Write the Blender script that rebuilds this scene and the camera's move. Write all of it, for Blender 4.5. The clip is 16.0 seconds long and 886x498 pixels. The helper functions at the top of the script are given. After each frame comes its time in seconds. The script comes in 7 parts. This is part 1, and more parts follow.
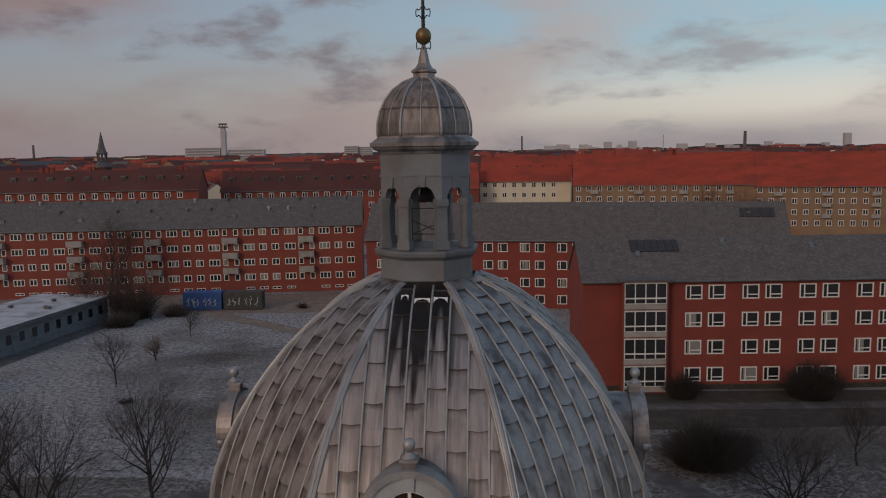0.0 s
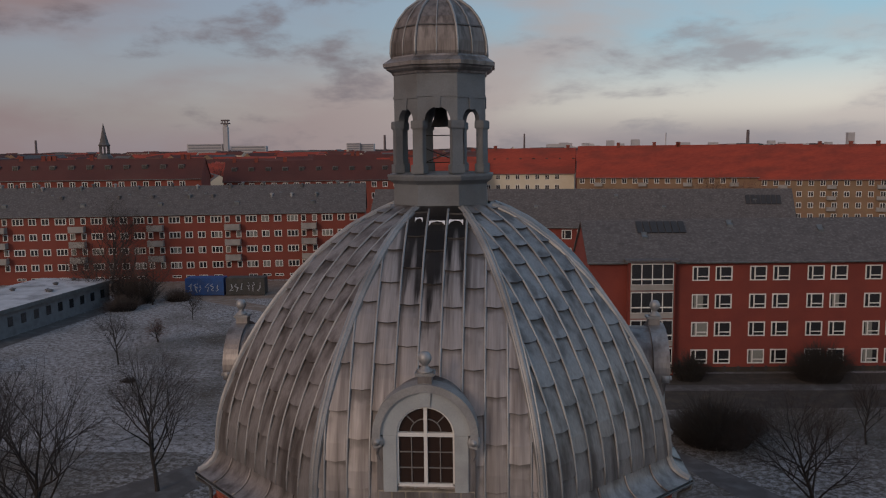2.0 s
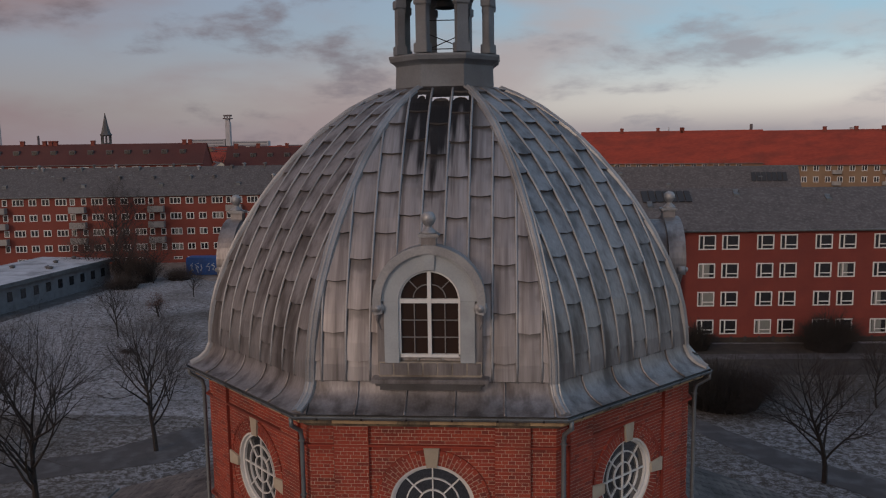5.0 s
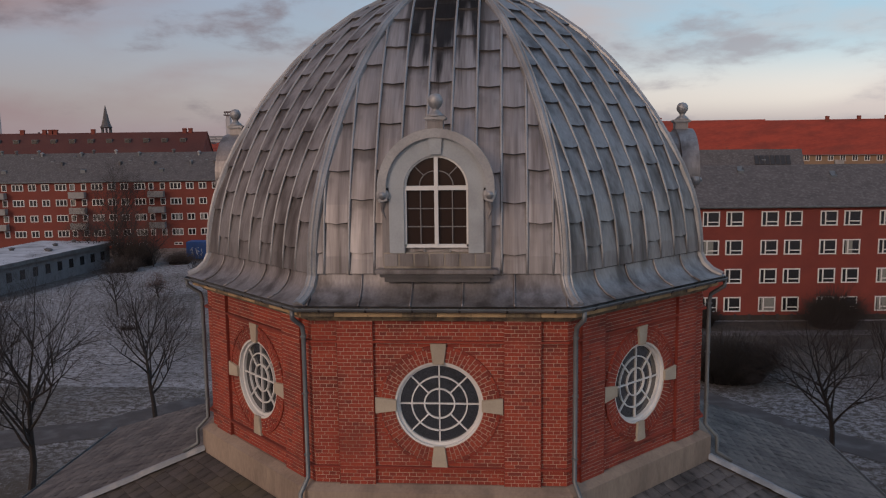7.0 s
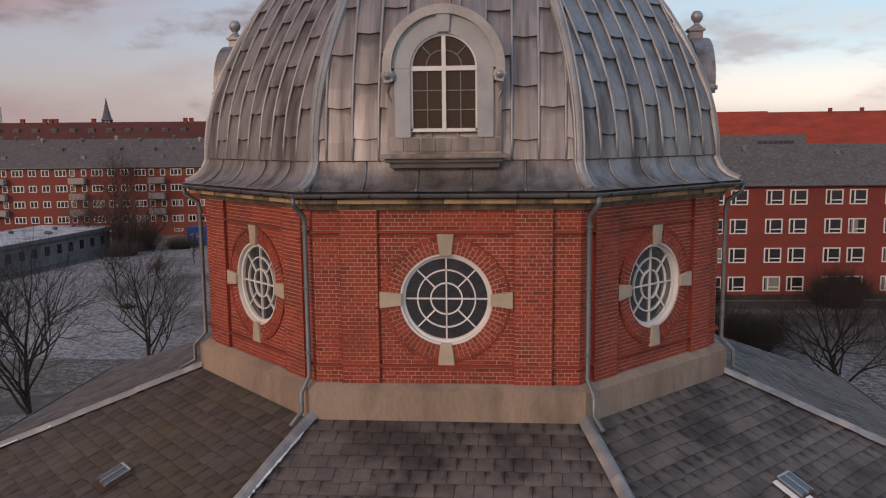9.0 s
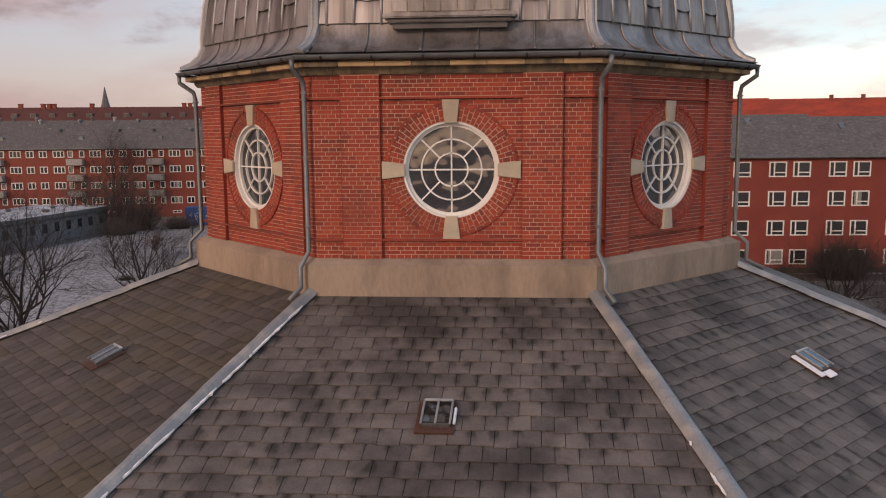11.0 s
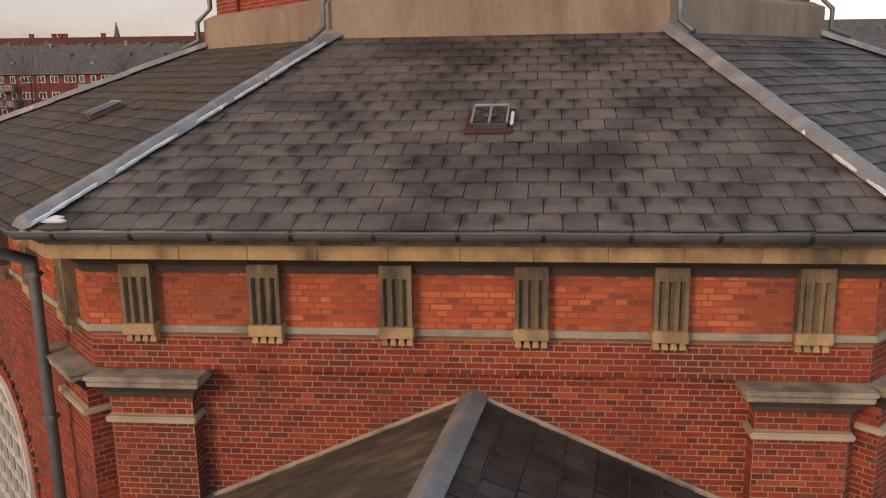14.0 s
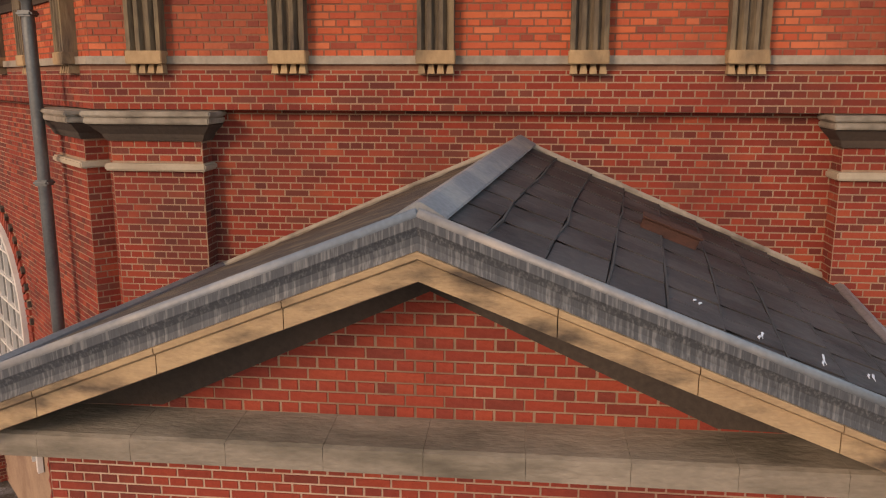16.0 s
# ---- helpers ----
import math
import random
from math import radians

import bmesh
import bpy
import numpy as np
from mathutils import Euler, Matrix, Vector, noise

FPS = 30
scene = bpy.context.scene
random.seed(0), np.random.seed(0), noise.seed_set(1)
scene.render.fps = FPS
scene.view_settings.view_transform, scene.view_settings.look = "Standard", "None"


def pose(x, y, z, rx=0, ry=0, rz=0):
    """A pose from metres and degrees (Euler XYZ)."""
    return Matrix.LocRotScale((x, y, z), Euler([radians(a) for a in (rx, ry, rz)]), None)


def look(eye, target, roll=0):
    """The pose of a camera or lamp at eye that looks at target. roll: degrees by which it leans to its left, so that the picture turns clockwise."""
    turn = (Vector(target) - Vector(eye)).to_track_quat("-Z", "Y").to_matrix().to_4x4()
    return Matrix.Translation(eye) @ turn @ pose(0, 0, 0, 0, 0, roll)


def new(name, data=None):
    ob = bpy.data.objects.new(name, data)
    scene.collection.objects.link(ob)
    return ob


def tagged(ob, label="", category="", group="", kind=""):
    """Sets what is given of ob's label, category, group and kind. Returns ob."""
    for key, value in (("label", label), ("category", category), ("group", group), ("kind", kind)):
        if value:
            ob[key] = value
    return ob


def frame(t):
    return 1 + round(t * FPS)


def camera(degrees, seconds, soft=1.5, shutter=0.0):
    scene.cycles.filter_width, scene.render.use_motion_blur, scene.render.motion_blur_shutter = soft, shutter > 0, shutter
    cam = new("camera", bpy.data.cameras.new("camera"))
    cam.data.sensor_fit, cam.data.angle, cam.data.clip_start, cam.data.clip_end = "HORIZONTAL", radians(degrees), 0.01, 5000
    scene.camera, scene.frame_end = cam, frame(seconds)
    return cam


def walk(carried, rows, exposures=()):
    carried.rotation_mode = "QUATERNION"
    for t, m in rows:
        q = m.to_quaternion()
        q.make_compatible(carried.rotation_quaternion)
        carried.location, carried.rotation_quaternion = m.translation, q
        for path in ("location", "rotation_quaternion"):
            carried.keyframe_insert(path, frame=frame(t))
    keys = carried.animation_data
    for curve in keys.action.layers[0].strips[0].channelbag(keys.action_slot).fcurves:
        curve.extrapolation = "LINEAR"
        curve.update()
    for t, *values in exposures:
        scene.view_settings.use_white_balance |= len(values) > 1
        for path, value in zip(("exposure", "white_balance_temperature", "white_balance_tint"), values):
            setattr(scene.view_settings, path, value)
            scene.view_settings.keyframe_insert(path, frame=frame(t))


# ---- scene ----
EXPOSURES = [(0.0, -0.50, 6250, 14), (4.0, -0.50, 6050, 15), (7.0, -0.22, 6200, 18), (8.5, 0.04, 6400, 20), (11.0, 0.42, 6950, 22), (12.5, 0.50, 7200, 21), (14.0, 0.56, 7050, 16),
             (15.0, 0.68, 7050, 16), (16.0, 0.79, 7050, 16)]
cam = camera(57.03, 16.0, soft=1.15)
PATH = [
    (0.0, look((1.924, -21.626, 24.661), (1.2200, -11.7268, 23.4352), -0.98)),
    (0.5, look((1.904, -21.764, 24.147), (1.1987, -11.8646, 22.9170), -0.80)),
    (1.0, look((1.753, -21.386, 23.609), (1.0408, -11.4874, 22.3820), -0.74)),
    (1.5, look((1.634, -21.270, 23.097), (0.9112, -11.3709, 21.8761), -0.56)),
    (2.0, look((1.539, -21.219, 22.756), (0.8149, -11.3236, 21.5095), -0.68)),
    (2.5, look((1.468, -21.122, 22.353), (0.7406, -11.2269, 21.1076), -0.56)),
    (3.0, look((1.438, -21.070, 21.906), (0.7090, -11.1753, 20.6531), -0.54)),
    (3.5, look((1.426, -20.985, 21.445), (0.6864, -11.0921, 20.1869), -0.57)),
    (4.0, look((1.424, -20.880, 20.975), (0.6794, -10.9885, 19.7088), -0.62)),
    (6.5, look((1.321, -20.268, 18.425), (0.5549, -10.3858, 17.1024), -0.85)),
    (7.0, look((1.244, -20.262, 17.899), (0.4823, -10.3791, 16.5760), -0.70)),
    (7.5, look((1.161, -20.159, 17.426), (0.3884, -10.2777, 16.0970), -0.66)),
    (8.0, look((1.111, -20.122, 16.882), (0.3398, -10.2421, 15.5464), -0.62)),
    (8.5, look((1.098, -20.021, 16.359), (0.3268, -10.1396, 15.0290), -0.59)),
    (11.0, look((0.935, -19.631, 13.584), (0.1729, -9.7586, 12.1876), -0.47)),
    (11.5, look((0.915, -19.621, 13.001), (0.1406, -9.7518, 11.5857), -0.59)),
    (12.0, look((0.714, -19.281, 12.430), (-0.0397, -9.4244, 10.9234), -0.72)),
    (12.5, look((0.595, -19.019, 11.859), (-0.2086, -9.1872, 10.2175), -0.52)),
    (13.0, look((0.491, -18.779, 11.272), (-0.3843, -8.9747, 9.5062), -0.89)),
    (13.5, look((0.406, -18.548, 10.718), (-0.5323, -8.7777, 8.8071), -0.90)),
    (14.0, look((0.353, -18.331, 10.192), (-0.5978, -8.5930, 8.1285), -0.84)),
    (14.5, look((0.240, -18.199, 9.605), (-0.7005, -8.4837, 7.4313), -0.75)),
    (15.0, look((0.094, -18.130, 8.874), (-0.8178, -8.3930, 6.7848), -0.54)),
    (15.5, look((0.018, -18.048, 8.143), (-0.9461, -8.3015, 6.1253), -0.29)),
    (16.0, look((-0.063, -17.942, 7.481), (-1.0613, -8.2074, 5.4231), 0.11)),
]
walk(cam, PATH, EXPOSURES)

# ---- light ----
world = bpy.data.worlds.new("dusk_sky")
scene.world = world
world.use_nodes = True
wn, wl = world.node_tree.nodes, world.node_tree.links
wn.clear()
w_out = wn.new("ShaderNodeOutputWorld")
w_bg = wn.new("ShaderNodeBackground")
w_bg.inputs["Strength"].default_value = 1.0
w_sky = wn.new("ShaderNodeTexSky")
w_sky.sky_type, w_sky.sun_disc = "NISHITA", False
w_sky.sun_elevation, w_sky.sun_rotation = radians(20), radians(-149)
w_sky.dust_density = 2.0
w_co = wn.new("ShaderNodeTexCoord")


def w_math(op, a, b):
    n = wn.new("ShaderNodeMath")
    n.operation = op
    for i, v in enumerate((a, b)):
        if isinstance(v, (int, float)):
            n.inputs[i].default_value = v
        else:
            wl.new(v, n.inputs[i])
    return n.outputs[0]


def w_mix(fac, a, b):
    n = wn.new("ShaderNodeMix")
    n.data_type = "RGBA"
    for sock, v in ((n.inputs[0], fac), (n.inputs[6], a), (n.inputs[7], b)):
        if isinstance(v, (int, float)):
            sock.default_value = v
        elif isinstance(v, tuple):
            sock.default_value = (*v, 1)
        else:
            wl.new(v, sock)
    return n.outputs[2]


def w_ramp(v, lo, hi):
    n = wn.new("ShaderNodeMapRange")
    n.interpolation_type = "SMOOTHSTEP"
    wl.new(v, n.inputs[0])
    n.inputs[1].default_value, n.inputs[2].default_value = lo, hi
    return n.outputs[0]


# direction split; clouds drawn out along the horizon
w_sep = wn.new("ShaderNodeSeparateXYZ")
wl.new(w_co.outputs["Generated"], w_sep.inputs[0])
sx, sy, sz = w_sep.outputs
alt = w_math("MAXIMUM", sz, 0.0)


def w_noise(scale, detail, rough, offset, dist=0.0):
    m = wn.new("ShaderNodeMapping")
    m.inputs["Location"].default_value = offset
    m.inputs["Scale"].default_value = (1.0, 1.0, 2.9)
    wl.new(w_co.outputs["Generated"], m.inputs[0])
    n = wn.new("ShaderNodeTexNoise")
    n.inputs["Scale"].default_value, n.inputs["Detail"].default_value = scale, detail
    n.inputs["Roughness"].default_value, n.inputs["Distortion"].default_value = rough, dist
    wl.new(m.outputs[0], n.inputs[0])
    return n.outputs[0]


cloud_big = w_noise(2.7, 7, 0.5, (3.1, 1.7, 0.35), 0.15)
cloud_fine = w_noise(6.0, 9, 0.58, (5.7, 4.2, 0.1), 0.15)
east = w_ramp(sx, -0.55, 0.5)
base_low = w_mix(east, (0.25, 0.20, 0.21), (0.70, 0.63, 0.54))
base_high = w_mix(east, (0.235, 0.222, 0.238), (0.24, 0.42, 0.46))
base = w_mix(w_ramp(alt, 0.045, 0.125), base_low, base_high)
base = w_mix(w_ramp(alt, 0.0, 0.045), (0.33, 0.275, 0.29), base)
sky_part = wn.new("ShaderNodeMix")
sky_part.data_type, sky_part.blend_type = "RGBA", "ADD"
sky_part.inputs[0].default_value = 0.06
wl.new(base, sky_part.inputs[6])
wl.new(w_sky.outputs[0], sky_part.inputs[7])
w_mixf = w_math("SUBTRACT", 0.95, w_math("MULTIPLY", east, 0.25))
lit_cloud = w_mix(east, (0.38, 0.285, 0.27), (0.74, 0.65, 0.57))
dark_cloud = w_mix(east, (0.225, 0.185, 0.192), (0.44, 0.42, 0.42))
col = w_mix(w_math("MULTIPLY", w_ramp(cloud_big, 0.40, 0.62), w_mixf), sky_part.outputs[2], lit_cloud)
col = w_mix(w_math("MULTIPLY", w_ramp(cloud_fine, 0.49, 0.67), w_mixf), col, dark_cloud)
# open blue overhead
col = w_mix(w_math("MULTIPLY", w_ramp(alt, 0.18, 0.55), 0.75), col, w_mix(east, (0.30, 0.35, 0.44), (0.25, 0.46, 0.70)))
# low evening glow round the sun, behind and to the left of the path
w_dot = wn.new("ShaderNodeVectorMath")
w_dot.operation = "DOT_PRODUCT"
wl.new(w_co.outputs["Generated"], w_dot.inputs[0])
w_dot.inputs[1].default_value = (-0.66, -0.69, 0.30)
col = w_mix(w_math("MULTIPLY", w_ramp(w_dot.outputs["Value"], 0.25, 1.0), 0.65), col, (0.95, 0.62, 0.42))
wl.new(col, w_bg.inputs[0])
wl.new(w_bg.outputs[0], w_out.inputs[0])

sun = new("sun", bpy.data.lights.new("sun", "SUN"))
sun.data.energy, sun.data.angle, sun.data.color = 1.05, radians(14), (1.0, 0.79, 0.60)
sun.matrix_world = look((-28, -46, 20), (0, 0, 0))


# ---- materials ----
def mat(name, c1, c2=None, rough=0.8, metal=0.0, scale=2.0, bump=0.2, fine=30.0, spread=0.35, stain=None, stain_amount=0.5,
        stain_scale=0.8, stretch=(1, 1, 1), pieces=None, piece_amount=0.0, bright=0.0):
    """Two colours mixed by coarse and fine noise, an optional stain, and a change of tone from piece to piece."""
    m = bpy.data.materials.new(name)
    m.use_nodes = True
    n, l = m.node_tree.nodes, m.node_tree.links
    b = n["Principled BSDF"]
    b.inputs["Metallic"].default_value = metal
    co = n.new("ShaderNodeTexCoord")
    mp = n.new("ShaderNodeMapping")
    mp.inputs["Scale"].default_value = stretch
    l.new(co.outputs["Object"], mp.inputs[0])

    def tex(s, d=5):
        t = n.new("ShaderNodeTexNoise")
        t.inputs["Scale"].default_value, t.inputs["Detail"].default_value = s, d
        l.new(mp.outputs[0], t.inputs[0])
        return t.outputs[0]

    def mth(op, a, b2):
        q = n.new("ShaderNodeMath")
        q.operation = op
        for i, v in enumerate((a, b2)):
            if isinstance(v, (int, float)):
                q.inputs[i].default_value = v
            else:
                l.new(v, q.inputs[i])
        return q.outputs[0]

    def mix(fac, a, b2, blend="MIX"):
        q = n.new("ShaderNodeMix")
        q.data_type, q.blend_type = "RGBA", blend
        for sock, v in ((q.inputs[0], fac), (q.inputs[6], a), (q.inputs[7], b2)):
            if isinstance(v, (int, float)):
                sock.default_value = v
            elif isinstance(v, tuple):
                sock.default_value = (*v, 1)
            else:
                l.new(v, sock)
        return q.outputs[2]

    def ramp(v, lo, hi):
        q = n.new("ShaderNodeMapRange")
        l.new(v, q.inputs[0])
        q.inputs[1].default_value, q.inputs[2].default_value = lo, hi
        return q.outputs[0]

    coarse, grain = tex(scale), tex(fine)
    c2 = c2 or tuple(v * 0.7 for v in c1)
    colour = mix(ramp(mth("ADD", mth("MULTIPLY", coarse, 0.65), mth("MULTIPLY", grain, 0.35)), 0.5 - spread / 2, 0.5 + spread / 2), c1, c2)
    if pieces:
        gi, oi = n.new("ShaderNodeNewGeometry"), n.new("ShaderNodeObjectInfo")
        r = mth("FRACT", mth("ADD", gi.outputs["Random Per Island"], oi.outputs["Random"]), 0.0)
        cr = n.new("ShaderNodeValToRGB")
        cr.color_ramp.interpolation = "CONSTANT"
        e = cr.color_ramp.elements
        while len(e) < len(pieces):
            e.new(0.5)
        for i, c in enumerate(pieces):
            e[i].position, e[i].color = i / len(pieces), (*c, 1)
        l.new(r, cr.inputs[0])
        colour = mix(piece_amount, colour, cr.outputs[0])
    if stain:
        s = ramp(tex(stain_scale, 6), 0.48, 0.68)
        colour = mix(mth("MULTIPLY", s, stain_amount), colour, stain)
    l.new(colour, b.inputs["Base Color"])
    l.new(mth("ADD", mth("MULTIPLY", grain, 0.25), rough - 0.12), b.inputs["Roughness"])
    if bump:
        bp = n.new("ShaderNodeBump")
        bp.inputs["Strength"].default_value, bp.inputs["Distance"].default_value = bump, 0.02
        l.new(mth("ADD", coarse, grain), bp.inputs["Height"])
        l.new(bp.outputs[0], b.inputs["Normal"])
    if bright:
        l.new(colour, b.inputs["Emission Color"])
        b.inputs["Emission Strength"].default_value = bright
    return m


def add_soot(m):
    """Rain-washed soot that runs down from the lantern over the head of the dome."""
    n, l = m.node_tree.nodes, m.node_tree.links
    b = n["Principled BSDF"]
    old = b.inputs["Base Color"].links[0].from_socket
    co, sep, mp, tx = n.new("ShaderNodeTexCoord"), n.new("ShaderNodeSeparateXYZ"), n.new("ShaderNodeMapping"), n.new("ShaderNodeTexNoise")
    l.new(co.outputs["Object"], sep.inputs[0])
    l.new(co.outputs["Object"], mp.inputs[0])
    mp.inputs["Scale"].default_value = (2.4, 0.16, 0.16)
    mp.inputs["Location"].default_value = (0.35, 0.0, 0.0)
    tx.inputs["Scale"].default_value, tx.inputs["Detail"].default_value = 1.6, 4
    l.new(mp.outputs[0], tx.inputs[0])

    def rng(v, lo, hi):
        q = n.new("ShaderNodeMapRange")
        q.interpolation_type = "SMOOTHSTEP"
        l.new(v, q.inputs[0])
        q.inputs[1].default_value, q.inputs[2].default_value = lo, hi
        return q.outputs[0]

    def mul(a, c):
        q = n.new("ShaderNodeMath")
        q.operation = "MULTIPLY"
        l.new(a, q.inputs[0])
        l.new(c, q.inputs[1])
        return q.outputs[0]

    side = n.new("ShaderNodeMath")
    side.operation = "ABSOLUTE"
    l.new(sep.outputs[0], side.inputs[0])
    rise = n.new("ShaderNodeMath")
    rise.operation = "MULTIPLY_ADD"
    l.new(sep.outputs[2], rise.inputs[0])
    rise.inputs[1].default_value, rise.inputs[2].default_value = 0.125, -2.42
    tongue = n.new("ShaderNodeMath")
    tongue.operation = "ADD"
    l.new(tx.outputs[0], tongue.inputs[0])
    l.new(rise.outputs[0], tongue.inputs[1])
    fac = mul(mul(rng(tongue.outputs[0], 0.46, 0.62), rng(sep.outputs[2], 17.4, 19.2)), rng(side.outputs[0], 1.15, 0.6))
    mx = n.new("ShaderNodeMix")
    mx.data_type = "RGBA"
    l.new(fac, mx.inputs[0])
    l.new(old, mx.inputs[6])
    mx.inputs[7].default_value = (0.016, 0.013, 0.012, 1)
    l.new(mx.outputs[2], b.inputs["Base Color"])
    return m


def add_head_smudges(m, dark, amount, spread=3.2, lo=0.2, hi=0.95, across=True):
    """Darkens the head of each slate or sheet and its sides, in broken smudges."""
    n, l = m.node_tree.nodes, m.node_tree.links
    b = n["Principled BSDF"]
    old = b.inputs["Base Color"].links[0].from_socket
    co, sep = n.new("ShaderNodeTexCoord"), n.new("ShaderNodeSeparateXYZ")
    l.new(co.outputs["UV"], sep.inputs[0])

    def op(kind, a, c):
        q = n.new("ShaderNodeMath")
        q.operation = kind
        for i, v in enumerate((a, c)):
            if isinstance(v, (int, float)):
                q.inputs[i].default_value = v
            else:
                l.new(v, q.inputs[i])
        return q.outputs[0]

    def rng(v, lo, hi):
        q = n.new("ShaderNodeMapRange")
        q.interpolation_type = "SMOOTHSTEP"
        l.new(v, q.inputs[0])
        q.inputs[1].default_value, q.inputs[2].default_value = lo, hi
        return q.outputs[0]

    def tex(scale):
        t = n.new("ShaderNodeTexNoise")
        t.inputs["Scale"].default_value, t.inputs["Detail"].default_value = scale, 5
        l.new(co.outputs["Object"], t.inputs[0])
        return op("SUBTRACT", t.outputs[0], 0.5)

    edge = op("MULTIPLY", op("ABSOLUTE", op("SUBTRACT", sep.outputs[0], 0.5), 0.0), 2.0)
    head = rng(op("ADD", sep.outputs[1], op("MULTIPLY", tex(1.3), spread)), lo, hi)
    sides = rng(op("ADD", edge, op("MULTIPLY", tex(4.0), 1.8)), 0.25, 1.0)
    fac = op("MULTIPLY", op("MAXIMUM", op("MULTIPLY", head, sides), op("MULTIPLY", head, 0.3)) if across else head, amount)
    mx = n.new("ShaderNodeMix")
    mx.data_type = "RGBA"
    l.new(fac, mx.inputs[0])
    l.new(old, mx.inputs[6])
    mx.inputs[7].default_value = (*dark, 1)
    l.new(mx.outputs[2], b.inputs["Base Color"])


BRICKS = [(0.30, 0.043, 0.022), (0.22, 0.032, 0.020), (0.33, 0.054, 0.025), (0.26, 0.038, 0.022), (0.17, 0.027, 0.020), (0.31, 0.048, 0.024),
          (0.35, 0.062, 0.028), (0.25, 0.039, 0.023), (0.28, 0.042, 0.023), (0.105, 0.024, 0.020), (0.28, 0.044, 0.024), (0.24, 0.035, 0.021), (0.30, 0.045, 0.023)]
BRIGHT = [(0.50, 0.105, 0.042), (0.44, 0.080, 0.035), (0.56, 0.14, 0.055), (0.47, 0.10, 0.045), (0.38, 0.065, 0.032),
          (0.53, 0.12, 0.048), (0.60, 0.17, 0.075), (0.42, 0.075, 0.035), (0.22, 0.045, 0.03), (0.48, 0.10, 0.04)]
SLATES = [(0.108, 0.094, 0.088), (0.130, 0.113, 0.106), (0.082, 0.073, 0.070), (0.118, 0.102, 0.094), (0.155, 0.132, 0.118),
          (0.098, 0.086, 0.082), (0.122, 0.108, 0.102), (0.068, 0.061, 0.060)]
M_BRICK = mat("red_brick", (0.33, 0.056, 0.028), (0.235, 0.038, 0.022), 0.88, scale=9, bump=0.5, spread=0.45, pieces=BRICKS, piece_amount=0.55,
              stain=(0.10, 0.03, 0.022), stain_amount=0.5, stain_scale=1.3)
# lower wall, porch sides and strip returns: a darker mix of the red brick
M_BRICK_DEEP = mat("deep_red_brick", (0.245, 0.034, 0.018), (0.155, 0.023, 0.015), 0.9, scale=8, bump=0.5, spread=0.45, pieces=[(0.86 * c[0], 0.78 * c[1], 0.74 * c[2]) for c in BRICKS] + [(0.37, 0.075, 0.032), (0.115, 0.030, 0.020), (0.34, 0.062, 0.028), (0.14, 0.045, 0.030)], piece_amount=0.72,
                   stain=(0.075, 0.024, 0.018), stain_amount=0.55, stain_scale=1.1)
M_BRICK_BRIGHT = mat("orange_brick", (0.50, 0.11, 0.045), (0.40, 0.075, 0.036), 0.88, scale=5, bump=0.35, pieces=BRIGHT, piece_amount=0.75,
                     stain=(0.15, 0.04, 0.03), stain_amount=0.55, stain_scale=1.2)
M_MORTAR_GREY = mat("dull_mortar", (0.37, 0.262, 0.18), (0.235, 0.155, 0.105), 0.95, scale=2, bump=0.2, stain=(0.12, 0.06, 0.042), stain_amount=0.7, stain_scale=0.7)
M_MORTAR = mat("lime_mortar", (0.52, 0.385, 0.295), (0.38, 0.265, 0.195), 0.95, scale=2, bump=0.2, stain=(0.22, 0.11, 0.075), stain_amount=0.6, stain_scale=0.7)
M_LEAD = mat("weathered_lead", (0.338, 0.320, 0.316), (0.152, 0.139, 0.137), 0.47, 0.66, scale=1.1, bump=0.14, fine=10, stain=(0.075, 0.062, 0.056),
             stain_amount=0.8, stain_scale=1.1, stretch=(2.2, 2.2, 0.24), pieces=[(0.21, 0.185, 0.17), (0.27, 0.255, 0.25), (0.165, 0.15, 0.145), (0.25, 0.22, 0.20),
                                                                                (0.29, 0.27, 0.26)], piece_amount=0.28)
M_MORTAR_RED = mat("reddish_mortar", (0.27, 0.13, 0.08), (0.19, 0.085, 0.055), 0.95, scale=3, bump=0.2)
M_LEAD_STREAK = add_soot(mat("streaked_lead", (0.385, 0.36, 0.352), (0.222, 0.203, 0.199), 0.49, 0.6, scale=1.2, bump=0.1, fine=8, stain=(0.085, 0.068, 0.060), stain_amount=0.7,
                    stain_scale=1.5, stretch=(3.0, 0.22, 0.16)))
M_STAINED = mat("rust_stained_lead", (0.12, 0.085, 0.062), (0.07, 0.052, 0.042), 0.7, 0.2, scale=3, bump=0.2, stain=(0.035, 0.028, 0.024), stain_amount=0.8, stain_scale=2.5)
M_CUPOLA = mat("streaked_cupola_lead", (0.25, 0.225, 0.215), (0.125, 0.11, 0.105), 0.5, 0.45, scale=1.4, bump=0.12, fine=8, spread=0.3, stain=(0.045, 0.038, 0.035), stain_amount=0.8, stain_scale=1.6,
               stretch=(3.5, 3.5, 0.4))
M_HIP = mat("blue_lead", (0.27, 0.285, 0.30), (0.18, 0.19, 0.20), 0.58, 0.3, scale=1.5, bump=0.15, stain=(0.44, 0.41, 0.37), stain_amount=0.6, stain_scale=2.6)
M_FASCIA = mat("fascia_lead", (0.095, 0.104, 0.118), (0.055, 0.061, 0.070), 0.6, 0.25, scale=1.2, bump=0.1, fine=5, stain=(0.36, 0.37, 0.38), stain_amount=0.42, stain_scale=2.4,
               stretch=(26, 26, 0.5))
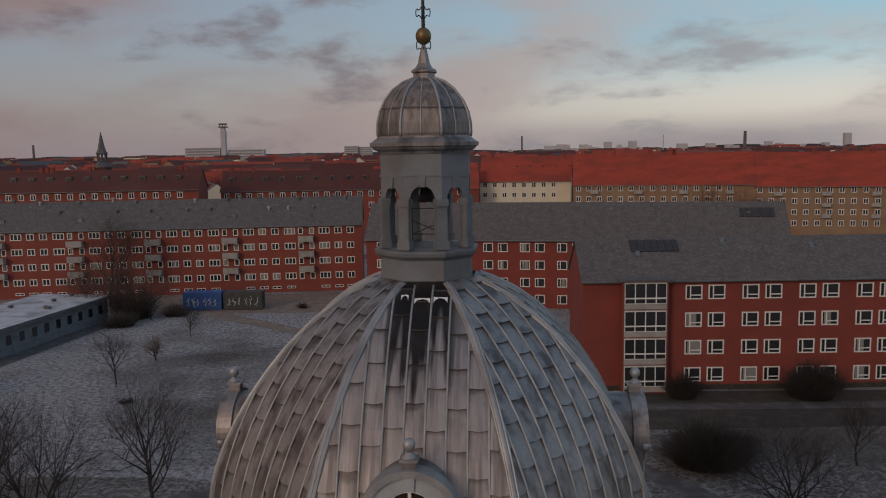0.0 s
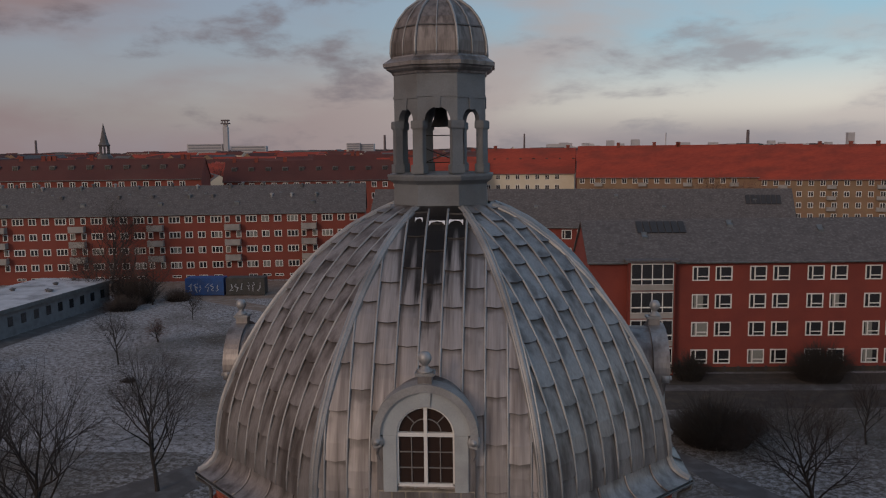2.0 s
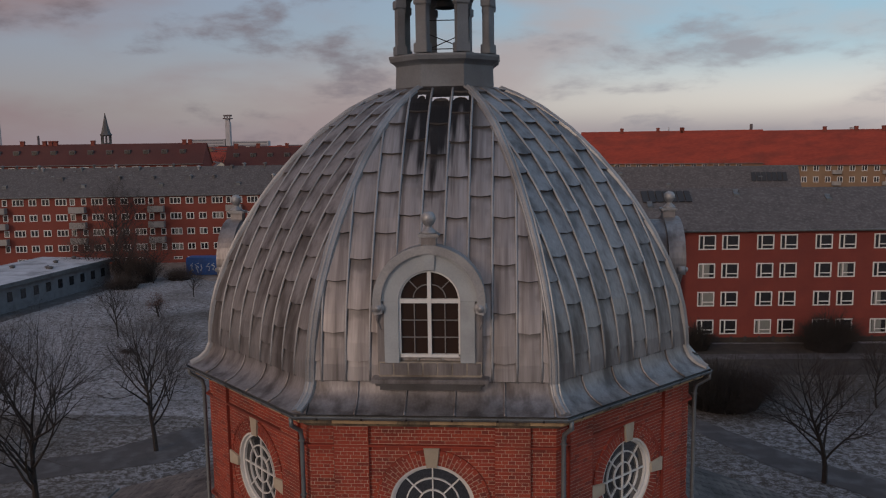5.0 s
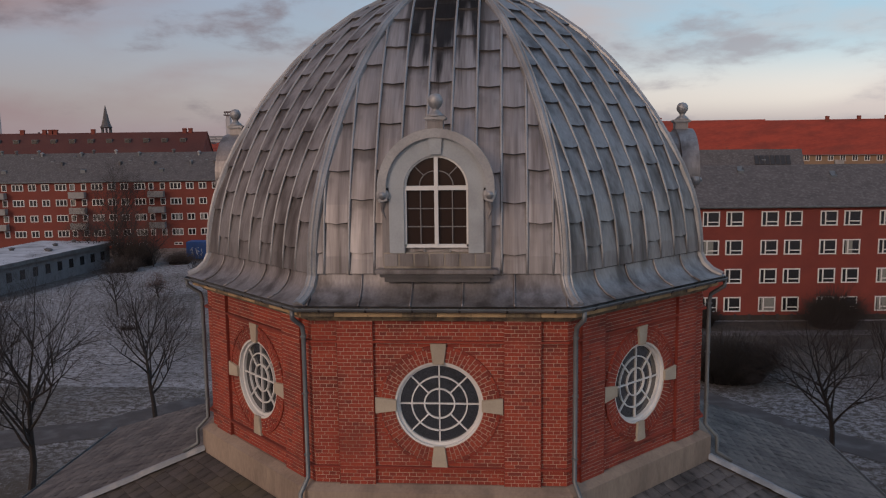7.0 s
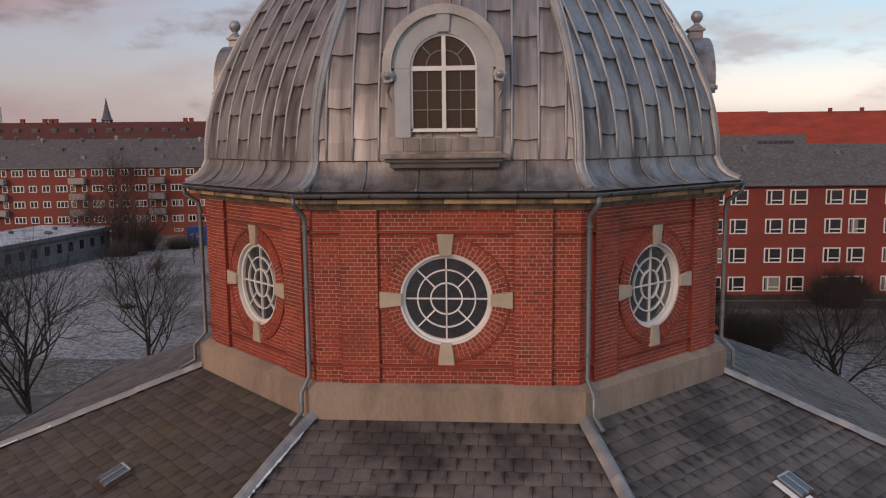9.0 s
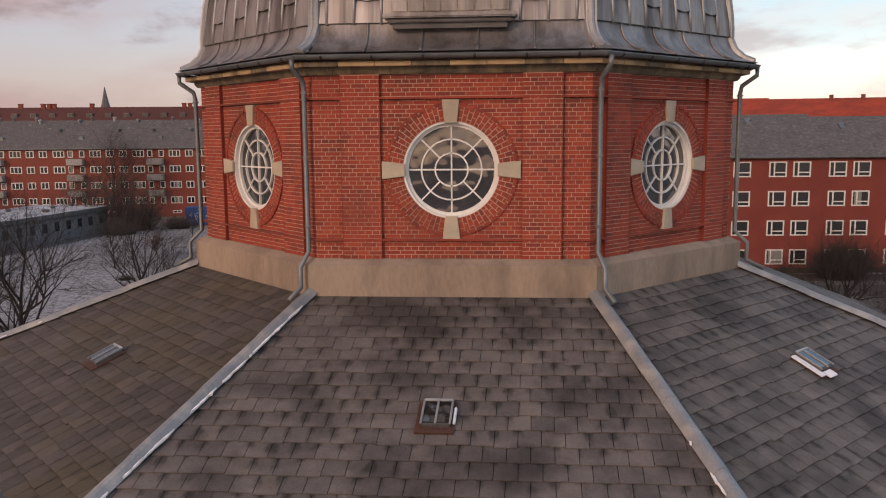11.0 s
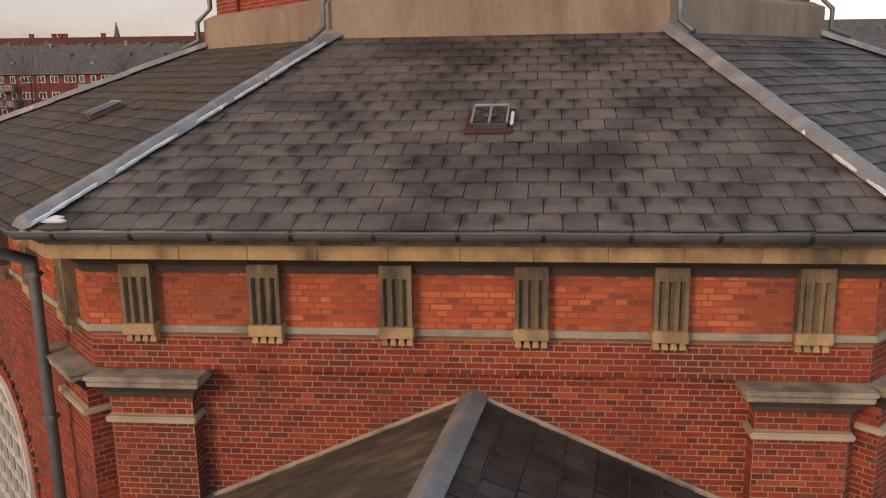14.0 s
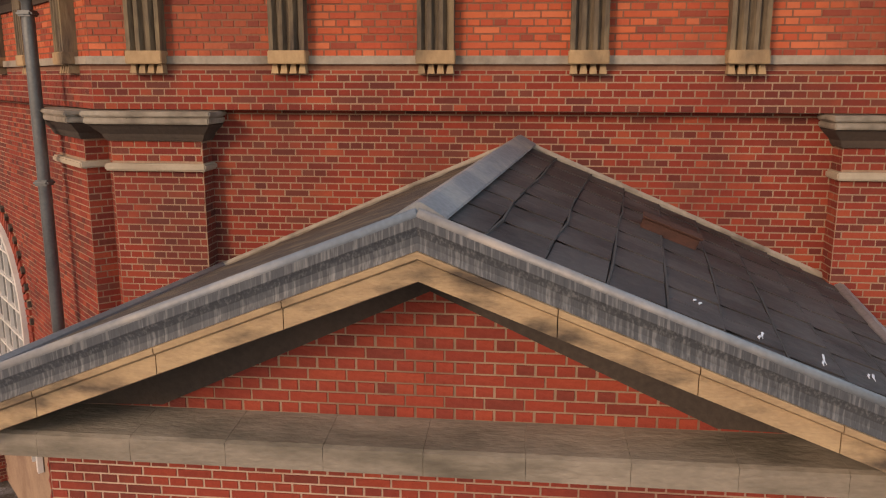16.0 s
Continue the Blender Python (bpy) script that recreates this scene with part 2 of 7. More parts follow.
M_KEY = mat("pale_stone", (0.46, 0.395, 0.30), (0.36, 0.305, 0.235), 0.88, scale=2.5, bump=0.25, stain=(0.2, 0.16, 0.11), stain_amount=0.4)
M_LEAD_LIGHT = mat("pale_lead", (0.37, 0.37, 0.37), (0.25, 0.252, 0.258), 0.5, 0.5, scale=2, bump=0.12, stain=(0.16, 0.15, 0.14), stain_amount=0.5)
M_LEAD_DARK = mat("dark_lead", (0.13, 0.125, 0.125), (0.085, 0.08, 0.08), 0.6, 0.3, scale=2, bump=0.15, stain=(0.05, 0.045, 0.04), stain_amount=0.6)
M_ZINC = mat("zinc_gutter", (0.185, 0.20, 0.205), (0.12, 0.13, 0.138), 0.5, 0.5, scale=3, bump=0.08, stain=(0.07, 0.07, 0.07), stain_amount=0.5)
M_SLATE = mat("roof_slate", (0.182, 0.161, 0.149), (0.088, 0.078, 0.073), 0.7, scale=3.4, bump=0.4, fine=26, spread=0.3, pieces=SLATES, piece_amount=0.5,
              stain=(0.036, 0.031, 0.030), stain_amount=0.8, stain_scale=0.9)
M_SLATE_MOSS = mat("mossy_slate", (0.072, 0.058, 0.048), (0.036, 0.030, 0.027), 0.75, scale=2.2, bump=0.4, fine=18, pieces=SLATES, piece_amount=0.4,
                   stain=(0.095, 0.076, 0.030), stain_amount=0.5, stain_scale=0.5)
add_head_smudges(M_SLATE, (0.024, 0.021, 0.020), 0.8)
add_head_smudges(M_SLATE_MOSS, (0.030, 0.025, 0.022), 0.6)
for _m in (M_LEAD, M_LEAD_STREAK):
    add_head_smudges(_m, (0.090, 0.078, 0.072), 0.5, 1.4)
    add_head_smudges(_m, (0.060, 0.052, 0.048), 0.62, 0.8, 0.84, 1.02, False)
for _m in (M_SLATE, M_SLATE_MOSS):
    _m.node_tree.nodes["Principled BSDF"].inputs["Specular IOR Level"].default_value = 0.22
M_UNDER = mat("roof_boarding", (0.055, 0.048, 0.046), (0.04, 0.036, 0.035), 0.9)
M_STONE = mat("sandstone", (0.46, 0.325, 0.175), (0.33, 0.225, 0.125), 0.88, scale=3.2, bump=0.3, stain=(0.075, 0.058, 0.043), stain_amount=0.85,
              stain_scale=2.0, stretch=(1, 1, 0.6))
M_STONE_GREY = mat("grey_stone", (0.39, 0.345, 0.28), (0.25, 0.22, 0.18), 0.9, scale=2.4, fine=22, bump=0.4, stain=(0.070, 0.056, 0.042), stain_amount=0.75,
                   stain_scale=2.0)
M_STONE_WORN = mat("weathered_cornice_stone", (0.33, 0.285, 0.225), (0.19, 0.165, 0.13), 0.92, scale=2.2, fine=20, bump=0.45, stain=(0.075, 0.066, 0.048), stain_amount=0.8,
                   stain_scale=1.6, stretch=(0.7, 1.5, 2.2))
M_STONE_DARK = mat("sooty_stone", (0.20, 0.155, 0.10), (0.07, 0.056, 0.044), 0.92, scale=1.6, fine=12, spread=0.3, bump=0.4, stain=(0.33, 0.25, 0.135), stain_amount=0.5, stain_scale=1.8, stretch=(3, 3, 0.7))
# near-black: soot plus the shade under ledges, put into one colour
M_STONE_BLACK = mat("near_black_stone", (0.075, 0.058, 0.046), (0.045, 0.036, 0.030), 0.92, scale=2, bump=0.3, stain=(0.14, 0.09, 0.06), stain_amount=0.4)
M_RAKE = mat("streaked_sandstone", (0.46, 0.33, 0.185), (0.31, 0.215, 0.125), 0.88, scale=2.6, fine=18, bump=0.35, stain=(0.045, 0.036, 0.030), stain_amount=0.9,
             stain_scale=1.5, stretch=(1.6, 1, 4.0))
M_RENDER = mat("cement_plinth", (0.34, 0.265, 0.20), (0.225, 0.172, 0.132), 0.9, scale=0.8, bump=0.2, fine=14, stain=(0.11, 0.085, 0.07), stain_amount=0.7, stain_scale=0.9,
               stretch=(1.4, 1.4, 0.5))
M_WHITE = mat("white_paint", (0.72, 0.71, 0.68), (0.6, 0.59, 0.57), 0.55, scale=3, bump=0.05, stain=(0.35, 0.31, 0.27), stain_amount=0.25)
M_GREYPAINT = mat("grey_paint", (0.38, 0.405, 0.415), (0.29, 0.31, 0.32), 0.6, scale=2, bump=0.08, stain=(0.13, 0.12, 0.11), stain_amount=0.5)
M_LANTERN = mat("lantern_paint", (0.172, 0.186, 0.200), (0.122, 0.132, 0.144), 0.6, 0.1, scale=2, bump=0.08, stain=(0.08, 0.07, 0.065), stain_amount=0.5)
M_BAR = mat("dull_glazing_bar", (0.20, 0.185, 0.175), (0.15, 0.14, 0.13), 0.7, scale=3, bump=0)
M_IRON = mat("dark_iron", (0.05, 0.05, 0.052), (0.03, 0.03, 0.03), 0.55, 0.6, bump=0.1)
M_GILT = mat("tarnished_gilt", (0.24, 0.15, 0.06), (0.12, 0.09, 0.05), 0.45, 0.7, scale=4, bump=0.1)
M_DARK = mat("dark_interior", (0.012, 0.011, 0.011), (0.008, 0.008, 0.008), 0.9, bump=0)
M_SNOW = mat("snow_crust", (0.80, 0.80, 0.82), (0.66, 0.67, 0.70), 0.8, scale=6, bump=0.4)
M_RUST = mat("rusty_iron", (0.105, 0.045, 0.032), (0.055, 0.030, 0.024), 0.85, 0.3, scale=6, bump=0.3)


def glass_mat(name, tint, rough, ior=1.5):
    m = bpy.data.materials.new(name)
    m.use_nodes = True
    b = m.node_tree.nodes["Principled BSDF"]
    b.inputs["Base Color"].default_value = (*tint, 1)
    b.inputs["Roughness"].default_value = rough
    b.inputs["IOR"].default_value = ior
    b.inputs["Specular IOR Level"].default_value = 0.8
    return m


M_PANE = glass_mat("window_glass", (0.015, 0.015, 0.016), 0.06, 1.85)
_n, _l = M_PANE.node_tree.nodes, M_PANE.node_tree.links
_wave, _bump, _co = _n.new("ShaderNodeTexNoise"), _n.new("ShaderNodeBump"), _n.new("ShaderNodeTexCoord")
_wave.inputs["Scale"].default_value, _wave.inputs["Detail"].default_value = 1.6, 2
_bump.inputs["Strength"].default_value, _bump.inputs["Distance"].default_value = 0.35, 0.12
_l.new(_co.outputs["Object"], _wave.inputs[0])
_l.new(_wave.outputs[0], _bump.inputs["Height"])
_l.new(_bump.outputs[0], _n["Principled BSDF"].inputs["Normal"])
M_PANE_WARM = glass_mat("attic_window_glass", (0.030, 0.017, 0.012), 0.12)
M_PANE_WARM.node_tree.nodes["Principled BSDF"].inputs["Specular IOR Level"].default_value = 0.35
M_PANE_FAR = glass_mat("far_window_glass", (0.02, 0.021, 0.024), 0.2)


# ---- builders ----
SLATE_UV = (0, 0, 1, 0, 1, 1, 0, 1) + (0, 0, 1, 0, 1, 0, 0, 0) + (0, 0, 0, 0, 0, 1) + (1, 0, 1, 0, 1, 1)


def slate_uv(me, count):
    """Place on each slate: x from side to side, y from its tail to its head."""
    me.uv_layers.new(name="slate").data.foreach_set("uv", SLATE_UV * count)


def link(name, bm, material, parent=None, label="", smooth=False):
    me = bpy.data.meshes.new(name)
    bm.normal_update()
    bm.to_mesh(me)
    bm.free()
    me.materials.append(material)
    if smooth:
        for p in me.polygons:
            p.use_smooth = True
    ob = new(name, me)
    if parent:
        ob.parent = parent
    if label:
        ob["label"] = label
    return ob


def part(name, bm, material, parent, label="", smooth=False):
    return link(name, bm, material, parent, label, smooth)


def thing(name, label, category, group="", m=None, kind=""):
    ob = new(name)
    if m is not None:
        ob.matrix_world = m
    return tagged(ob, label, category, group, kind)


def solid(bm, pts, faces, m=None):
    vs = [bm.verts.new(m @ Vector(p) if m is not None else p) for p in pts]
    for f in faces:
        bm.faces.new([vs[i] for i in f])
    return vs


BOXF = [(0, 3, 2, 1), (4, 5, 6, 7), (0, 1, 5, 4), (1, 2, 6, 5), (2, 3, 7, 6), (3, 0, 4, 7)]


def box(bm, x0, x1, y0, y1, z0, z1, m=None):
    solid(bm, [(x0, y0, z0), (x1, y0, z0), (x1, y1, z0), (x0, y1, z0), (x0, y0, z1), (x1, y0, z1), (x1, y1, z1), (x0, y1, z1)], BOXF, m)


def box_bm(x0, x1, y0, y1, z0, z1, m=None, bevel=0.0):
    bm = bmesh.new()
    box(bm, x0, x1, y0, y1, z0, z1, m)
    if bevel:
        bmesh.ops.bevel(bm, geom=bm.edges[:], offset=bevel, segments=2, affect="EDGES")
    return bm


def prism(bm, outline, y0, y1, m=None):
    """An outline in x and z, drawn against the clock, given thickness from y0 (front) to y1."""
    k = len(outline)
    a = [(x, y0, z) for x, z in outline] + [(x, y1, z) for x, z in outline]
    solid(bm, a, [tuple(range(k)), tuple(range(2 * k - 1, k - 1, -1))] + [(i + k, (i + 1) % k + k, (i + 1) % k, i) for i in range(k)], m)


def sweep(bm, rings, close=False, cap=True):
    """Skin between rings of equal length."""
    rows = [[bm.verts.new(p) for p in r] for r in rings]
    k = len(rows[0])
    pairs = list(zip(rows, rows[1:])) + ([(rows[-1], rows[0])] if close else [])
    for a, b in pairs:
        for i in range(k):
            bm.faces.new((a[i], a[(i + 1) % k], b[(i + 1) % k], b[i]))
    if cap and not close:
        bm.faces.new(rows[0][::-1])
        bm.faces.new(rows[-1])


def tube(bm, pts, radii, sides=8):
    pts = [Vector(p) for p in pts]
    if isinstance(radii, (int, float)):
        radii = [radii] * len(pts)
    rings, side = [], None
    for i, p in enumerate(pts):
        d = (pts[min(i + 1, len(pts) - 1)] - pts[max(i - 1, 0)]).normalized()
        if side is None or abs(side.dot(d)) > 0.98:
            side = d.orthogonal().normalized()
        side = (side - d * side.dot(d)).normalized()
        up = d.cross(side)
        rings.append([p + (side * math.cos(2 * math.pi * j / sides) + up * math.sin(2 * math.pi * j / sides)) * radii[i] for j in range(sides)])
    sweep(bm, rings)


def lathe(bm, profile, sides=24, m=None):
    """Profile of (radius, height) turned about z."""
    rings = []
    for r, z in profile:
        ring = [Vector((r * math.cos(2 * math.pi * j / sides), r * math.sin(2 * math.pi * j / sides), z)) for j in range(sides)]
        rings.append([m @ p for p in ring] if m is not None else ring)
    sweep(bm, rings)


def side_frame(p, q):
    """Frame of an upright face from its left corner p to its right corner q, seen from outside: x along it, y inwards, z up."""
    u = Vector((q[0] - p[0], q[1] - p[1], 0)).normalized()
    m = Matrix.Identity(4)
    m.col[0][:3], m.col[1][:3], m.col[2][:3] = u, (-u.y, u.x, 0), (0, 0, 1)
    m.translation = ((p[0] + q[0]) / 2, (p[1] + q[1]) / 2, 0)
    return m, math.dist(p[:2], q[:2]) / 2


def ring_faces(ring):
    return [side_frame(ring[k], ring[(k + 1) % len(ring)]) for k in range(len(ring))]


def along_ring(bm, profile, make_ring):
    """A moulding round a building: profile of (distance, height), closed, swept round make_ring(distance)."""
    cols = [make_ring(d) for d, _ in profile]
    n = len(cols[0])
    rings = [[Vector((cols[j][i][0], cols[j][i][1], profile[j][1])) for j in range(len(profile))] for i in range(n)]
    sweep(bm, rings, close=True)


def brick_boxes(u0, u1, z0, z1, keep, seed=1, gap=0.0125, course=0.0667, length=0.24, first=0):
    """Bricks of an upright wall in courses of headers and stretchers in turn: (u0, u1, z0, z1) of each that keep() allows."""
    rnd = random.Random(seed)
    out, row, z = [], first, z0
    while z < z1 - 0.02:
        head = row % 2 == 0
        w = length / 2 if head else length
        u = u0 - (0.0 if head else (0.06 if row % 4 == 1 else 0.18) * length / 0.24)
        while u < u1 - 0.01:
            a, b = max(u, u0), min(u + w, u1)
            if b - a > 0.03:
                top = min(z + course, z1)
                if keep((a + b) / 2, (z + top) / 2, b - a):
                    j = rnd.uniform(-0.0015, 0.0015)
                    out.append((a + gap / 2 + j, b - gap / 2 + j, z + gap / 2, top - gap / 2))
            u += w
        z += course
        row += 1
    return out


def brick_mesh(name, boxes, m, y_front, depth, material, parent, seed=3):
    """Many bricks of one wall as one mesh, without their hidden backs."""
    rnd = random.Random(seed)
    vs, fs = [], []
    for a, b, c, d in boxes:
        y = y_front + rnd.uniform(-0.001, 0.001)
        i = len(vs)
        e = 0.002
        vs += [m @ Vector(p) for p in ((a, y_front + depth, c), (b, y_front + depth, c), (b, y_front + depth, d), (a, y_front + depth, d),
                                       (a + e, y, c + e), (b - e, y, c + e), (b - e, y, d - e), (a + e, y, d - e))]
        fs += [(i + 4, i + 5, i + 6, i + 7), (i, i + 1, i + 5, i + 4), (i + 1, i + 2, i + 6, i + 5), (i + 2, i + 3, i + 7, i + 6), (i + 3, i, i + 4, i + 7)]
    me = bpy.data.meshes.new(name)
    me.from_pydata(vs, [], fs)
    me.materials.append(material)
    ob = new(name, me)
    ob.parent = parent
    ob["kind"] = "stuff"
    return ob


def arc(cx, cz, r, a0, a1, n):
    return [(cx + r * math.cos(radians(a0 + (a1 - a0) * i / n)), cz + r * math.sin(radians(a0 + (a1 - a0) * i / n))) for i in range(n + 1)]


def annulus(bm, cx, cz, r0, r1, y0, y1, n=40, m=None, a0=0.0, a1=360.0):
    full = abs(a1 - a0) > 359
    k = n if full else n + 1
    ang = [radians(a0 + (a1 - a0) * i / n) for i in range(k)]
    rings = [[Vector((cx + r * math.cos(a), y, cz + r * math.sin(a))) for r, y in ((r0, y0), (r1, y0), (r1, y1), (r0, y1))] for a in ang]
    if m is not None:
        rings = [[m @ p for p in r] for r in rings]
    sweep(bm, rings, close=full)


# ---- church ----
def dring(d):
    """Corners of the drum and dome at distance d from the axis, from the front left corner against the clock."""
    d *= 0.947
    return [(d * a, d * b) for a, b in ((-.43, -1), (.43, -1), (1, -.43), (1, .43), (.43, 1), (-.43, 1), (-1, .43), (-1, -.43))]


def lring(d):
    """The same for the wide lower part."""
    d = 10.2 + (d - 11.4) * 0.63
    a = d * 0.386
    return [(x - 0.22, y) for x, y in ((-a, -d), (a, -d), (d, -a), (d, a), (a, d), (-a, d), (-d, a), (-d, -a))]


church = thing("church", "red brick domed church with slate roof and lead dome", "church")
SEEN = (0, 1, 7, 2, 6)          # faces of the octagons that face the path
Z_OCULUS, R_OCULUS = 12.97, 0.83
DRUM_D, DRUM_Z0, DRUM_Z1 = 5.86, 11.42, 14.78


def lower_wall():
    outline = lring(11.40)
    bm = bmesh.new()
    inner = lring(10.9)
    rings = [[Vector((*outline[i], 0)), Vector((*outline[i], 8.4)), Vector((*inner[i], 8.4)), Vector((*inner[i], 0))] for i in range(8)]
    sweep(bm, rings, close=True)
    wall = part("lower_wall", bm, M_MORTAR_GREY, church, "red brick lower wall with pale joints")
    for k, (m, half) in enumerate(ring_faces(lring(11.40))):
        if k not in SEEN:
            continue
        win_u, win_z, win_r = (-1.6, 3.8, 1.5) if k == 7 else (0.0, 4.6, 1.25)
        porch_half, porch_top, rise = 2.95, 6.865, 0.434

        def keep(u, z, w):
            if k == 0:
                if abs(u - 0.08) < porch_half and z < porch_top - rise * abs(u - 0.08) - 0.12:
                    return False
                return True
            if k in (1, 7) and abs(u - win_u) < win_r + 0.25 and (z < win_z or math.hypot(u - win_u, z - win_z) < win_r + 0.25):
                return False
            return True

        low = 0.0
        brick_mesh("brickwork", brick_boxes(-half, half, low, 7.175, keep, seed=k + 20, gap=0.010), m, -0.0035, 0.010, M_BRICK_DEEP, wall, seed=k)
        # architrave band stands forward
        bm = box_bm(-half - 0.07, half + 0.07, -0.16, 0.02, 7.178, 7.55, m)
        band = part("architrave", bm, M_MORTAR_GREY, church)
        brick_mesh("brickwork", brick_boxes(-half - 0.07, half + 0.07, 7.173, 7.55, lambda u, z, w: True, seed=k + 40, gap=0.010), m, -0.1635, 0.010,
                   M_BRICK_DEEP, band, seed=k)
        # frieze of bright brick
        bm = box_bm(-half - 0.07, half + 0.07, -0.16, 0.02, 7.55, 8.38, m)
        frieze = part("frieze", bm, M_MORTAR_RED, church, "frieze of bright orange brick")
        brick_mesh("brickwork", brick_boxes(-half - 0.07, half + 0.07, 7.665, 8.33, lambda u, z, w: True, seed=k + 60), m, -0.166, 0.014,
                   M_BRICK_BRIGHT, frieze, seed=k)
        # triglyph blocks
        n = 6
        step = 1.36 if k == 0 else (2 * half - 0.9) / 5
        bm = box_bm(-half - 0.09, half + 0.09, -0.205, -0.10, 7.60, 7.675, m)
        part("string_course", bm, M_STONE_GREY, church)
        for i in range(n):
            c = (i - (n - 1) / 2) * step
            bm = bmesh.new()
            w, y1, y2 = 0.165, -0.30, -0.10
            xs = [-w, -w * .76, -w * .60, -w * .42, -w * .20, -w * .06, w * .06, w * .20, w * .42, w * .60, w * .76, w]
            prof = []
            for j, x in enumerate(xs):
                deep = j in (2, 5, 6, 9)
                prof.append((x, y1 + (0.055 if deep else 0.0)))
            a = [Vector((c + x, y, 7.72)) for x, y in prof] + [Vector((c + w, y2, 7.72)), Vector((c - w, y2, 7.72))]
            b = [Vector((p.x, p.y, 8.22)) for p in a]
            sweep(bm, [[m @ p for p in a], [m @ p for p in b]])
            box(bm, c - w, c + w, y1, y2, 8.22, 8.36, m)
            part("triglyph", bm, M_STONE_DARK, frieze, "sooty fluted stone block")
            bm = box_bm(c - w - 0.012, c + w + 0.012, y1 - 0.02, y2, 7.60, 7.72, m, bevel=0.008)
            part("triglyph_foot", bm, M_STONE, frieze)
            for g in range(4):
                gx = c + (g - 1.5) * 0.086
                bm = bmesh.new()
                t0, t1 = 0.022, 0.034
                solid(bm, [(gx - t1, -0.27, 7.515), (gx + t1, -0.27, 7.515), (gx + t1, -0.16, 7.515), (gx - t1, -0.16, 7.515),
                           (gx - t0, -0.25, 7.598), (gx + t0, -0.25, 7.598), (gx + t0, -0.16, 7.598), (gx - t0, -0.16, 7.598)], BOXF, m)
                part("drop", bm, M_STONE, frieze)
        # corner pilasters with stone capitals
        for s in (-1, 1):
            inner_u, outer_u = (half - 1.02, half - 0.11)
            a, b = sorted((s * inner_u, s * outer_u))
            p = part("pilaster", box_bm(a, b, -0.23, 0.02, 0.0, 6.925, m), M_MORTAR_GREY, church)
            lo = 0.0
            brick_mesh("brickwork", brick_boxes(a, b, lo, 6.595, lambda u, z, w: True, seed=k + 80, gap=0.010), m, -0.2335, 0.010, M_BRICK_DEEP, p, seed=k + s)
            brick_mesh("brickwork", brick_boxes(a, b, 6.685, 6.885, lambda u, z, w: True, seed=k + 90, gap=0.010), m, -0.2335, 0.010, M_BRICK_DEEP, p, seed=k + s)
            ms = m.copy()
            yin, uu = m.col[1].to_3d(), m.col[0].to_3d()
            for at, s2 in ((s * inner_u, s), (s * outer_u, -s)):
                ms.col[0][:3], ms.col[1][:3] = (-yin, uu) if s2 > 0 else (yin, -uu)
                ms.translation = m @ Vector((at, 0, 0))
                x0, x1 = (0.0, 0.234) if s2 > 0 else (-0.234, 0.0)
                brick_mesh("brickwork", brick_boxes(x0, x1, lo, 6.885, lambda u, z, w: True, seed=k + 95, gap=0.010), ms, -0.0035, 0.010, M_BRICK_DEEP, p, seed=k + s)
            part("necking", box_bm(a - 0.05, b + 0.05, -0.30, 0.01, 6.60, 6.67 - 0.004 * (k % 2), m, bevel=0.015), M_KEY, p)
            bm = bmesh.new()
            steps = [(0.02, 6.885), (0.04, 6.92), (0.05, 6.95), (0.10, 7.0), (0.125, 7.03), (0.14, 7.045)]
            rings = [[m @ Vector(v) for v in ((a - e, -0.24 - e, z), (b + e, -0.24 - e, z), (b + e, 0.0, z), (a - e, 0.0, z))] for e, z in steps]
            sweep(bm, rings)
            part("capital", bm, M_STONE_BLACK, p)
            part("abacus", box_bm(a - 0.155, b + 0.155, -0.425, 0.0, 7.05, 7.115, m, bevel=0.012), M_STONE_GREY, p)
            part("abacus", box_bm(a - 0.175, b + 0.175, -0.445, 0.0, 7.118, 7.168 - 0.005 * (k % 2), m, bevel=0.012), M_STONE_GREY, p)
        if k in (1, 7):
            arched_window(m, win_u, win_z, win_r)
    # cornice: bed mould darkened by soot and painted shade, tan corona split at the joints
    bm = bmesh.new()
    along_ring(bm, [(11.45, 8.25), (11.725, 8.25), (11.77, 8.33), (11.88, 8.40), (12.15, 8.46), (12.15, 8.50), (11.45, 8.50)], lring)
    part("bed_mould", bm, M_STONE_BLACK, church)
    for k, (m, half) in enumerate(ring_faces(lring(12.32))):
        if k not in SEEN:
            continue
        n = round(2 * half / 0.72)
        for i in range(n):
            a, b = -half + 2 * half * i / n, -half + 2 * half * (i + 1) / n
            bm = box_bm(a + 0.0015, b - 0.0015, 0.0, 0.85, 8.47, 8.62, m, bevel=0.005)
            part("corona_stone", bm, M_STONE, church)
        part("cyma", box_bm(-half, half, -0.06, 0.8, 8.625, 8.70, m, bevel=0.02), M_STONE_DARK, church)


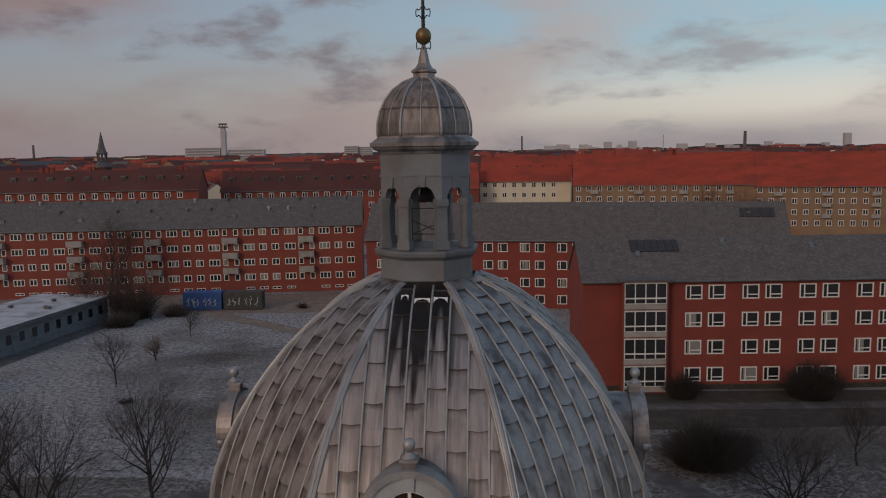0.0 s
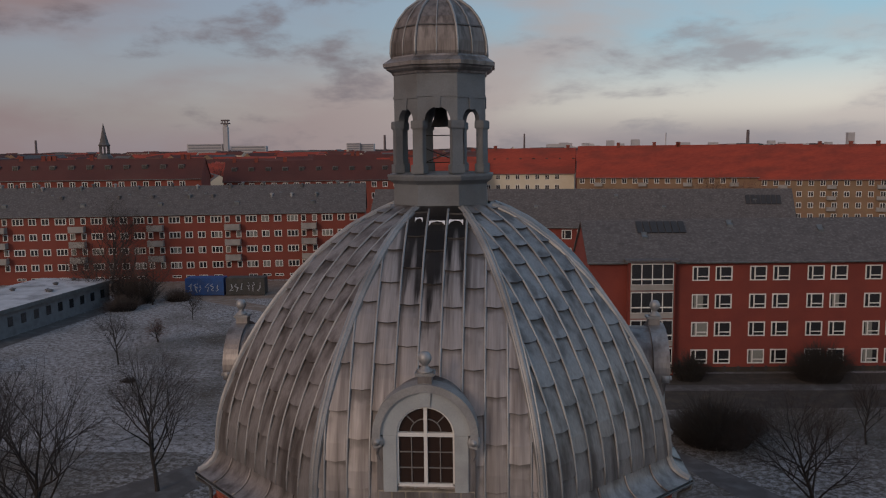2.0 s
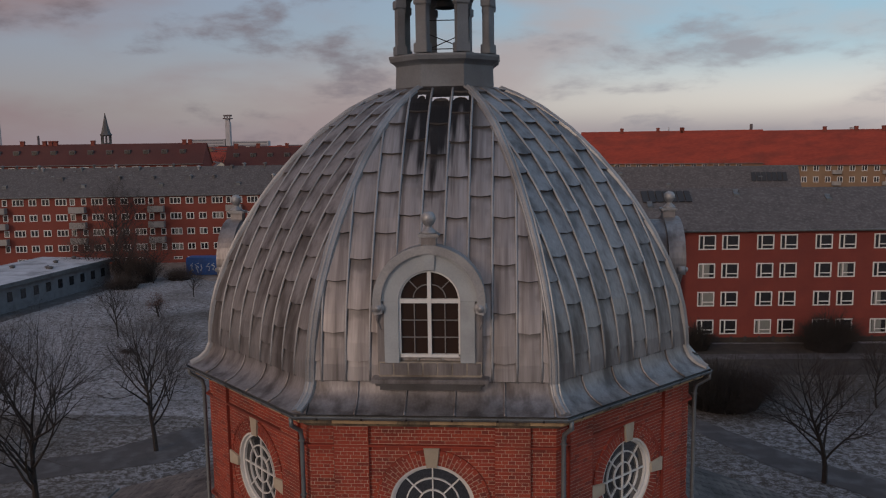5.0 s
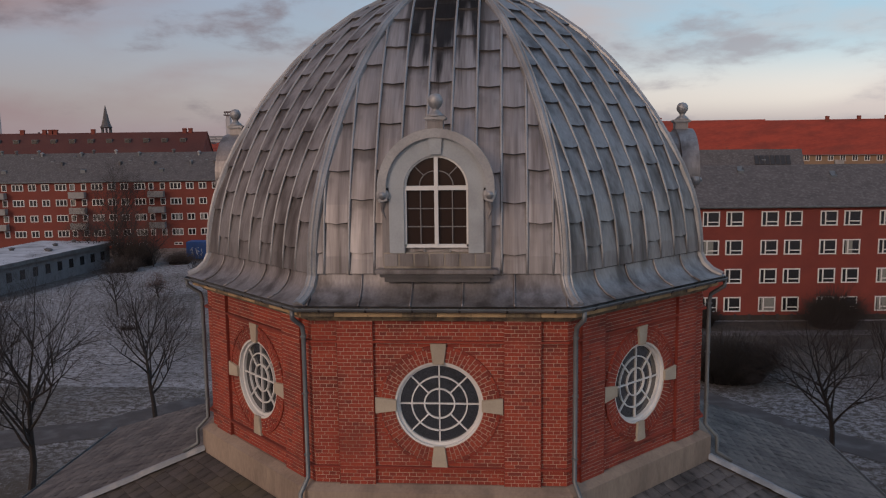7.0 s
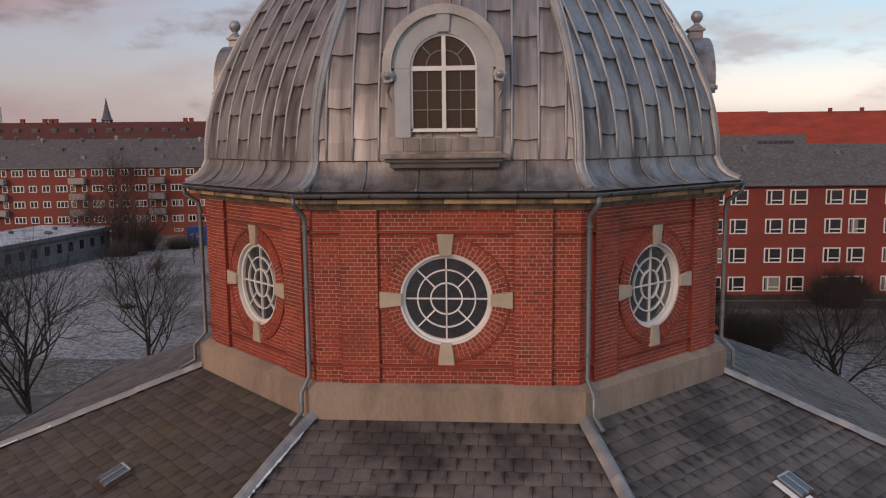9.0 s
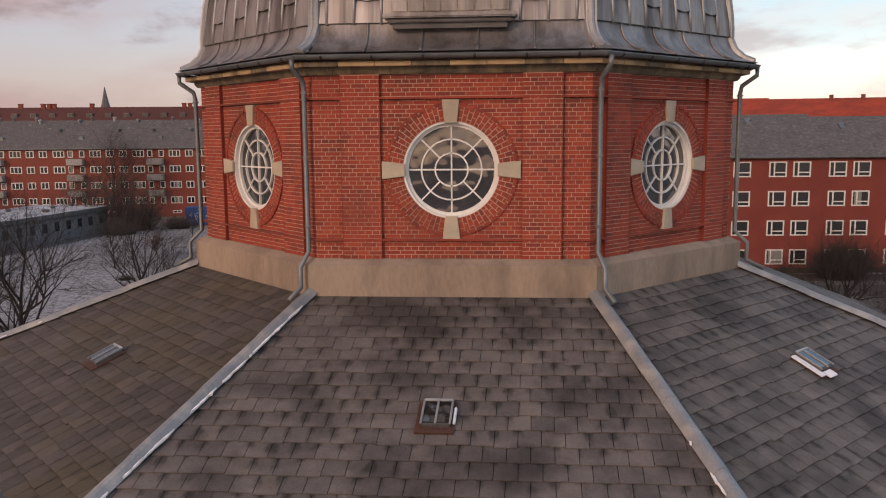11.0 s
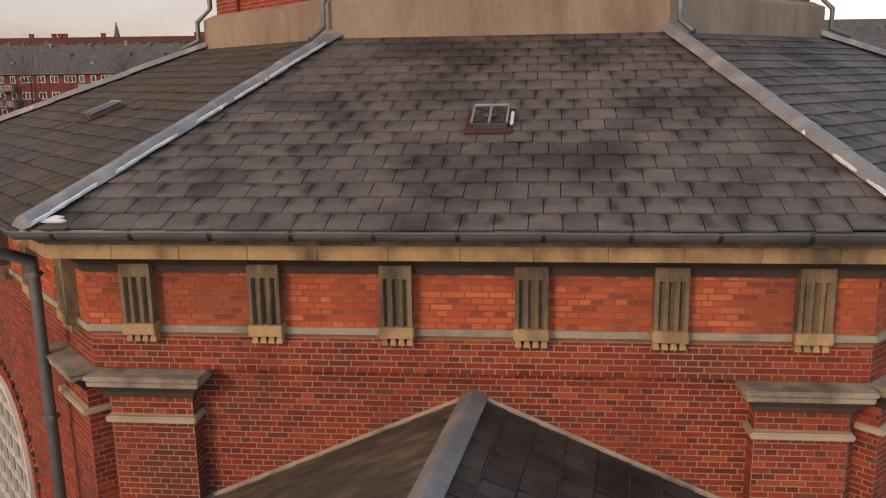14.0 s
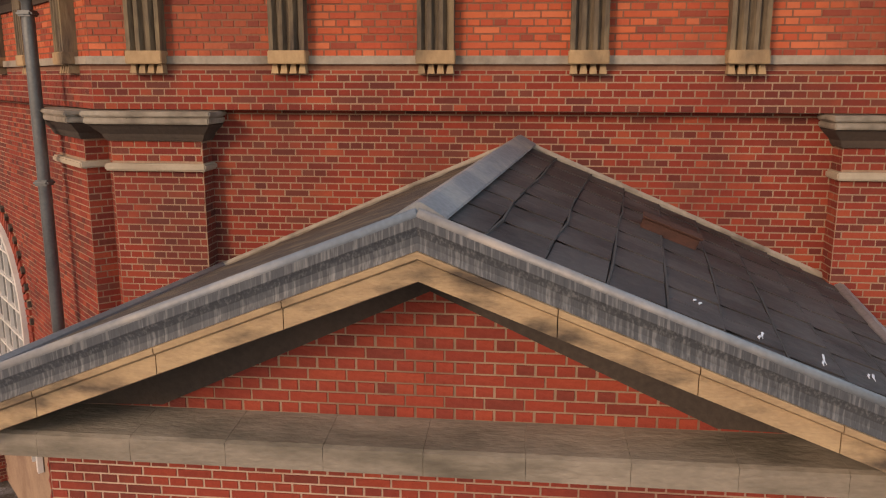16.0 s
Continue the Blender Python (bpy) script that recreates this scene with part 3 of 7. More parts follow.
def arched_window(m, u, z, r):
    win = part("arched_window", bmesh.new(), M_WHITE, church, "tall white arched window with small panes")
    bm = bmesh.new()
    prism(bm, [(u - r, 1.5), (u + r, 1.5)] + arc(u, z, r, 0, 180, 20), -0.02, 0.03, m)
    part("pane", bm, M_PANE, win)
    bm = bmesh.new()
    annulus(bm, u, z, r - 0.09, r, -0.10, -0.02, 24, m, 0, 180)
    box(bm, u - r, u - r + 0.09, -0.10, -0.02, 1.5, z, m)
    box(bm, u + r - 0.09, u + r, -0.10, -0.02, 1.5, z, m)
    part("frame", bm, M_WHITE, win)
    for i in range(1, 6):
        x = u - r + 2 * r * i / 6
        top = z + math.sqrt(max(r * r - (x - u) ** 2, 0)) - 0.05
        part("glazing_bar", box_bm(x - 0.018, x + 0.018, -0.075, -0.02, 1.5, top, m), M_WHITE, win)
    for i in range(10):
        zz = 1.9 + i * 0.42
        w = r - 0.05 if zz < z else math.sqrt(max(r * r - (zz - z) ** 2, 0)) - 0.04
        if w > 0.1:
            part("glazing_bar", box_bm(u - w, u + w, -0.07, -0.02, zz - 0.018, zz + 0.018, m), M_WHITE, win)
    for i in range(44):
        a = radians(180 * (i + 0.5) / 44)
        rot = m @ Matrix.Translation((u, 0, z)) @ Matrix.Rotation(-(a - math.pi / 2), 4, "Y")
        part("arch_brick", box_bm(-0.042, 0.042, -0.035, 0.01, r + 0.01, r + 0.25, rot), M_BRICK, win)
        if i % 2:
            part("arch_tooth", box_bm(-0.045, 0.045, -0.05, 0.01, r + 0.255, r + 0.33, rot), M_STONE_BLACK, win)
    for i in range(12):
        part("arch_brick", box_bm(u + r + 0.01, u + r + 0.25, -0.03, 0.01, z - 0.067 * (i + 1) + 0.006, z - 0.067 * i - 0.006, m), M_BRICK, win)


def gutter(ring_of, d, z, seen, every=0.72, r=0.085):
    """Half-round zinc gutter with joint straps round an eave."""
    g = part("gutter", bmesh.new(), M_ZINC, church, "grey zinc gutter")
    for k, (m, half) in enumerate(ring_faces(ring_of(d))):
        if k not in seen:
            continue
        bm = bmesh.new()
        prof = [(r * math.cos(radians(a)), r * math.sin(radians(a))) for a in range(180, 361, 20)]
        prof += [(x * 0.88, y * 0.88) for x, y in prof[::-1]]
        sweep(bm, [[m @ Vector((u, y, z + q)) for y, q in prof] for u in (-half - 0.03, half + 0.03)])
        part("gutter_run", bm, M_ZINC, g)
        bm = bmesh.new()
        tube(bm, [m @ Vector((-half - 0.03, -r, z)), m @ Vector((half + 0.03, -r, z))], 0.012, 6)
        part("gutter_bead", bm, M_ZINC, g)
        n = int(2 * half / every)
        for i in range(n):
            u = -half + 2 * half * (i + 0.5) / n
            bm = bmesh.new()
            pr = [((r + 0.008) * math.cos(radians(a)), (r + 0.008) * math.sin(radians(a))) for a in range(170, 371, 25)]
            pr += [(x * 0.9, y * 0.9) for x, y in pr[::-1]]
            sweep(bm, [[m @ Vector((u + e, y, z + q)) for y, q in pr] for e in (-0.02, 0.02)])
            part("strap", bm, M_IRON, g)


def roof_point(k, s, u):
    """Point of the lower roof: s is 0 at the eave and 1 at the drum, u metres along the face."""
    d_l, d_u = lring(12.66), dring(6.12)
    a0, b0 = d_l[k], d_l[(k + 1) % 8]
    a1, b1 = d_u[k], d_u[(k + 1) % 8]
    a = Vector((a0[0] + (a1[0] - a0[0]) * s, a0[1] + (a1[1] - a0[1]) * s, 8.80 + 1.98 * s))
    b = Vector((b0[0] + (b1[0] - b0[0]) * s, b0[1] + (b1[1] - b0[1]) * s, 8.80 + 1.98 * s))
    d = (b - a).normalized()
    return (a + b) / 2 + d * u, (b - a).length / 2, d


def lower_roof():
    bm = bmesh.new()
    rows = [[Vector((*p, z)) for p in r] for r, z in ((lring(12.62), 8.72), (lring(12.62), 8.77), (dring(6.1), 10.75), (dring(6.1), 10.4))]
    sweep(bm, rows, cap=False)
    roof = part("lower_roof", bm, M_UNDER, church, "low roof of weathered grey slates")
    rnd = random.Random(5)
    for k in SEEN:
        p0, h0, d = roof_point(k, 0, 0)
        p1, h1, _ = roof_point(k, 1, 0)
        slope = (p1 - p0)
        nrm = d.cross(slope).normalized()
        n = 18
        vs, fs = [], []
        count = 0
        for r in range(n):
            s0, s1 = r / n, min((r + 1.12) / n, 1.0)
            half = h0 + (h1 - h0) * s0
            half1 = h0 + (h1 - h0) * s1
            w = 0.315
            u = -w * 40 + (w / 2 if r % 2 else 0) + rnd.uniform(-0.02, 0.02)
            while u < half:
                a, b = u + 0.0045, u + w - 0.0045
                u += w
                if b < -half or a > half:
                    continue
                j = rnd.uniform(-0.012, 0.012) - (rnd.uniform(0.02, 0.05) if rnd.random() < 0.04 else 0)
                lift = rnd.choice((0.0, 0.0, 0.002, 0.004, 0.012 if rnd.random() < 0.1 else 0.0))
                corners = []
                for s, hh, up in ((s0, half, 0.026 + lift), (s1, half1, 0.008)):
                    for x in (a, b):
                        x = max(-hh, min(hh, x))
                        q, _, _ = roof_point(k, s, x)
                        corners.append(q + nrm * up + slope.normalized() * (j if s == s0 else 0))
                if (corners[1] - corners[0]).length < 0.03:
                    continue
                c0, c1, c2, c3 = corners[0], corners[1], corners[3], corners[2]
                low = [c0 - nrm * 0.017, c1 - nrm * 0.017]
                if k == 0 and count < 300:
                    count += 1
                    me = bpy.data.meshes.new("slate")
                    me.from_pydata([c0, c1, c2, c3, *low], [], [(0, 1, 2, 3), (4, 5, 1, 0), (4, 0, 3), (1, 5, 2)])
                    me.materials.append(M_SLATE)
                    slate_uv(me, 1)
                    ob = new("slate", me)
                    ob.parent = roof
                else:
                    i = len(vs)
                    vs += [c0, c1, c2, c3, *low]
                    fs += [(i, i + 1, i + 2, i + 3), (i + 4, i + 5, i + 1, i), (i + 4, i, i + 3), (i + 1, i + 5, i + 2)]
        me = bpy.data.meshes.new("slating")
        me.from_pydata(vs, [], fs)
        me.materials.append(M_SLATE_MOSS if k == 7 else M_SLATE)
        slate_uv(me, len(vs) // 6)
        ob = new("slating", me)
        ob.parent = roof
        ob["kind"] = "stuff"
    # lead hips in lengths, with crusts of snow
    for k in (0, 1, 2, 7):
        a, b = Vector((*lring(12.66)[k], 8.83)), Vector((*dring(6.12)[k], 10.83))
        hip = b - a
        side = Vector((-hip.y, hip.x, 0)).normalized()
        n = 4
        for i in range(n):
            bm = bmesh.new()
            q0, q1 = a + hip * (i / n), a + hip * ((i + 1.03) / n)
            wid = 0.135
            up0, up1 = 0.055, 0.04
            sec = lambda q, up: [q - side * wid + Vector((0, 0, up - 0.05)), q - side * wid * 0.4 + Vector((0, 0, up + 0.035)), q + Vector((0, 0, up + 0.05)),
                                 q + side * wid * 0.4 + Vector((0, 0, up + 0.035)), q + side * wid + Vector((0, 0, up - 0.05)), q + Vector((0, 0, up - 0.08))]
            sweep(bm, [sec(q0, up0), sec(q1, up1)])
            part("hip_sheet", bm, M_HIP, roof)
        rs = random.Random(k)
        for i in range(44 if k == 0 else 9):
            f = rs.uniform(0.02, 0.97 if k == 0 else 0.45)
            q = a + hip * f + side * (-0.15 if k != 1 else 0.15) + Vector((0, 0, 0.02))
            bm = bmesh.new()
            ln = rs.uniform(0.03, 0.22)
            h = hip.normalized()
            q = q + side * rs.uniform(-0.012, 0.012)
            pts = [q - h * ln - side * 0.006, q + side * 0.014 - h * ln * 0.4, q + h * ln - side * 0.003, q - side * rs.uniform(0.008, 0.03) + h * ln * 0.2]
            sweep(bm, [[p for p in pts], [p + Vector((0, 0, 0.028)) for p in pts]])
            part("snow_strip", bm, M_SNOW, roof)
    # a crust of snow left at the foot of the hip
    q, half, d = roof_point(0, 0.012, 0)
    up = (roof_point(0, 0.1, 0)[0] - q).normalized()
    bm = bmesh.new()
    ring = [q + d * (x - half) + up * y + Vector((0, 0, 0.035)) for x, y in ((0.12, 0.0), (0.36, 0.0), (0.40, 0.03), (0.30, 0.05), (0.34, 0.10), (0.24, 0.12), (0.18, 0.07))]
    sweep(bm, [ring, [p + Vector((0, -0.01, 0.02)) for p in ring]])
    part("snow_patch", bm, M_SNOW, roof)
    # roof lights
    for k, s, u in ((0, 0.435, 0.12), (7, 0.455, 0.12), (1, 0.455, 0.25)):
        p, _, d = roof_point(k, s, u)
        p1, _, _ = roof_point(k, s + 0.05, u)
        slope = (p1 - p).normalized()
        nrm = d.cross(slope).normalized()
        m = Matrix.Identity(4)
        m.col[0][:3], m.col[1][:3], m.col[2][:3] = d, slope, nrm
        m.translation = p
        light = part("roof_light", bmesh.new(), M_LEAD_DARK, church, "small iron roof light in the slates")
        w, h = (0.20, 0.25)
        part("kerb", box_bm(-w, w, -h, h, 0.0, 0.10, m, bevel=0.01), M_LEAD_DARK, light)
        part("flashing", box_bm(-w - 0.08, w + 0.06, -h - 0.11, h + 0.03, 0.005, 0.045, m), M_RUST, light)
        for s2 in (-1, 1):
            a, b = sorted((s2 * 0.015, s2 * (w - 0.02)))
            part("pane", box_bm(a, b, -h + 0.03, h - 0.03, 0.10, 0.115, m), M_PANE, light)
            part("rim", box_bm(s2 * w - 0.015, s2 * w + 0.015, -h, h, 0.10, 0.125, m, bevel=0.006), M_LEAD_LIGHT, light)
        part("bar", box_bm(-0.015, 0.015, -h, h, 0.10, 0.13, m), M_LEAD_LIGHT, light)
        part("rim", box_bm(-w, w, h - 0.02, h + 0.02, 0.10, 0.125, m), M_GREYPAINT, light)
        if k == 1:
            part("snow_patch", box_bm(-w - 0.16, -w - 0.01, -h - 0.1, h, 0.05, 0.07, m, bevel=0.01), M_SNOW, light)
            part("snow_patch", box_bm(-w, w * 0.3, -h - 0.18, -h - 0.02, 0.05, 0.075, m, bevel=0.01), M_SNOW, light)
        if k == 0:
            part("snow_patch", box_bm(w + 0.03, w + 0.07, -h * 0.8, h * 0.55, 0.05, 0.09, m, bevel=0.01), M_SNOW, light)
    gutter(lring, 12.72, 8.80, SEEN)


def oculus(m):
    """Round window of a drum face with brick ring and four stone blocks."""
    z, r = Z_OCULUS, R_OCULUS
    win = part("round_window", bmesh.new(), M_WHITE, church, "round white window with radial glazing bars")
    bm = bmesh.new()
    prism(bm, arc(0, z, 0.80, 0, 351, 39), 0.14, 0.155, m)
    part("pane", bm, M_PANE, win)
    bm = bmesh.new()
    annulus(bm, 0, z, 0.745, 0.815, 0.08, 0.19, 44, m)
    part("sash", bm, M_WHITE, win)
    bm = bmesh.new()
    annulus(bm, 0, z, 0.80, r + 0.012, 0.005, 0.15, 44, m)
    part("reveal", bm, M_WHITE, win, "white painted round reveal")
    for q in (0.525, 0.285):
        bm = bmesh.new()
        annulus(bm, 0, z, q - 0.013, q + 0.013, 0.10, 0.14, 40, m)
        part("ring_bar", bm, M_WHITE, win)
    part("glazing_bar", box_bm(-0.013, 0.013, 0.10, 0.14, z - 0.75, z + 0.75, m), M_WHITE, win)
    part("glazing_bar", box_bm(-0.75, 0.75, 0.102, 0.138, z - 0.013, z + 0.013, m), M_WHITE, win)
    for a in (45, 135, 225, 315):
        rot = m @ Matrix.Translation((0, 0, z)) @ Matrix.Rotation(radians(a), 4, "Y")
        part("glazing_bar", box_bm(0.285, 0.75, 0.104, 0.136, -0.013, 0.013, rot), M_WHITE, win)
    # stone blocks
    for a in (0, 90, 180, 270):
        rot = m @ Matrix.Translation((0, 0, z)) @ Matrix.Rotation(radians(a), 4, "Y")
        bm = bmesh.new()
        prism(bm, [(-0.105, 0.80), (0.105, 0.80), (0.155, 1.20), (-0.155, 1.20)], -0.055, 0.15, rot)
        bmesh.ops.bevel(bm, geom=bm.edges[:], offset=0.008, segments=1, affect="EDGES")
        part("key_stone", bm, M_KEY, win, "pale stone block")
    # ring of upright bricks and a thin outer ring
    vs = []
    n = 72
    for i in range(n):
        a = 360 * i / n
        if min(abs((a - c + 180) % 360 - 180) for c in (0, 90, 180, 270)) < 8.5:
            continue
        rot = m @ Matrix.Translation((0, 0, z)) @ Matrix.Rotation(radians(a), 4, "Y")
        ins = [(0.842, 0.955), (0.967, 1.085)] if i % 2 else [(0.842, 0.895), (0.907, 1.025), (1.037, 1.085)]
        for r0, r1 in ins:
            w0, w1 = r0 * math.pi / n - 0.0075, r1 * math.pi / n - 0.0075
            vs.append((rot, r0, r1, w0, w1))
    bm = bmesh.new()
    for rot, r0, r1, w0, w1 in vs:
        prism(bm, [(-w0, r0), (w0, r0), (w1, r1), (-w1, r1)], -0.012, 0.03, rot)
    ob = part("ring_bricks", bm, M_BRICK, win)
    bm = bmesh.new()
    annulus(bm, 0, z, 0.835, 1.13, -0.004, 0.02, 44, m)
    part("ring_bed", bm, M_MORTAR, win)
    ob["kind"] = "stuff"
    bm = bmesh.new()
    for i in range(48):
        a0, a1 = 7.5 * i + 0.6, 7.5 * i + 6.9
        if min(abs(((a0 + a1) / 2 - c + 180) % 360 - 180) for c in (0, 90, 180, 270)) < 8:
            continue
        annulus(bm, 0, z, 1.092, 1.15, -0.028, 0.02, 2, m, a0, a1)
    ob = part("ring_moulding", bm, M_BRICK, win)
    ob["kind"] = "stuff"


def drum():
    for k, (m, half) in enumerate(ring_faces(dring(DRUM_D))):
        c = R_OCULUS + 0.005
        bm = bmesh.new()
        z0, z1 = DRUM_Z0 - 0.7, DRUM_Z1 + 0.1
        hole = arc(0, Z_OCULUS, c, -90, 90, 24)
        prism(bm, [(0, z0), (half, z0), (half, z1), (0, z1)] + hole[::-1], 0.01, 0.42, m)
        hole = arc(0, Z_OCULUS, c, 90, 270, 24)
        prism(bm, [(0, z1), (-half, z1), (-half, z0), (0, z0)] + hole[::-1], 0.01, 0.42, m)
        wall = part("drum_wall", bm, M_MORTAR, church, "red brick drum wall with raised strips")
        if k in SEEN:
            clear = lambda u, z, w: math.hypot(abs(u) + w / 2, abs(z - Z_OCULUS) + 0.03) > 1.15
            e1, e2 = min(1.22, half - 0.8), min(1.9, half - 0.22)
            brick_mesh("brickwork", brick_boxes(-half, half, DRUM_Z0, DRUM_Z1, lambda u, z, w: clear(u, z, w) and not (e1 + w / 2 < abs(u) < e2 - w / 2), seed=k, gap=0.0085, course=0.072, length=0.258),
                       m, 0.004, 0.008, M_BRICK, wall, seed=k)
            for s in (-1, 1):
                a, b = sorted((s * e1, s * e2))
                part("strip", box_bm(a, b, -0.06, 0.01, DRUM_Z0, DRUM_Z1, m), M_MORTAR, wall)
                brick_mesh("brickwork", brick_boxes(a, b, DRUM_Z0, DRUM_Z1, lambda u, z, w: True, seed=k + 9 + s, gap=0.0085, course=0.072, length=0.258), m, -0.066, 0.008, M_BRICK,
                           wall, seed=k + 2)
                for edge in (a, b):
                    part("strip_return", box_bm(edge - 0.004, edge + 0.004, -0.064, 0.006, DRUM_Z0, DRUM_Z1, m), M_BRICK_DEEP, wall)
            for zz in (14.20, 11.76):
                part("band", box_bm(-half - 0.02, half + 0.02, -0.075, 0.02, zz - 0.018, zz + 0.018, m), M_BRICK, wall)
            oculus(m)
    # near-black lining painted as the unlit inside, a floor under the windows, a ceiling
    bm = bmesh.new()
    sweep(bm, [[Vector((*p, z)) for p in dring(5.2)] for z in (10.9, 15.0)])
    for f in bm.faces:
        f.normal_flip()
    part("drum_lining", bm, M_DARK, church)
    bm = bmesh.new()
    along_ring(bm, [(5.5, 10.3), (6.11, 10.3), (6.11, 11.33), (5.90, 11.425), (5.5, 11.425)], dring)
    part("drum_plinth", bm, M_RENDER, church, "plain cement plinth under the drum")
    # stone eaves course, with a broken grey bed below it
    bm = bmesh.new()
    along_ring(bm, [(5.6, 14.60), (5.93, 14.60), (5.98, 14.66), (5.98, 14.72), (5.6, 14.72)], dring)
    part("eaves_bed", bm, M_STONE_DARK, church)
    for k, (m, half) in enumerate(ring_faces(dring(6.16))):
        if k not in SEEN:
            continue
        n = round(2 * half / 0.62)
        for i in range(n):
            a, b = -half + 2 * half * i / n, -half + 2 * half * (i + 1) / n
            part("eaves_stone", box_bm(a + 0.004, b - 0.004, 0.0, 0.5, 14.72, 14.80, m, bevel=0.006), M_STONE if (i * 7 + k) % 3 else M_STONE_DARK, church)
    gutter(dring, 6.27, 14.89, SEEN, 0.75, 0.065)
    # down pipes at the drum corners
    for k in (0, 1, 2, 7):
        o = Vector((*dring(6.02)[k], 0)).normalized()
        side = Vector((-o.y, o.x, 0))
        q = lambda d, z, e=0.0: Vector((*dring(d)[k], z)) + side * e
        s = -0.10 if k in (0, 7) else 0.10
        bm = bmesh.new()
        tube(bm, [q(6.27, 14.84, s), q(6.27, 14.70, s), q(6.0, 14.50, s), q(5.97, 14.35, s), q(5.97, 11.55, s), q(6.22, 11.30, s), q(6.22, 10.95, s),
                  q(6.55, 10.78, s)], 0.045, 10)
        pipe = part("down_pipe", bm, M_ZINC, church, "grey zinc rainwater pipe", True)
        for z in (14.3, 13.2, 12.0):
            part("pipe_collar", box_bm(-0.06, 0.06, -0.06, 0.06, -0.02, 0.02, Matrix.Translation(q(5.97, z, s)), bevel=0.015), M_ZINC, pipe)


# dome: distance from the axis and height, from the eave to the lantern
DOME = [(6.30, 14.93), (6.05, 15.02), (5.86, 15.18), (5.76, 15.40), (5.75, 15.75), (5.68, 16.25), (5.55, 16.75), (5.33, 17.30), (5.03, 17.90), (4.66, 18.50),
        (4.22, 19.10), (3.70, 19.70), (3.08, 20.28), (2.40, 20.78), (1.75, 21.12), (1.30, 21.30)]


def dome_at(s):
    """Distance and height at s metres along the dome's profile from the eave."""
    for (d0, z0), (d1, z1) in zip(DOME, DOME[1:]):
        ln = math.hypot(d1 - d0, z1 - z0)
        if s <= ln or (d1, z1) == DOME[-1]:
            t = min(s / ln, 1)
            return d0 + (d1 - d0) * t, z0 + (z1 - z0) * t, Vector((z1 - z0, d0 - d1)) / ln
        s -= ln


DOME_LEN = sum(math.dist(a, b) for a, b in zip(DOME, DOME[1:]))
FLARE = 0.82


def dome_face(k):
    """Functions of one dome face: point(s, u, lift) and half width at s."""
    def place(s, u, lift=0.0):
        d, z, (nz_d, nz_z) = dome_at(s)
        m, half = side_frame(dring(d)[k], dring(d)[(k + 1) % 8])
        return m @ Vector((u, -lift * nz_d, z + lift * nz_z))

    def width(s):
        d, _, _ = dome_at(s)
        _, half = side_frame(dring(d)[k], dring(d)[(k + 1) % 8])
        return half

    return place, width


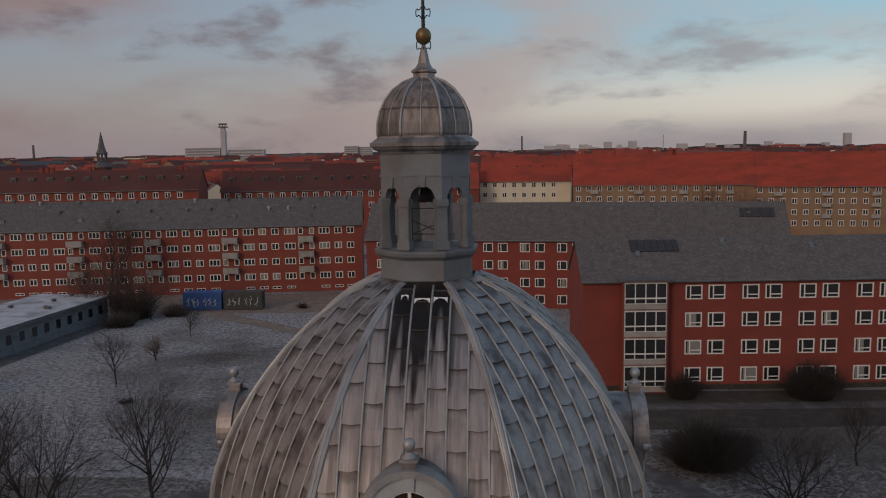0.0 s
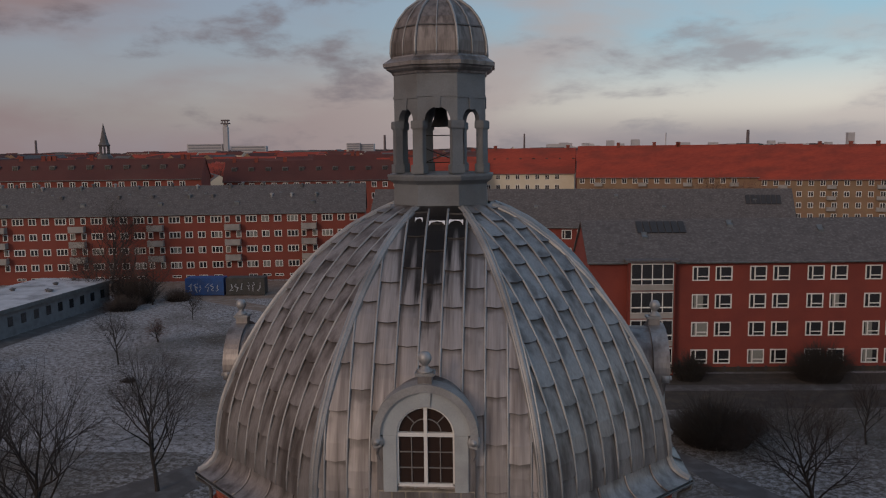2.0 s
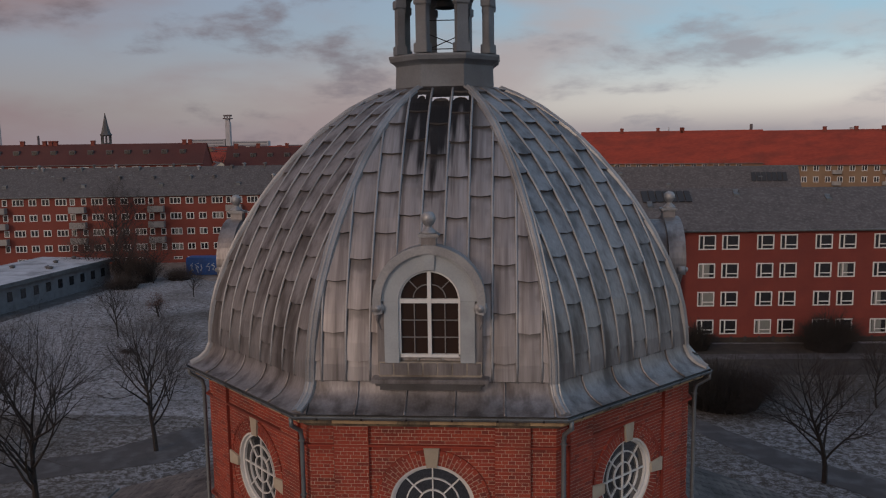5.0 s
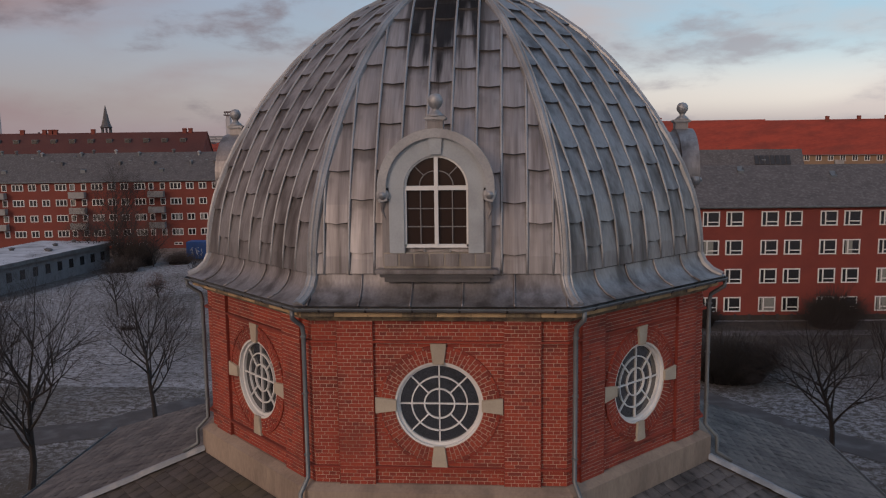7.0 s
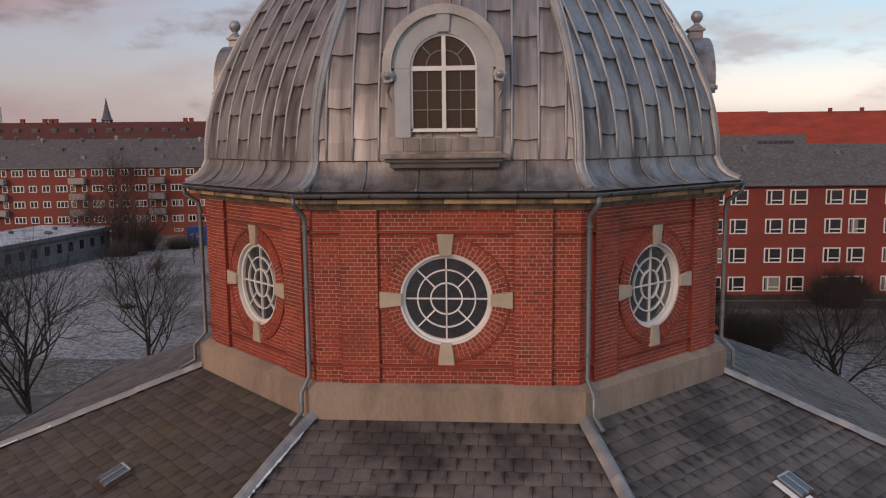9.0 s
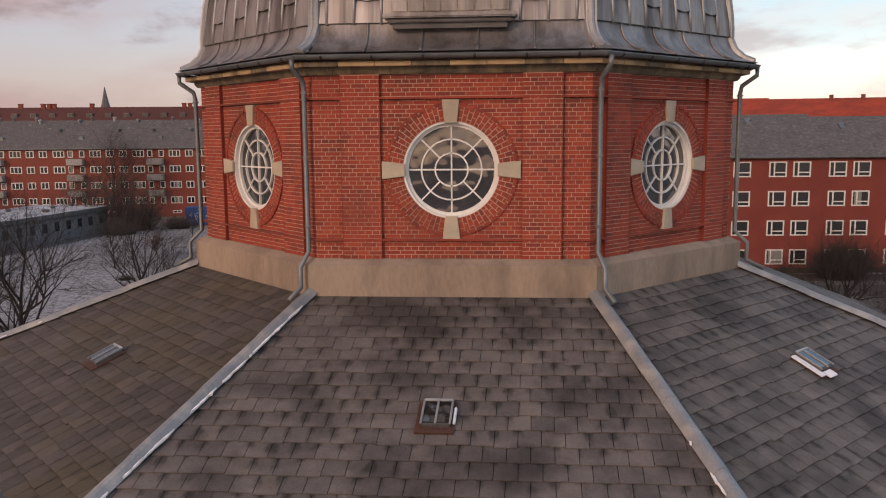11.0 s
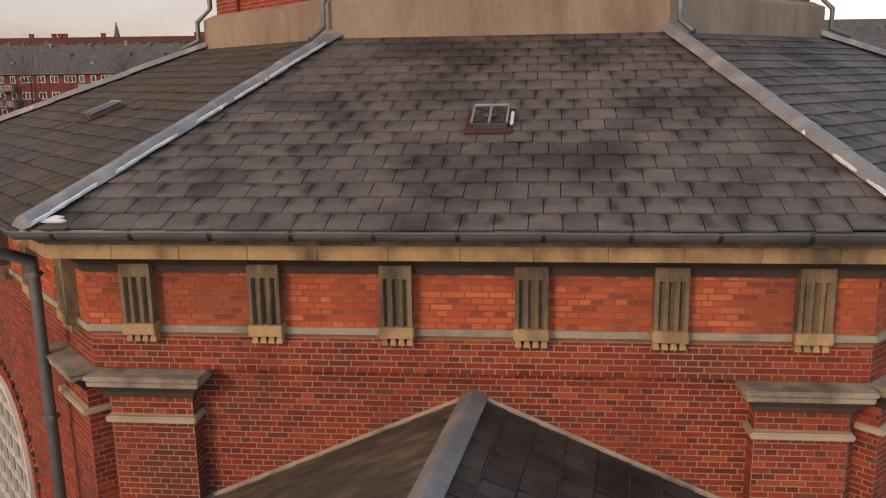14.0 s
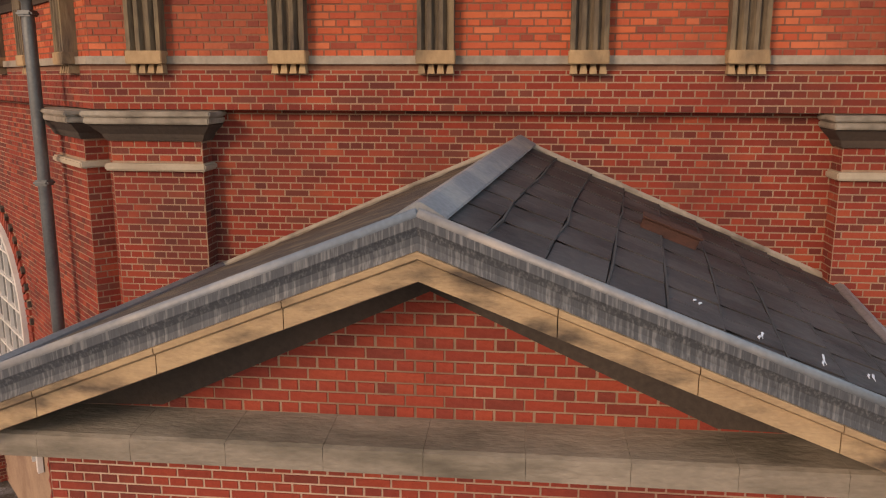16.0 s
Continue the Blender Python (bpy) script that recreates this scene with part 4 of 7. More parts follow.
def dome():
    bm = bmesh.new()
    sweep(bm, [[Vector((*p, z - 0.02)) for p in dring(d - 0.02)] for d, z in DOME], cap=False)
    shell = part("dome", bm, M_LEAD_DARK, church, "ribbed dome of weathered grey lead sheets")
    for k in (7, 0, 1, 6, 2, 3, 5, 4):
        place, width = dome_face(k)
        rnd = random.Random(k + 50)
        pitch = 0.47
        cols = 5
        us = [pitch * (i + 0.5) for i in range(-cols - 1, cols + 1)]
        far = k in (3, 4, 5)
        for i, u0 in enumerate(us):
            u1 = u0 + pitch
            s = FLARE
            s += (0.0 if i % 2 else 0.45) - 0.9 * rnd.random() * 0.1
            cuts = [FLARE]
            while s < DOME_LEN - 0.2:
                if s > FLARE + 0.15:
                    cuts.append(s)
                s += 0.98 + rnd.uniform(-0.04, 0.04)
            cuts.append(DOME_LEN)
            if far:
                cuts = [FLARE, DOME_LEN]
            for s0, s1 in zip(cuts, cuts[1:]):
                n = 3 if not far else 8
                rows = []
                for j in range(n + 1):
                    t = s0 + (s1 - s0) * j / n
                    w = width(t)
                    a, b = max(u0, -w), min(u1, w)
                    if b - a < 0.03:
                        break
                    lift = 0.044 * (1 - j / n) + 0.004
                    dip = 0.035 if j == 0 and s0 > FLARE + 0.1 else 0.0
                    mid = (a + b) / 2
                    rows.append([place(t, a, lift), place(max(t - dip, 0), mid, lift + 0.006), place(t, b, lift)])
                if len(rows) < 2:
                    continue
                vs = [p for r in rows for p in r]
                fs = []
                for j in range(len(rows) - 1):
                    for c in range(2):
                        q = 3 * j + c
                        fs.append((q, q + 1, q + 4, q + 3))
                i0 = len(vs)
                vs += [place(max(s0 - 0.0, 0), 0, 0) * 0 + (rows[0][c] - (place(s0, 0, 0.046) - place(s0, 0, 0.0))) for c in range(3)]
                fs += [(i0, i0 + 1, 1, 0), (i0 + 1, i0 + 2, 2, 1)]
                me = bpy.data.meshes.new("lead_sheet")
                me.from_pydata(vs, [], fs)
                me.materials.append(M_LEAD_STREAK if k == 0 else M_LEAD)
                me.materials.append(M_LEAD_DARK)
                # edge faces along the lower lap take the dark lead
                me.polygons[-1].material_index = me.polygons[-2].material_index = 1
                uv = me.uv_layers.new(name="sheet").data
                last = 3 * len(rows)
                for lp in me.loops:
                    v = lp.vertex_index
                    uv[lp.index].uv = ((v % 3) / 2, (v // 3) / (len(rows) - 1) if v < last else 0.0)
                ob = new("lead_sheet", me)
                ob.parent = shell
            # rolled seam between two columns
            if abs(u0) < width(FLARE) - 0.05:
                pts, s = [], FLARE - 0.02
                while s < DOME_LEN and abs(u0) < width(s) - 0.02:
                    pts.append(place(s, u0, 0.034))
                    s += 0.3
                if len(pts) > 1:
                    bm = bmesh.new()
                    tube(bm, pts, 0.029, 6)
                    part("rolled_seam", bm, M_LEAD_LIGHT, shell, smooth=True)
        # flared foot of the dome
        rows, w0 = [], None
        for j in range(8):
            s = FLARE * j / 7
            w = width(s)
            rows.append([place(s, -w, 0.012), place(s, w, 0.012)])
        bm = bmesh.new()
        vv = [[bm.verts.new(p) for p in r] for r in rows]
        for a, b in zip(vv, vv[1:]):
            bm.faces.new((a[0], a[1], b[1], b[0]))
        part("flared_foot", bm, M_LEAD, shell, smooth=True)
        if not far:
            for i in range(-2, 4):
                u = (i - 0.5) * 0.94
                if abs(u) < width(0) - 0.1:
                    bm = bmesh.new()
                    tube(bm, [place(FLARE * j / 7, u, 0.025) for j in range(8)], 0.022, 6)
                    part("rolled_seam", bm, M_LEAD, shell, smooth=True)
            bm = bmesh.new()
            w = width(FLARE)
            tube(bm, [place(FLARE, -w, 0.012), place(FLARE, w, 0.012)], 0.02, 6)
            part("drip_edge", bm, M_LEAD_DARK, shell)
    place, width = dome_face(0)
    # thin crescents of snow over the heads of the top sheets
    for u, s, w in ((-0.44, 7.62, 0.09), (0.0, 7.48, 0.19), (0.45, 7.52, 0.17)):
        rnd = random.Random(int(s * 100))
        outer, inner = [], []
        for i in range(9):
            f = -1 + i / 4
            rise = 0.22 * math.sqrt(max(1 - f * f * 0.96, 0))
            outer.append(place(s + 0.235 + rnd.uniform(-0.012, 0.012), u + w * f, 0.05))
            inner.append(place(s + rise - rnd.uniform(0.0, 0.03), u + w * f, 0.048))
        bm = bmesh.new()
        for k2 in range(8):
            vs = [bm.verts.new(p) for p in (inner[k2], inner[k2 + 1], outer[k2 + 1], outer[k2])]
            up = [bm.verts.new(v.co + Vector((0, -0.004, 0.010))) for v in vs]
            bm.faces.new(up)
            for a, b in ((0, 1), (1, 2), (2, 3), (3, 0)):
                bm.faces.new((vs[a], vs[b], up[b], up[a]))
        part("snow_patch", bm, M_SNOW, shell)
    # hips
    for k in range(8):
        pts = []
        s = 0.1
        while s < DOME_LEN:
            d, z, _ = dome_at(s)
            p = dring(d + 0.03)[k]
            pts.append(Vector((*p, z + 0.02)))
            s += 0.22
        o = Vector((*dring(1.0)[k], 0)).normalized()
        side = Vector((-o.y, o.x, 0))
        bm = bmesh.new()
        rings = []
        for i, p in enumerate(pts):
            t = (pts[min(i + 1, len(pts) - 1)] - pts[max(i - 1, 0)]).normalized()
            nn = side.cross(t).normalized()
            if nn.dot(o) < 0:
                nn = -nn
            rings.append([p + side * u + nn * h for u, h in ((-0.115, -0.06), (-0.105, 0.008), (-0.085, 0.022), (-0.062, 0.006), (-0.034, 0.022), (-0.018, 0.046), (0.018, 0.046),
                                                             (0.034, 0.022), (0.062, 0.006), (0.085, 0.022), (0.105, 0.008), (0.115, -0.06))])
        sweep(bm, rings)
        part("hip_roll", bm, M_LEAD_LIGHT, shell)


def dormer(m, hood=M_LEAD_LIGHT):
    """Round-headed dormer window on a dome face; x along the face, y inwards from the window's plane."""
    d = part("dormer", bmesh.new(), M_LEAD_LIGHT, church, "round-headed dormer with white window and ball finial")
    zs, r = 17.05, 0.60          # springing and radius of the glass
    deep = 2.0

    def arch(r0, z0, base):
        return [(-r0, base), (r0, base)] + arc(0, z0, r0, 0, 180, 24)

    bm = bmesh.new()
    prism(bm, arch(0.98, zs, 15.55), 0.16, deep, m)
    part("dormer_cheek", bm, M_LEAD, d)
    bm = bmesh.new()
    prism(bm, arch(r, zs, 15.98), 0.10, 0.115, m)
    part("pane", bm, M_PANE_WARM, d)
    bm = bmesh.new()
    annulus(bm, 0, zs, r - 0.02, 0.90, -0.02, 0.17, 28, m, 0, 180)
    part("arch_facing", bm, M_GREYPAINT, d, "pale grey arch facing")
    bm = bmesh.new()
    annulus(bm, 0, zs, 0.90, 1.06, -0.10, 0.30, 28, m, -14, 194)
    part("hood_mould", bm, hood, d, smooth=False)
    for s in (-1, 1):
        a, b = sorted((s * 0.58, s * 0.86))
        part("jamb", box_bm(a, b, -0.02, 0.17, 15.86, zs, m, bevel=0.008), M_GREYPAINT, d)
        a, b = sorted((s * 0.86, s * 1.0))
        part("pilaster", box_bm(a, b, 0.04, 0.3, 15.62, zs - 0.25, m, bevel=0.01), M_LEAD, d)
        bm = bmesh.new()
        rot = m @ Matrix.Translation((s * 0.965, 0, zs - 0.13)) @ Matrix.Rotation(radians(90), 4, "X")
        lathe(bm, [(0.0, 0.16), (0.05, 0.155), (0.055, 0.11), (0.075, 0.10), (0.085, 0.085), (0.125, 0.08), (0.13, -0.1)], 18, rot)
        part("scroll", bm, M_LEAD_LIGHT, d, smooth=True)
        bm = bmesh.new()
        tube(bm, [m @ Vector((s * 0.97, 0.0, zs - 0.24)), m @ Vector((s * 0.99, 0.03, zs - 0.40)), m @ Vector((s * 0.93, 0.03, zs - 0.56))], [0.05, 0.03, 0.012], 6)
        part("leaf_drop", bm, M_LEAD, d)
    bm = bmesh.new()
    prism(bm, [(-0.10, zs + 0.60), (0.10, zs + 0.60), (0.125, zs + 0.92), (-0.125, zs + 0.92)], -0.07, 0.16, m)
    part("key_block", bm, M_GREYPAINT, d)
    # sash
    w = part("window_frame", bmesh.new(), M_WHITE, d)
    bm = bmesh.new()
    annulus(bm, 0, zs, r - 0.055, r, 0.03, 0.12, 24, m, 0, 180)
    part("sash_head", bm, M_WHITE, w)
    for x0, x1, z0, z1, y in ((-0.035, 0.035, 15.98, zs + r - 0.03, 0.02), (-r, r, zs - 0.045, zs + 0.035, 0.025), (-r, -r + 0.055, 15.98, zs, 0.03),
                              (r - 0.055, r, 15.98, zs, 0.03), (-r, r, 15.96, 16.02, 0.03)):
        part("frame_bar", box_bm(x0, x1, y, 0.12, z0, z1, m), M_WHITE, w)
    for s in (-1, 1):
        a, b = sorted((s * 0.035, s * 0.545))
        part("glazing_bar", box_bm((a + b) / 2 - 0.009, (a + b) / 2 + 0.009, 0.065, 0.11, 16.02, zs - 0.04, m), M_BAR, w)
        for zz in (16.34, 16.67):
            part("glazing_bar", box_bm(a, b, 0.067, 0.108, zz - 0.009, zz + 0.009, m), M_BAR, w)
        rot = m @ Matrix.Translation((s * 0.035, 0, zs + 0.03)) @ Matrix.Rotation(radians(-45 if s > 0 else -135), 4, "Y")
        part("glazing_bar", box_bm(0.27, 0.52, 0.067, 0.108, -0.009, 0.009, rot), M_BAR, w)
        bm = bmesh.new()
        a0, a1 = (0, 90) if s > 0 else (90, 180)
        annulus(bm, s * 0.035, zs + 0.03, 0.262, 0.28, 0.067, 0.108, 10, m, a0, a1)
        part("fan_bar", bm, M_BAR, w)
    # apron, sill and brackets
    part("apron", box_bm(-0.98, 0.98, 0.02, 0.6, 15.52, 15.87, m), M_STONE_GREY, d)
    for i in range(7):
        x = -0.84 + i * 0.28
        part("apron_panel", box_bm(x - 0.125, x + 0.125, 0.0, 0.05, 15.62, 15.85, m, bevel=0.01), M_LEAD, d)
    part("sill", box_bm(-1.12, 1.12, -0.20, 0.5, 15.50, 15.58, m, bevel=0.02), M_LEAD, d)
    part("sill_mould", box_bm(-1.04, 1.04, -0.12, 0.5, 15.43, 15.50, m, bevel=0.015), M_LEAD_DARK, d)
    part("sill_foot", box_bm(-0.96, 0.96, -0.05, 0.5, 15.34, 15.43, m), M_LEAD_DARK, d)
    # ball finial on a stepped foot
    fin = m @ Matrix.Translation((0, 0.12, 0))
    part("finial_block", box_bm(-0.14, 0.14, -0.12, 0.18, zs + 1.02, zs + 1.20, fin), M_LEAD, d)
    part("finial_cap", box_bm(-0.2, 0.2, -0.17, 0.23, zs + 1.20, zs + 1.27, fin, bevel=0.02), M_LEAD_LIGHT, d)
    bm = bmesh.new()
    lathe(bm, [(0.17, zs + 1.27), (0.14, zs + 1.31), (0.07, zs + 1.37), (0.058, zs + 1.40), (0.08, zs + 1.425), (0.122, zs + 1.48), (0.138, zs + 1.545), (0.122, zs + 1.61),
               (0.08, zs + 1.665), (0.01, zs + 1.68)], 20, fin)
    part("ball", bm, M_LEAD_LIGHT, d, smooth=True)


def lantern():
    z0 = 21.12
    lan = part("lantern", bmesh.new(), M_LANTERN, church, "open grey lantern with a bell and small lead dome")
    lan.matrix_world = Matrix.Translation((-0.03, 0, 21.1 - 21.1 * 1.12)) @ Matrix.Diagonal((1.03, 1.03, 1.12, 1))
    bm = bmesh.new()
    along_ring(bm, [(0.9, z0 - 0.1), (1.34, z0 - 0.1), (1.34, z0 + 0.05), (1.22, z0 + 0.12), (1.20, z0 + 0.62), (1.24, z0 + 0.66), (1.34, z0 + 0.72), (1.37, z0 + 0.80),
                    (1.37, z0 + 0.84), (0.9, z0 + 0.88)], dring)
    part("pedestal", bm, M_LANTERN, lan)
    bm = bmesh.new()
    along_ring(bm, [(1.0, z0 - 0.16), (1.45, z0 - 0.16), (1.43, z0 - 0.06), (1.36, z0 + 0.03), (1.30, z0 + 0.07), (1.0, z0 + 0.07)], dring)
    part("foot_flashing", bm, M_STAINED, lan, "rust-stained lead flashing")
    bm = bmesh.new()
    sweep(bm, [[Vector((*p, z)) for p in dring(1.0)] for z in (z0 + 0.80, z0 + 0.87)])
    part("lantern_floor", bm, M_LEAD_DARK, lan)
    zb, zsp, zt = z0 + 0.87, z0 + 2.02, z0 + 3.05
    for k, (m, half) in enumerate(ring_faces(dring(1.17))):
        r = half - 0.17
        bm = bmesh.new()
        prism(bm, [(-half, zsp), (-r, zsp)] + arc(0, zsp, r, 180, 0, 12)[1:] + [(half, zsp), (half, zt), (-half, zt)], 0.0, 0.15, m)
        part("arch_panel", bm, M_LANTERN, lan)
        bm = bmesh.new()
        prism(bm, [(-0.06, zsp + r - 0.03), (0.06, zsp + r - 0.03), (0.09, zsp + r + 0.22), (-0.09, zsp + r + 0.22)], -0.03, 0.05, m)
        part("key_block", bm, M_LANTERN, lan)
        part("string", box_bm(-half - 0.01, half + 0.01, -0.02, 0.02, zsp + r + 0.22, zsp + r + 0.26, m), M_LANTERN, lan)
    for k in range(8):
        o = Vector((*dring(1.17)[k], 0))
        m = Matrix.Translation(o * 0.94) @ Matrix.Rotation(math.atan2(o.y, o.x) + math.pi / 2, 4, "Z")
        p = part("pier", box_bm(-0.14, 0.14, -0.08, 0.10, zb, zsp, m, bevel=0.012), M_LANTERN, lan)
        part("pier_foot", box_bm(-0.175, 0.175, -0.12, 0.13, zb, zb + 0.20, m, bevel=0.012), M_LANTERN, p)
        part("pier_capital", box_bm(-0.17, 0.17, -0.115, 0.13, zsp - 0.17, zsp + 0.01, m, bevel=0.015), M_LANTERN, p)
    bm = bmesh.new()
    along_ring(bm, [(0.8, zt), (1.20, zt), (1.22, zt + 0.05), (1.27, zt + 0.07), (1.34, zt + 0.11), (1.36, zt + 0.15), (1.42, zt + 0.17), (1.43, zt + 0.25), (1.40, zt + 0.26), (1.24, zt + 0.36), (1.22, zt + 0.40), (0.8, zt + 0.40)], dring)
    part("cornice", bm, M_LEAD, lan)
    # small ribbed dome
    zd = zt + 0.38
    prof = [(1.20, 0.0), (1.22, 0.09), (1.21, 0.32), (1.14, 0.59), (1.01, 0.84), (0.81, 1.07), (0.55, 1.25), (0.30, 1.34), (0.2, 1.36)]
    bm = bmesh.new()
    sweep(bm, [[Vector((*p, zd + h)) for p in dring(d)] for d, h in prof])
    cap = part("cupola", bm, M_CUPOLA, lan)
    for k in range(8):
        bm = bmesh.new()
        tube(bm, [Vector((*dring(d + 0.01)[k], zd + h + 0.01)) for d, h in prof], 0.032, 6)
        part("rib", bm, M_LEAD_LIGHT, cap, smooth=True)
        bm = bmesh.new()
        mids = []
        for d, h in prof:
            a, b = dring(d + 0.01)[k], dring(d + 0.01)[(k + 1) % 8]
            mids.append(Vector(((a[0] + b[0]) / 2, (a[1] + b[1]) / 2, zd + h + 0.005)))
        tube(bm, mids, 0.018, 6)
        part("rib", bm, M_LEAD_LIGHT, cap, smooth=True)
    bm = bmesh.new()
    sweep(bm, [[Vector((*p, zd + 0.64 + e)) for p in dring(1.13 + 0.012 - e * 0.4)] for e in (0.0, 0.03)])
    part("sheet_lap", bm, M_LEAD_DARK, cap)
    zf = zd + 1.34
    bm = bmesh.new()
    sweep(bm, [[Vector((*p, zf + h)) for p in dring(d)] for d, h in ((0.29, 0), (0.28, 0.12), (0.33, 0.15), (0.33, 0.19), (0.22, 0.26), (0.155, 0.36), (0.125, 0.5), (0.085, 0.66),
                                                                      (0.045, 0.78))])
    fin = part("finial", bm, M_LEAD, lan)
    bm = bmesh.new()
    lathe(bm, [(0.03, zf + 0.74)] + [(0.20 * math.sin(radians(a)), zf + 0.98 - 0.20 * math.cos(radians(a))) for a in range(15, 180, 15)] + [(0.02, zf + 1.20)], 20)
    part("gilt_ball", bm, M_GILT, fin, "tarnished gilt ball", True)
    bm = bmesh.new()
    tube(bm, [(0, 0, zf + 1.15), (0, 0, zf + 2.5)], [0.05, 0.03], 8)
    part("rod", bm, M_IRON, fin)
    for h in (0.62, 1.36):
        for a in (0, 90, 180, 270):
            bm = bmesh.new()
            ca, sa = math.cos(radians(a)), math.sin(radians(a))
            pts = []
            for i in range(11):
                t = i / 10
                rr = 0.03 + 0.15 * math.sin(math.pi * t)
                pts.append((ca * rr, sa * rr, zf + h + 0.30 * t + 0.05 * math.sin(4 * math.pi * t)))
            tube(bm, pts, 0.014, 5)
            part("iron_scroll", bm, M_IRON, fin)
    # bell and its frame
    bm = bmesh.new()
    lathe(bm, [(0.02, z0 + 2.42), (0.10, z0 + 2.40), (0.15, z0 + 2.28), (0.18, z0 + 2.08), (0.25, z0 + 1.93), (0.24, z0 + 1.91), (0.15, z0 + 2.0), (0.02, z0 + 2.2)], 20)
    part("bell", bm, M_IRON, lan, "dark bronze bell", True)
    part("bell_beam", box_bm(-0.95, 0.95, -0.05, 0.05, z0 + 2.42, z0 + 2.54), M_IRON, lan)
    for a in (0, 1, 2, 3):
        ang = radians(45 + 90 * a)
        bm = bmesh.new()
        c, s = 0.62 * math.cos(ang), 0.62 * math.sin(ang)
        tube(bm, [(c, s, zb), (c, s, z0 + 2.5)], 0.022, 6)
        part("frame_post", bm, M_IRON, lan)
    for a, b in (((-0.44, 0.44, zb + 0.22), (0.44, 0.44, zb + 0.55)), ((-0.44, 0.46, zb + 0.55), (0.44, 0.46, zb + 0.22)), ((-0.44, 0.44, zb + 0.85), (0.44, 0.44, zb + 0.85)),
                 ((-0.44, 0.44, zb + 0.22), (0.44, 0.44, zb + 0.22))):
        bm = bmesh.new()
        tube(bm, [a, b], 0.012, 5)
        part("tie_rod", bm, M_IRON, lan)


PX, PY, PH = -0.63, -13.15, 2.6       # porch: middle, front wall, half width


def porch():
    z_corn = 5.37
    ridge_w, ridge_f, rise_w, rise_f = 6.865, 6.745, 0.434, 0.39
    walls = part("porch_wall", box_bm(PX - PH, PX + PH, PY + 0.01, -10.1, 0.0, 5.0), M_MORTAR, church, "red brick porch under a gable")
    front = Matrix.Translation((PX, PY, 0))
    brick_mesh("brickwork", brick_boxes(-PH, PH, 0.0, 5.16, lambda u, z, w: True, seed=71), front, 0.004, 0.008, M_BRICK, walls, seed=8)
    for s in (-1, 1):
        side = (Vector((PX - PH, -10.1, 0)), Vector((PX - PH, PY, 0))) if s < 0 else (Vector((PX + PH, PY, 0)), Vector((PX + PH, -10.1, 0)))
        ms, hs = side_frame(*side)
        brick_mesh("brickwork", brick_boxes(-hs, hs, 0.0, 4.98, lambda u, z, w: True, seed=75 + s), ms, -0.006, 0.008, M_BRICK_DEEP, walls, seed=9)
    part("porch_front", box_bm(PX - PH, PX + PH, PY + 0.012, PY + 0.4, 5.0, z_corn), M_MORTAR, church)
    # gable field
    top = 6.26
    bm = bmesh.new()
    prism(bm, [(-2.6, z_corn - 0.02), (2.6, z_corn - 0.02), (0, 6.5)], 0.01, 0.30, front)
    gable = part("gable", bm, M_MORTAR_GREY, church, "brick gable field")
    inside = lambda u, z, w: z < top - 0.40 * abs(u) - 0.02
    boxes = brick_boxes(-PH, PH, z_corn - 0.005, top, inside, seed=72, course=0.077, length=0.25, gap=0.0105)
    mesh_of = {}
    rnd = random.Random(9)
    boxes.sort(key=lambda b: abs((b[0] + b[1]) / 2))
    for a, b, c, d in boxes[:300]:
        w, h = round(b - a, 2), round(d - c, 3)
        if (w, h) not in mesh_of:
            me = bpy.data.meshes.new("brick")
            e = 0.002
            me.from_pydata([(-w / 2, 0.012, -h / 2), (w / 2, 0.012, -h / 2), (w / 2, 0.012, h / 2), (-w / 2, 0.012, h / 2), (-w / 2 + e, 0.004, -h / 2 + e), (w / 2 - e, 0.004, -h / 2 + e),
                            (w / 2 - e, 0.004, h / 2 - e), (-w / 2 + e, 0.004, h / 2 - e)], [],
                           [(4, 5, 6, 7), (0, 1, 5, 4), (1, 2, 6, 5), (2, 3, 7, 6), (3, 0, 4, 7)])
            me.materials.append(M_BRICK)
            mesh_of[(w, h)] = me
        ob = new("brick", mesh_of[(w, h)])
        ob.matrix_world = front @ Matrix.Translation(((a + b) / 2, rnd.uniform(-0.003, 0.002), (c + d) / 2))
        ob.parent = gable
    if len(boxes) > 300:
        brick_mesh("brickwork", boxes[300:], front, 0.004, 0.008, M_BRICK, gable)
    # level cornice in stones with a sloping top
    n = 10
    for i in range(n):
        a, b = -3.0 + 6.0 * i / n, -3.0 + 6.0 * (i + 1) / n
        bm = bmesh.new()
        prof = [(0.06, z_corn), (-0.37, z_corn - 0.03), (-0.40, z_corn - 0.045), (-0.40, z_corn - 0.19), (-0.30, z_corn - 0.205), (0.06, z_corn - 0.235)]
        sweep(bm, [[front @ Vector((x, y, z)) for y, z in prof] for x in (a + 0.0012, b - 0.0012)])
        part("cornice_stone", bm, M_STONE_WORN, church)
    part("cornice_bed", box_bm(-PH - 0.05, PH + 0.05, -0.17, 0.1, z_corn - 0.31, z_corn - 0.237, front), M_STONE_BLACK, church)
    # roof planes
    e = 2.95
    for s in (-1, 1):
        rf, rw = Vector((PX, PY - 0.55, ridge_f)), Vector((-0.13, -10.20, ridge_w))
        ef, ew = rf + Vector((s * e, 0, -rise_f * e)), rw + Vector((s * e, 0, -rise_w * e))
        across, down = (rw - rf), (ef - rf)
        at = lambda f, g: rf.lerp(rw, f) + (ef - rf).lerp(ew - rw, f) * g
        nrm = across.cross(down).normalized()
        if nrm.z < 0:
            nrm = -nrm
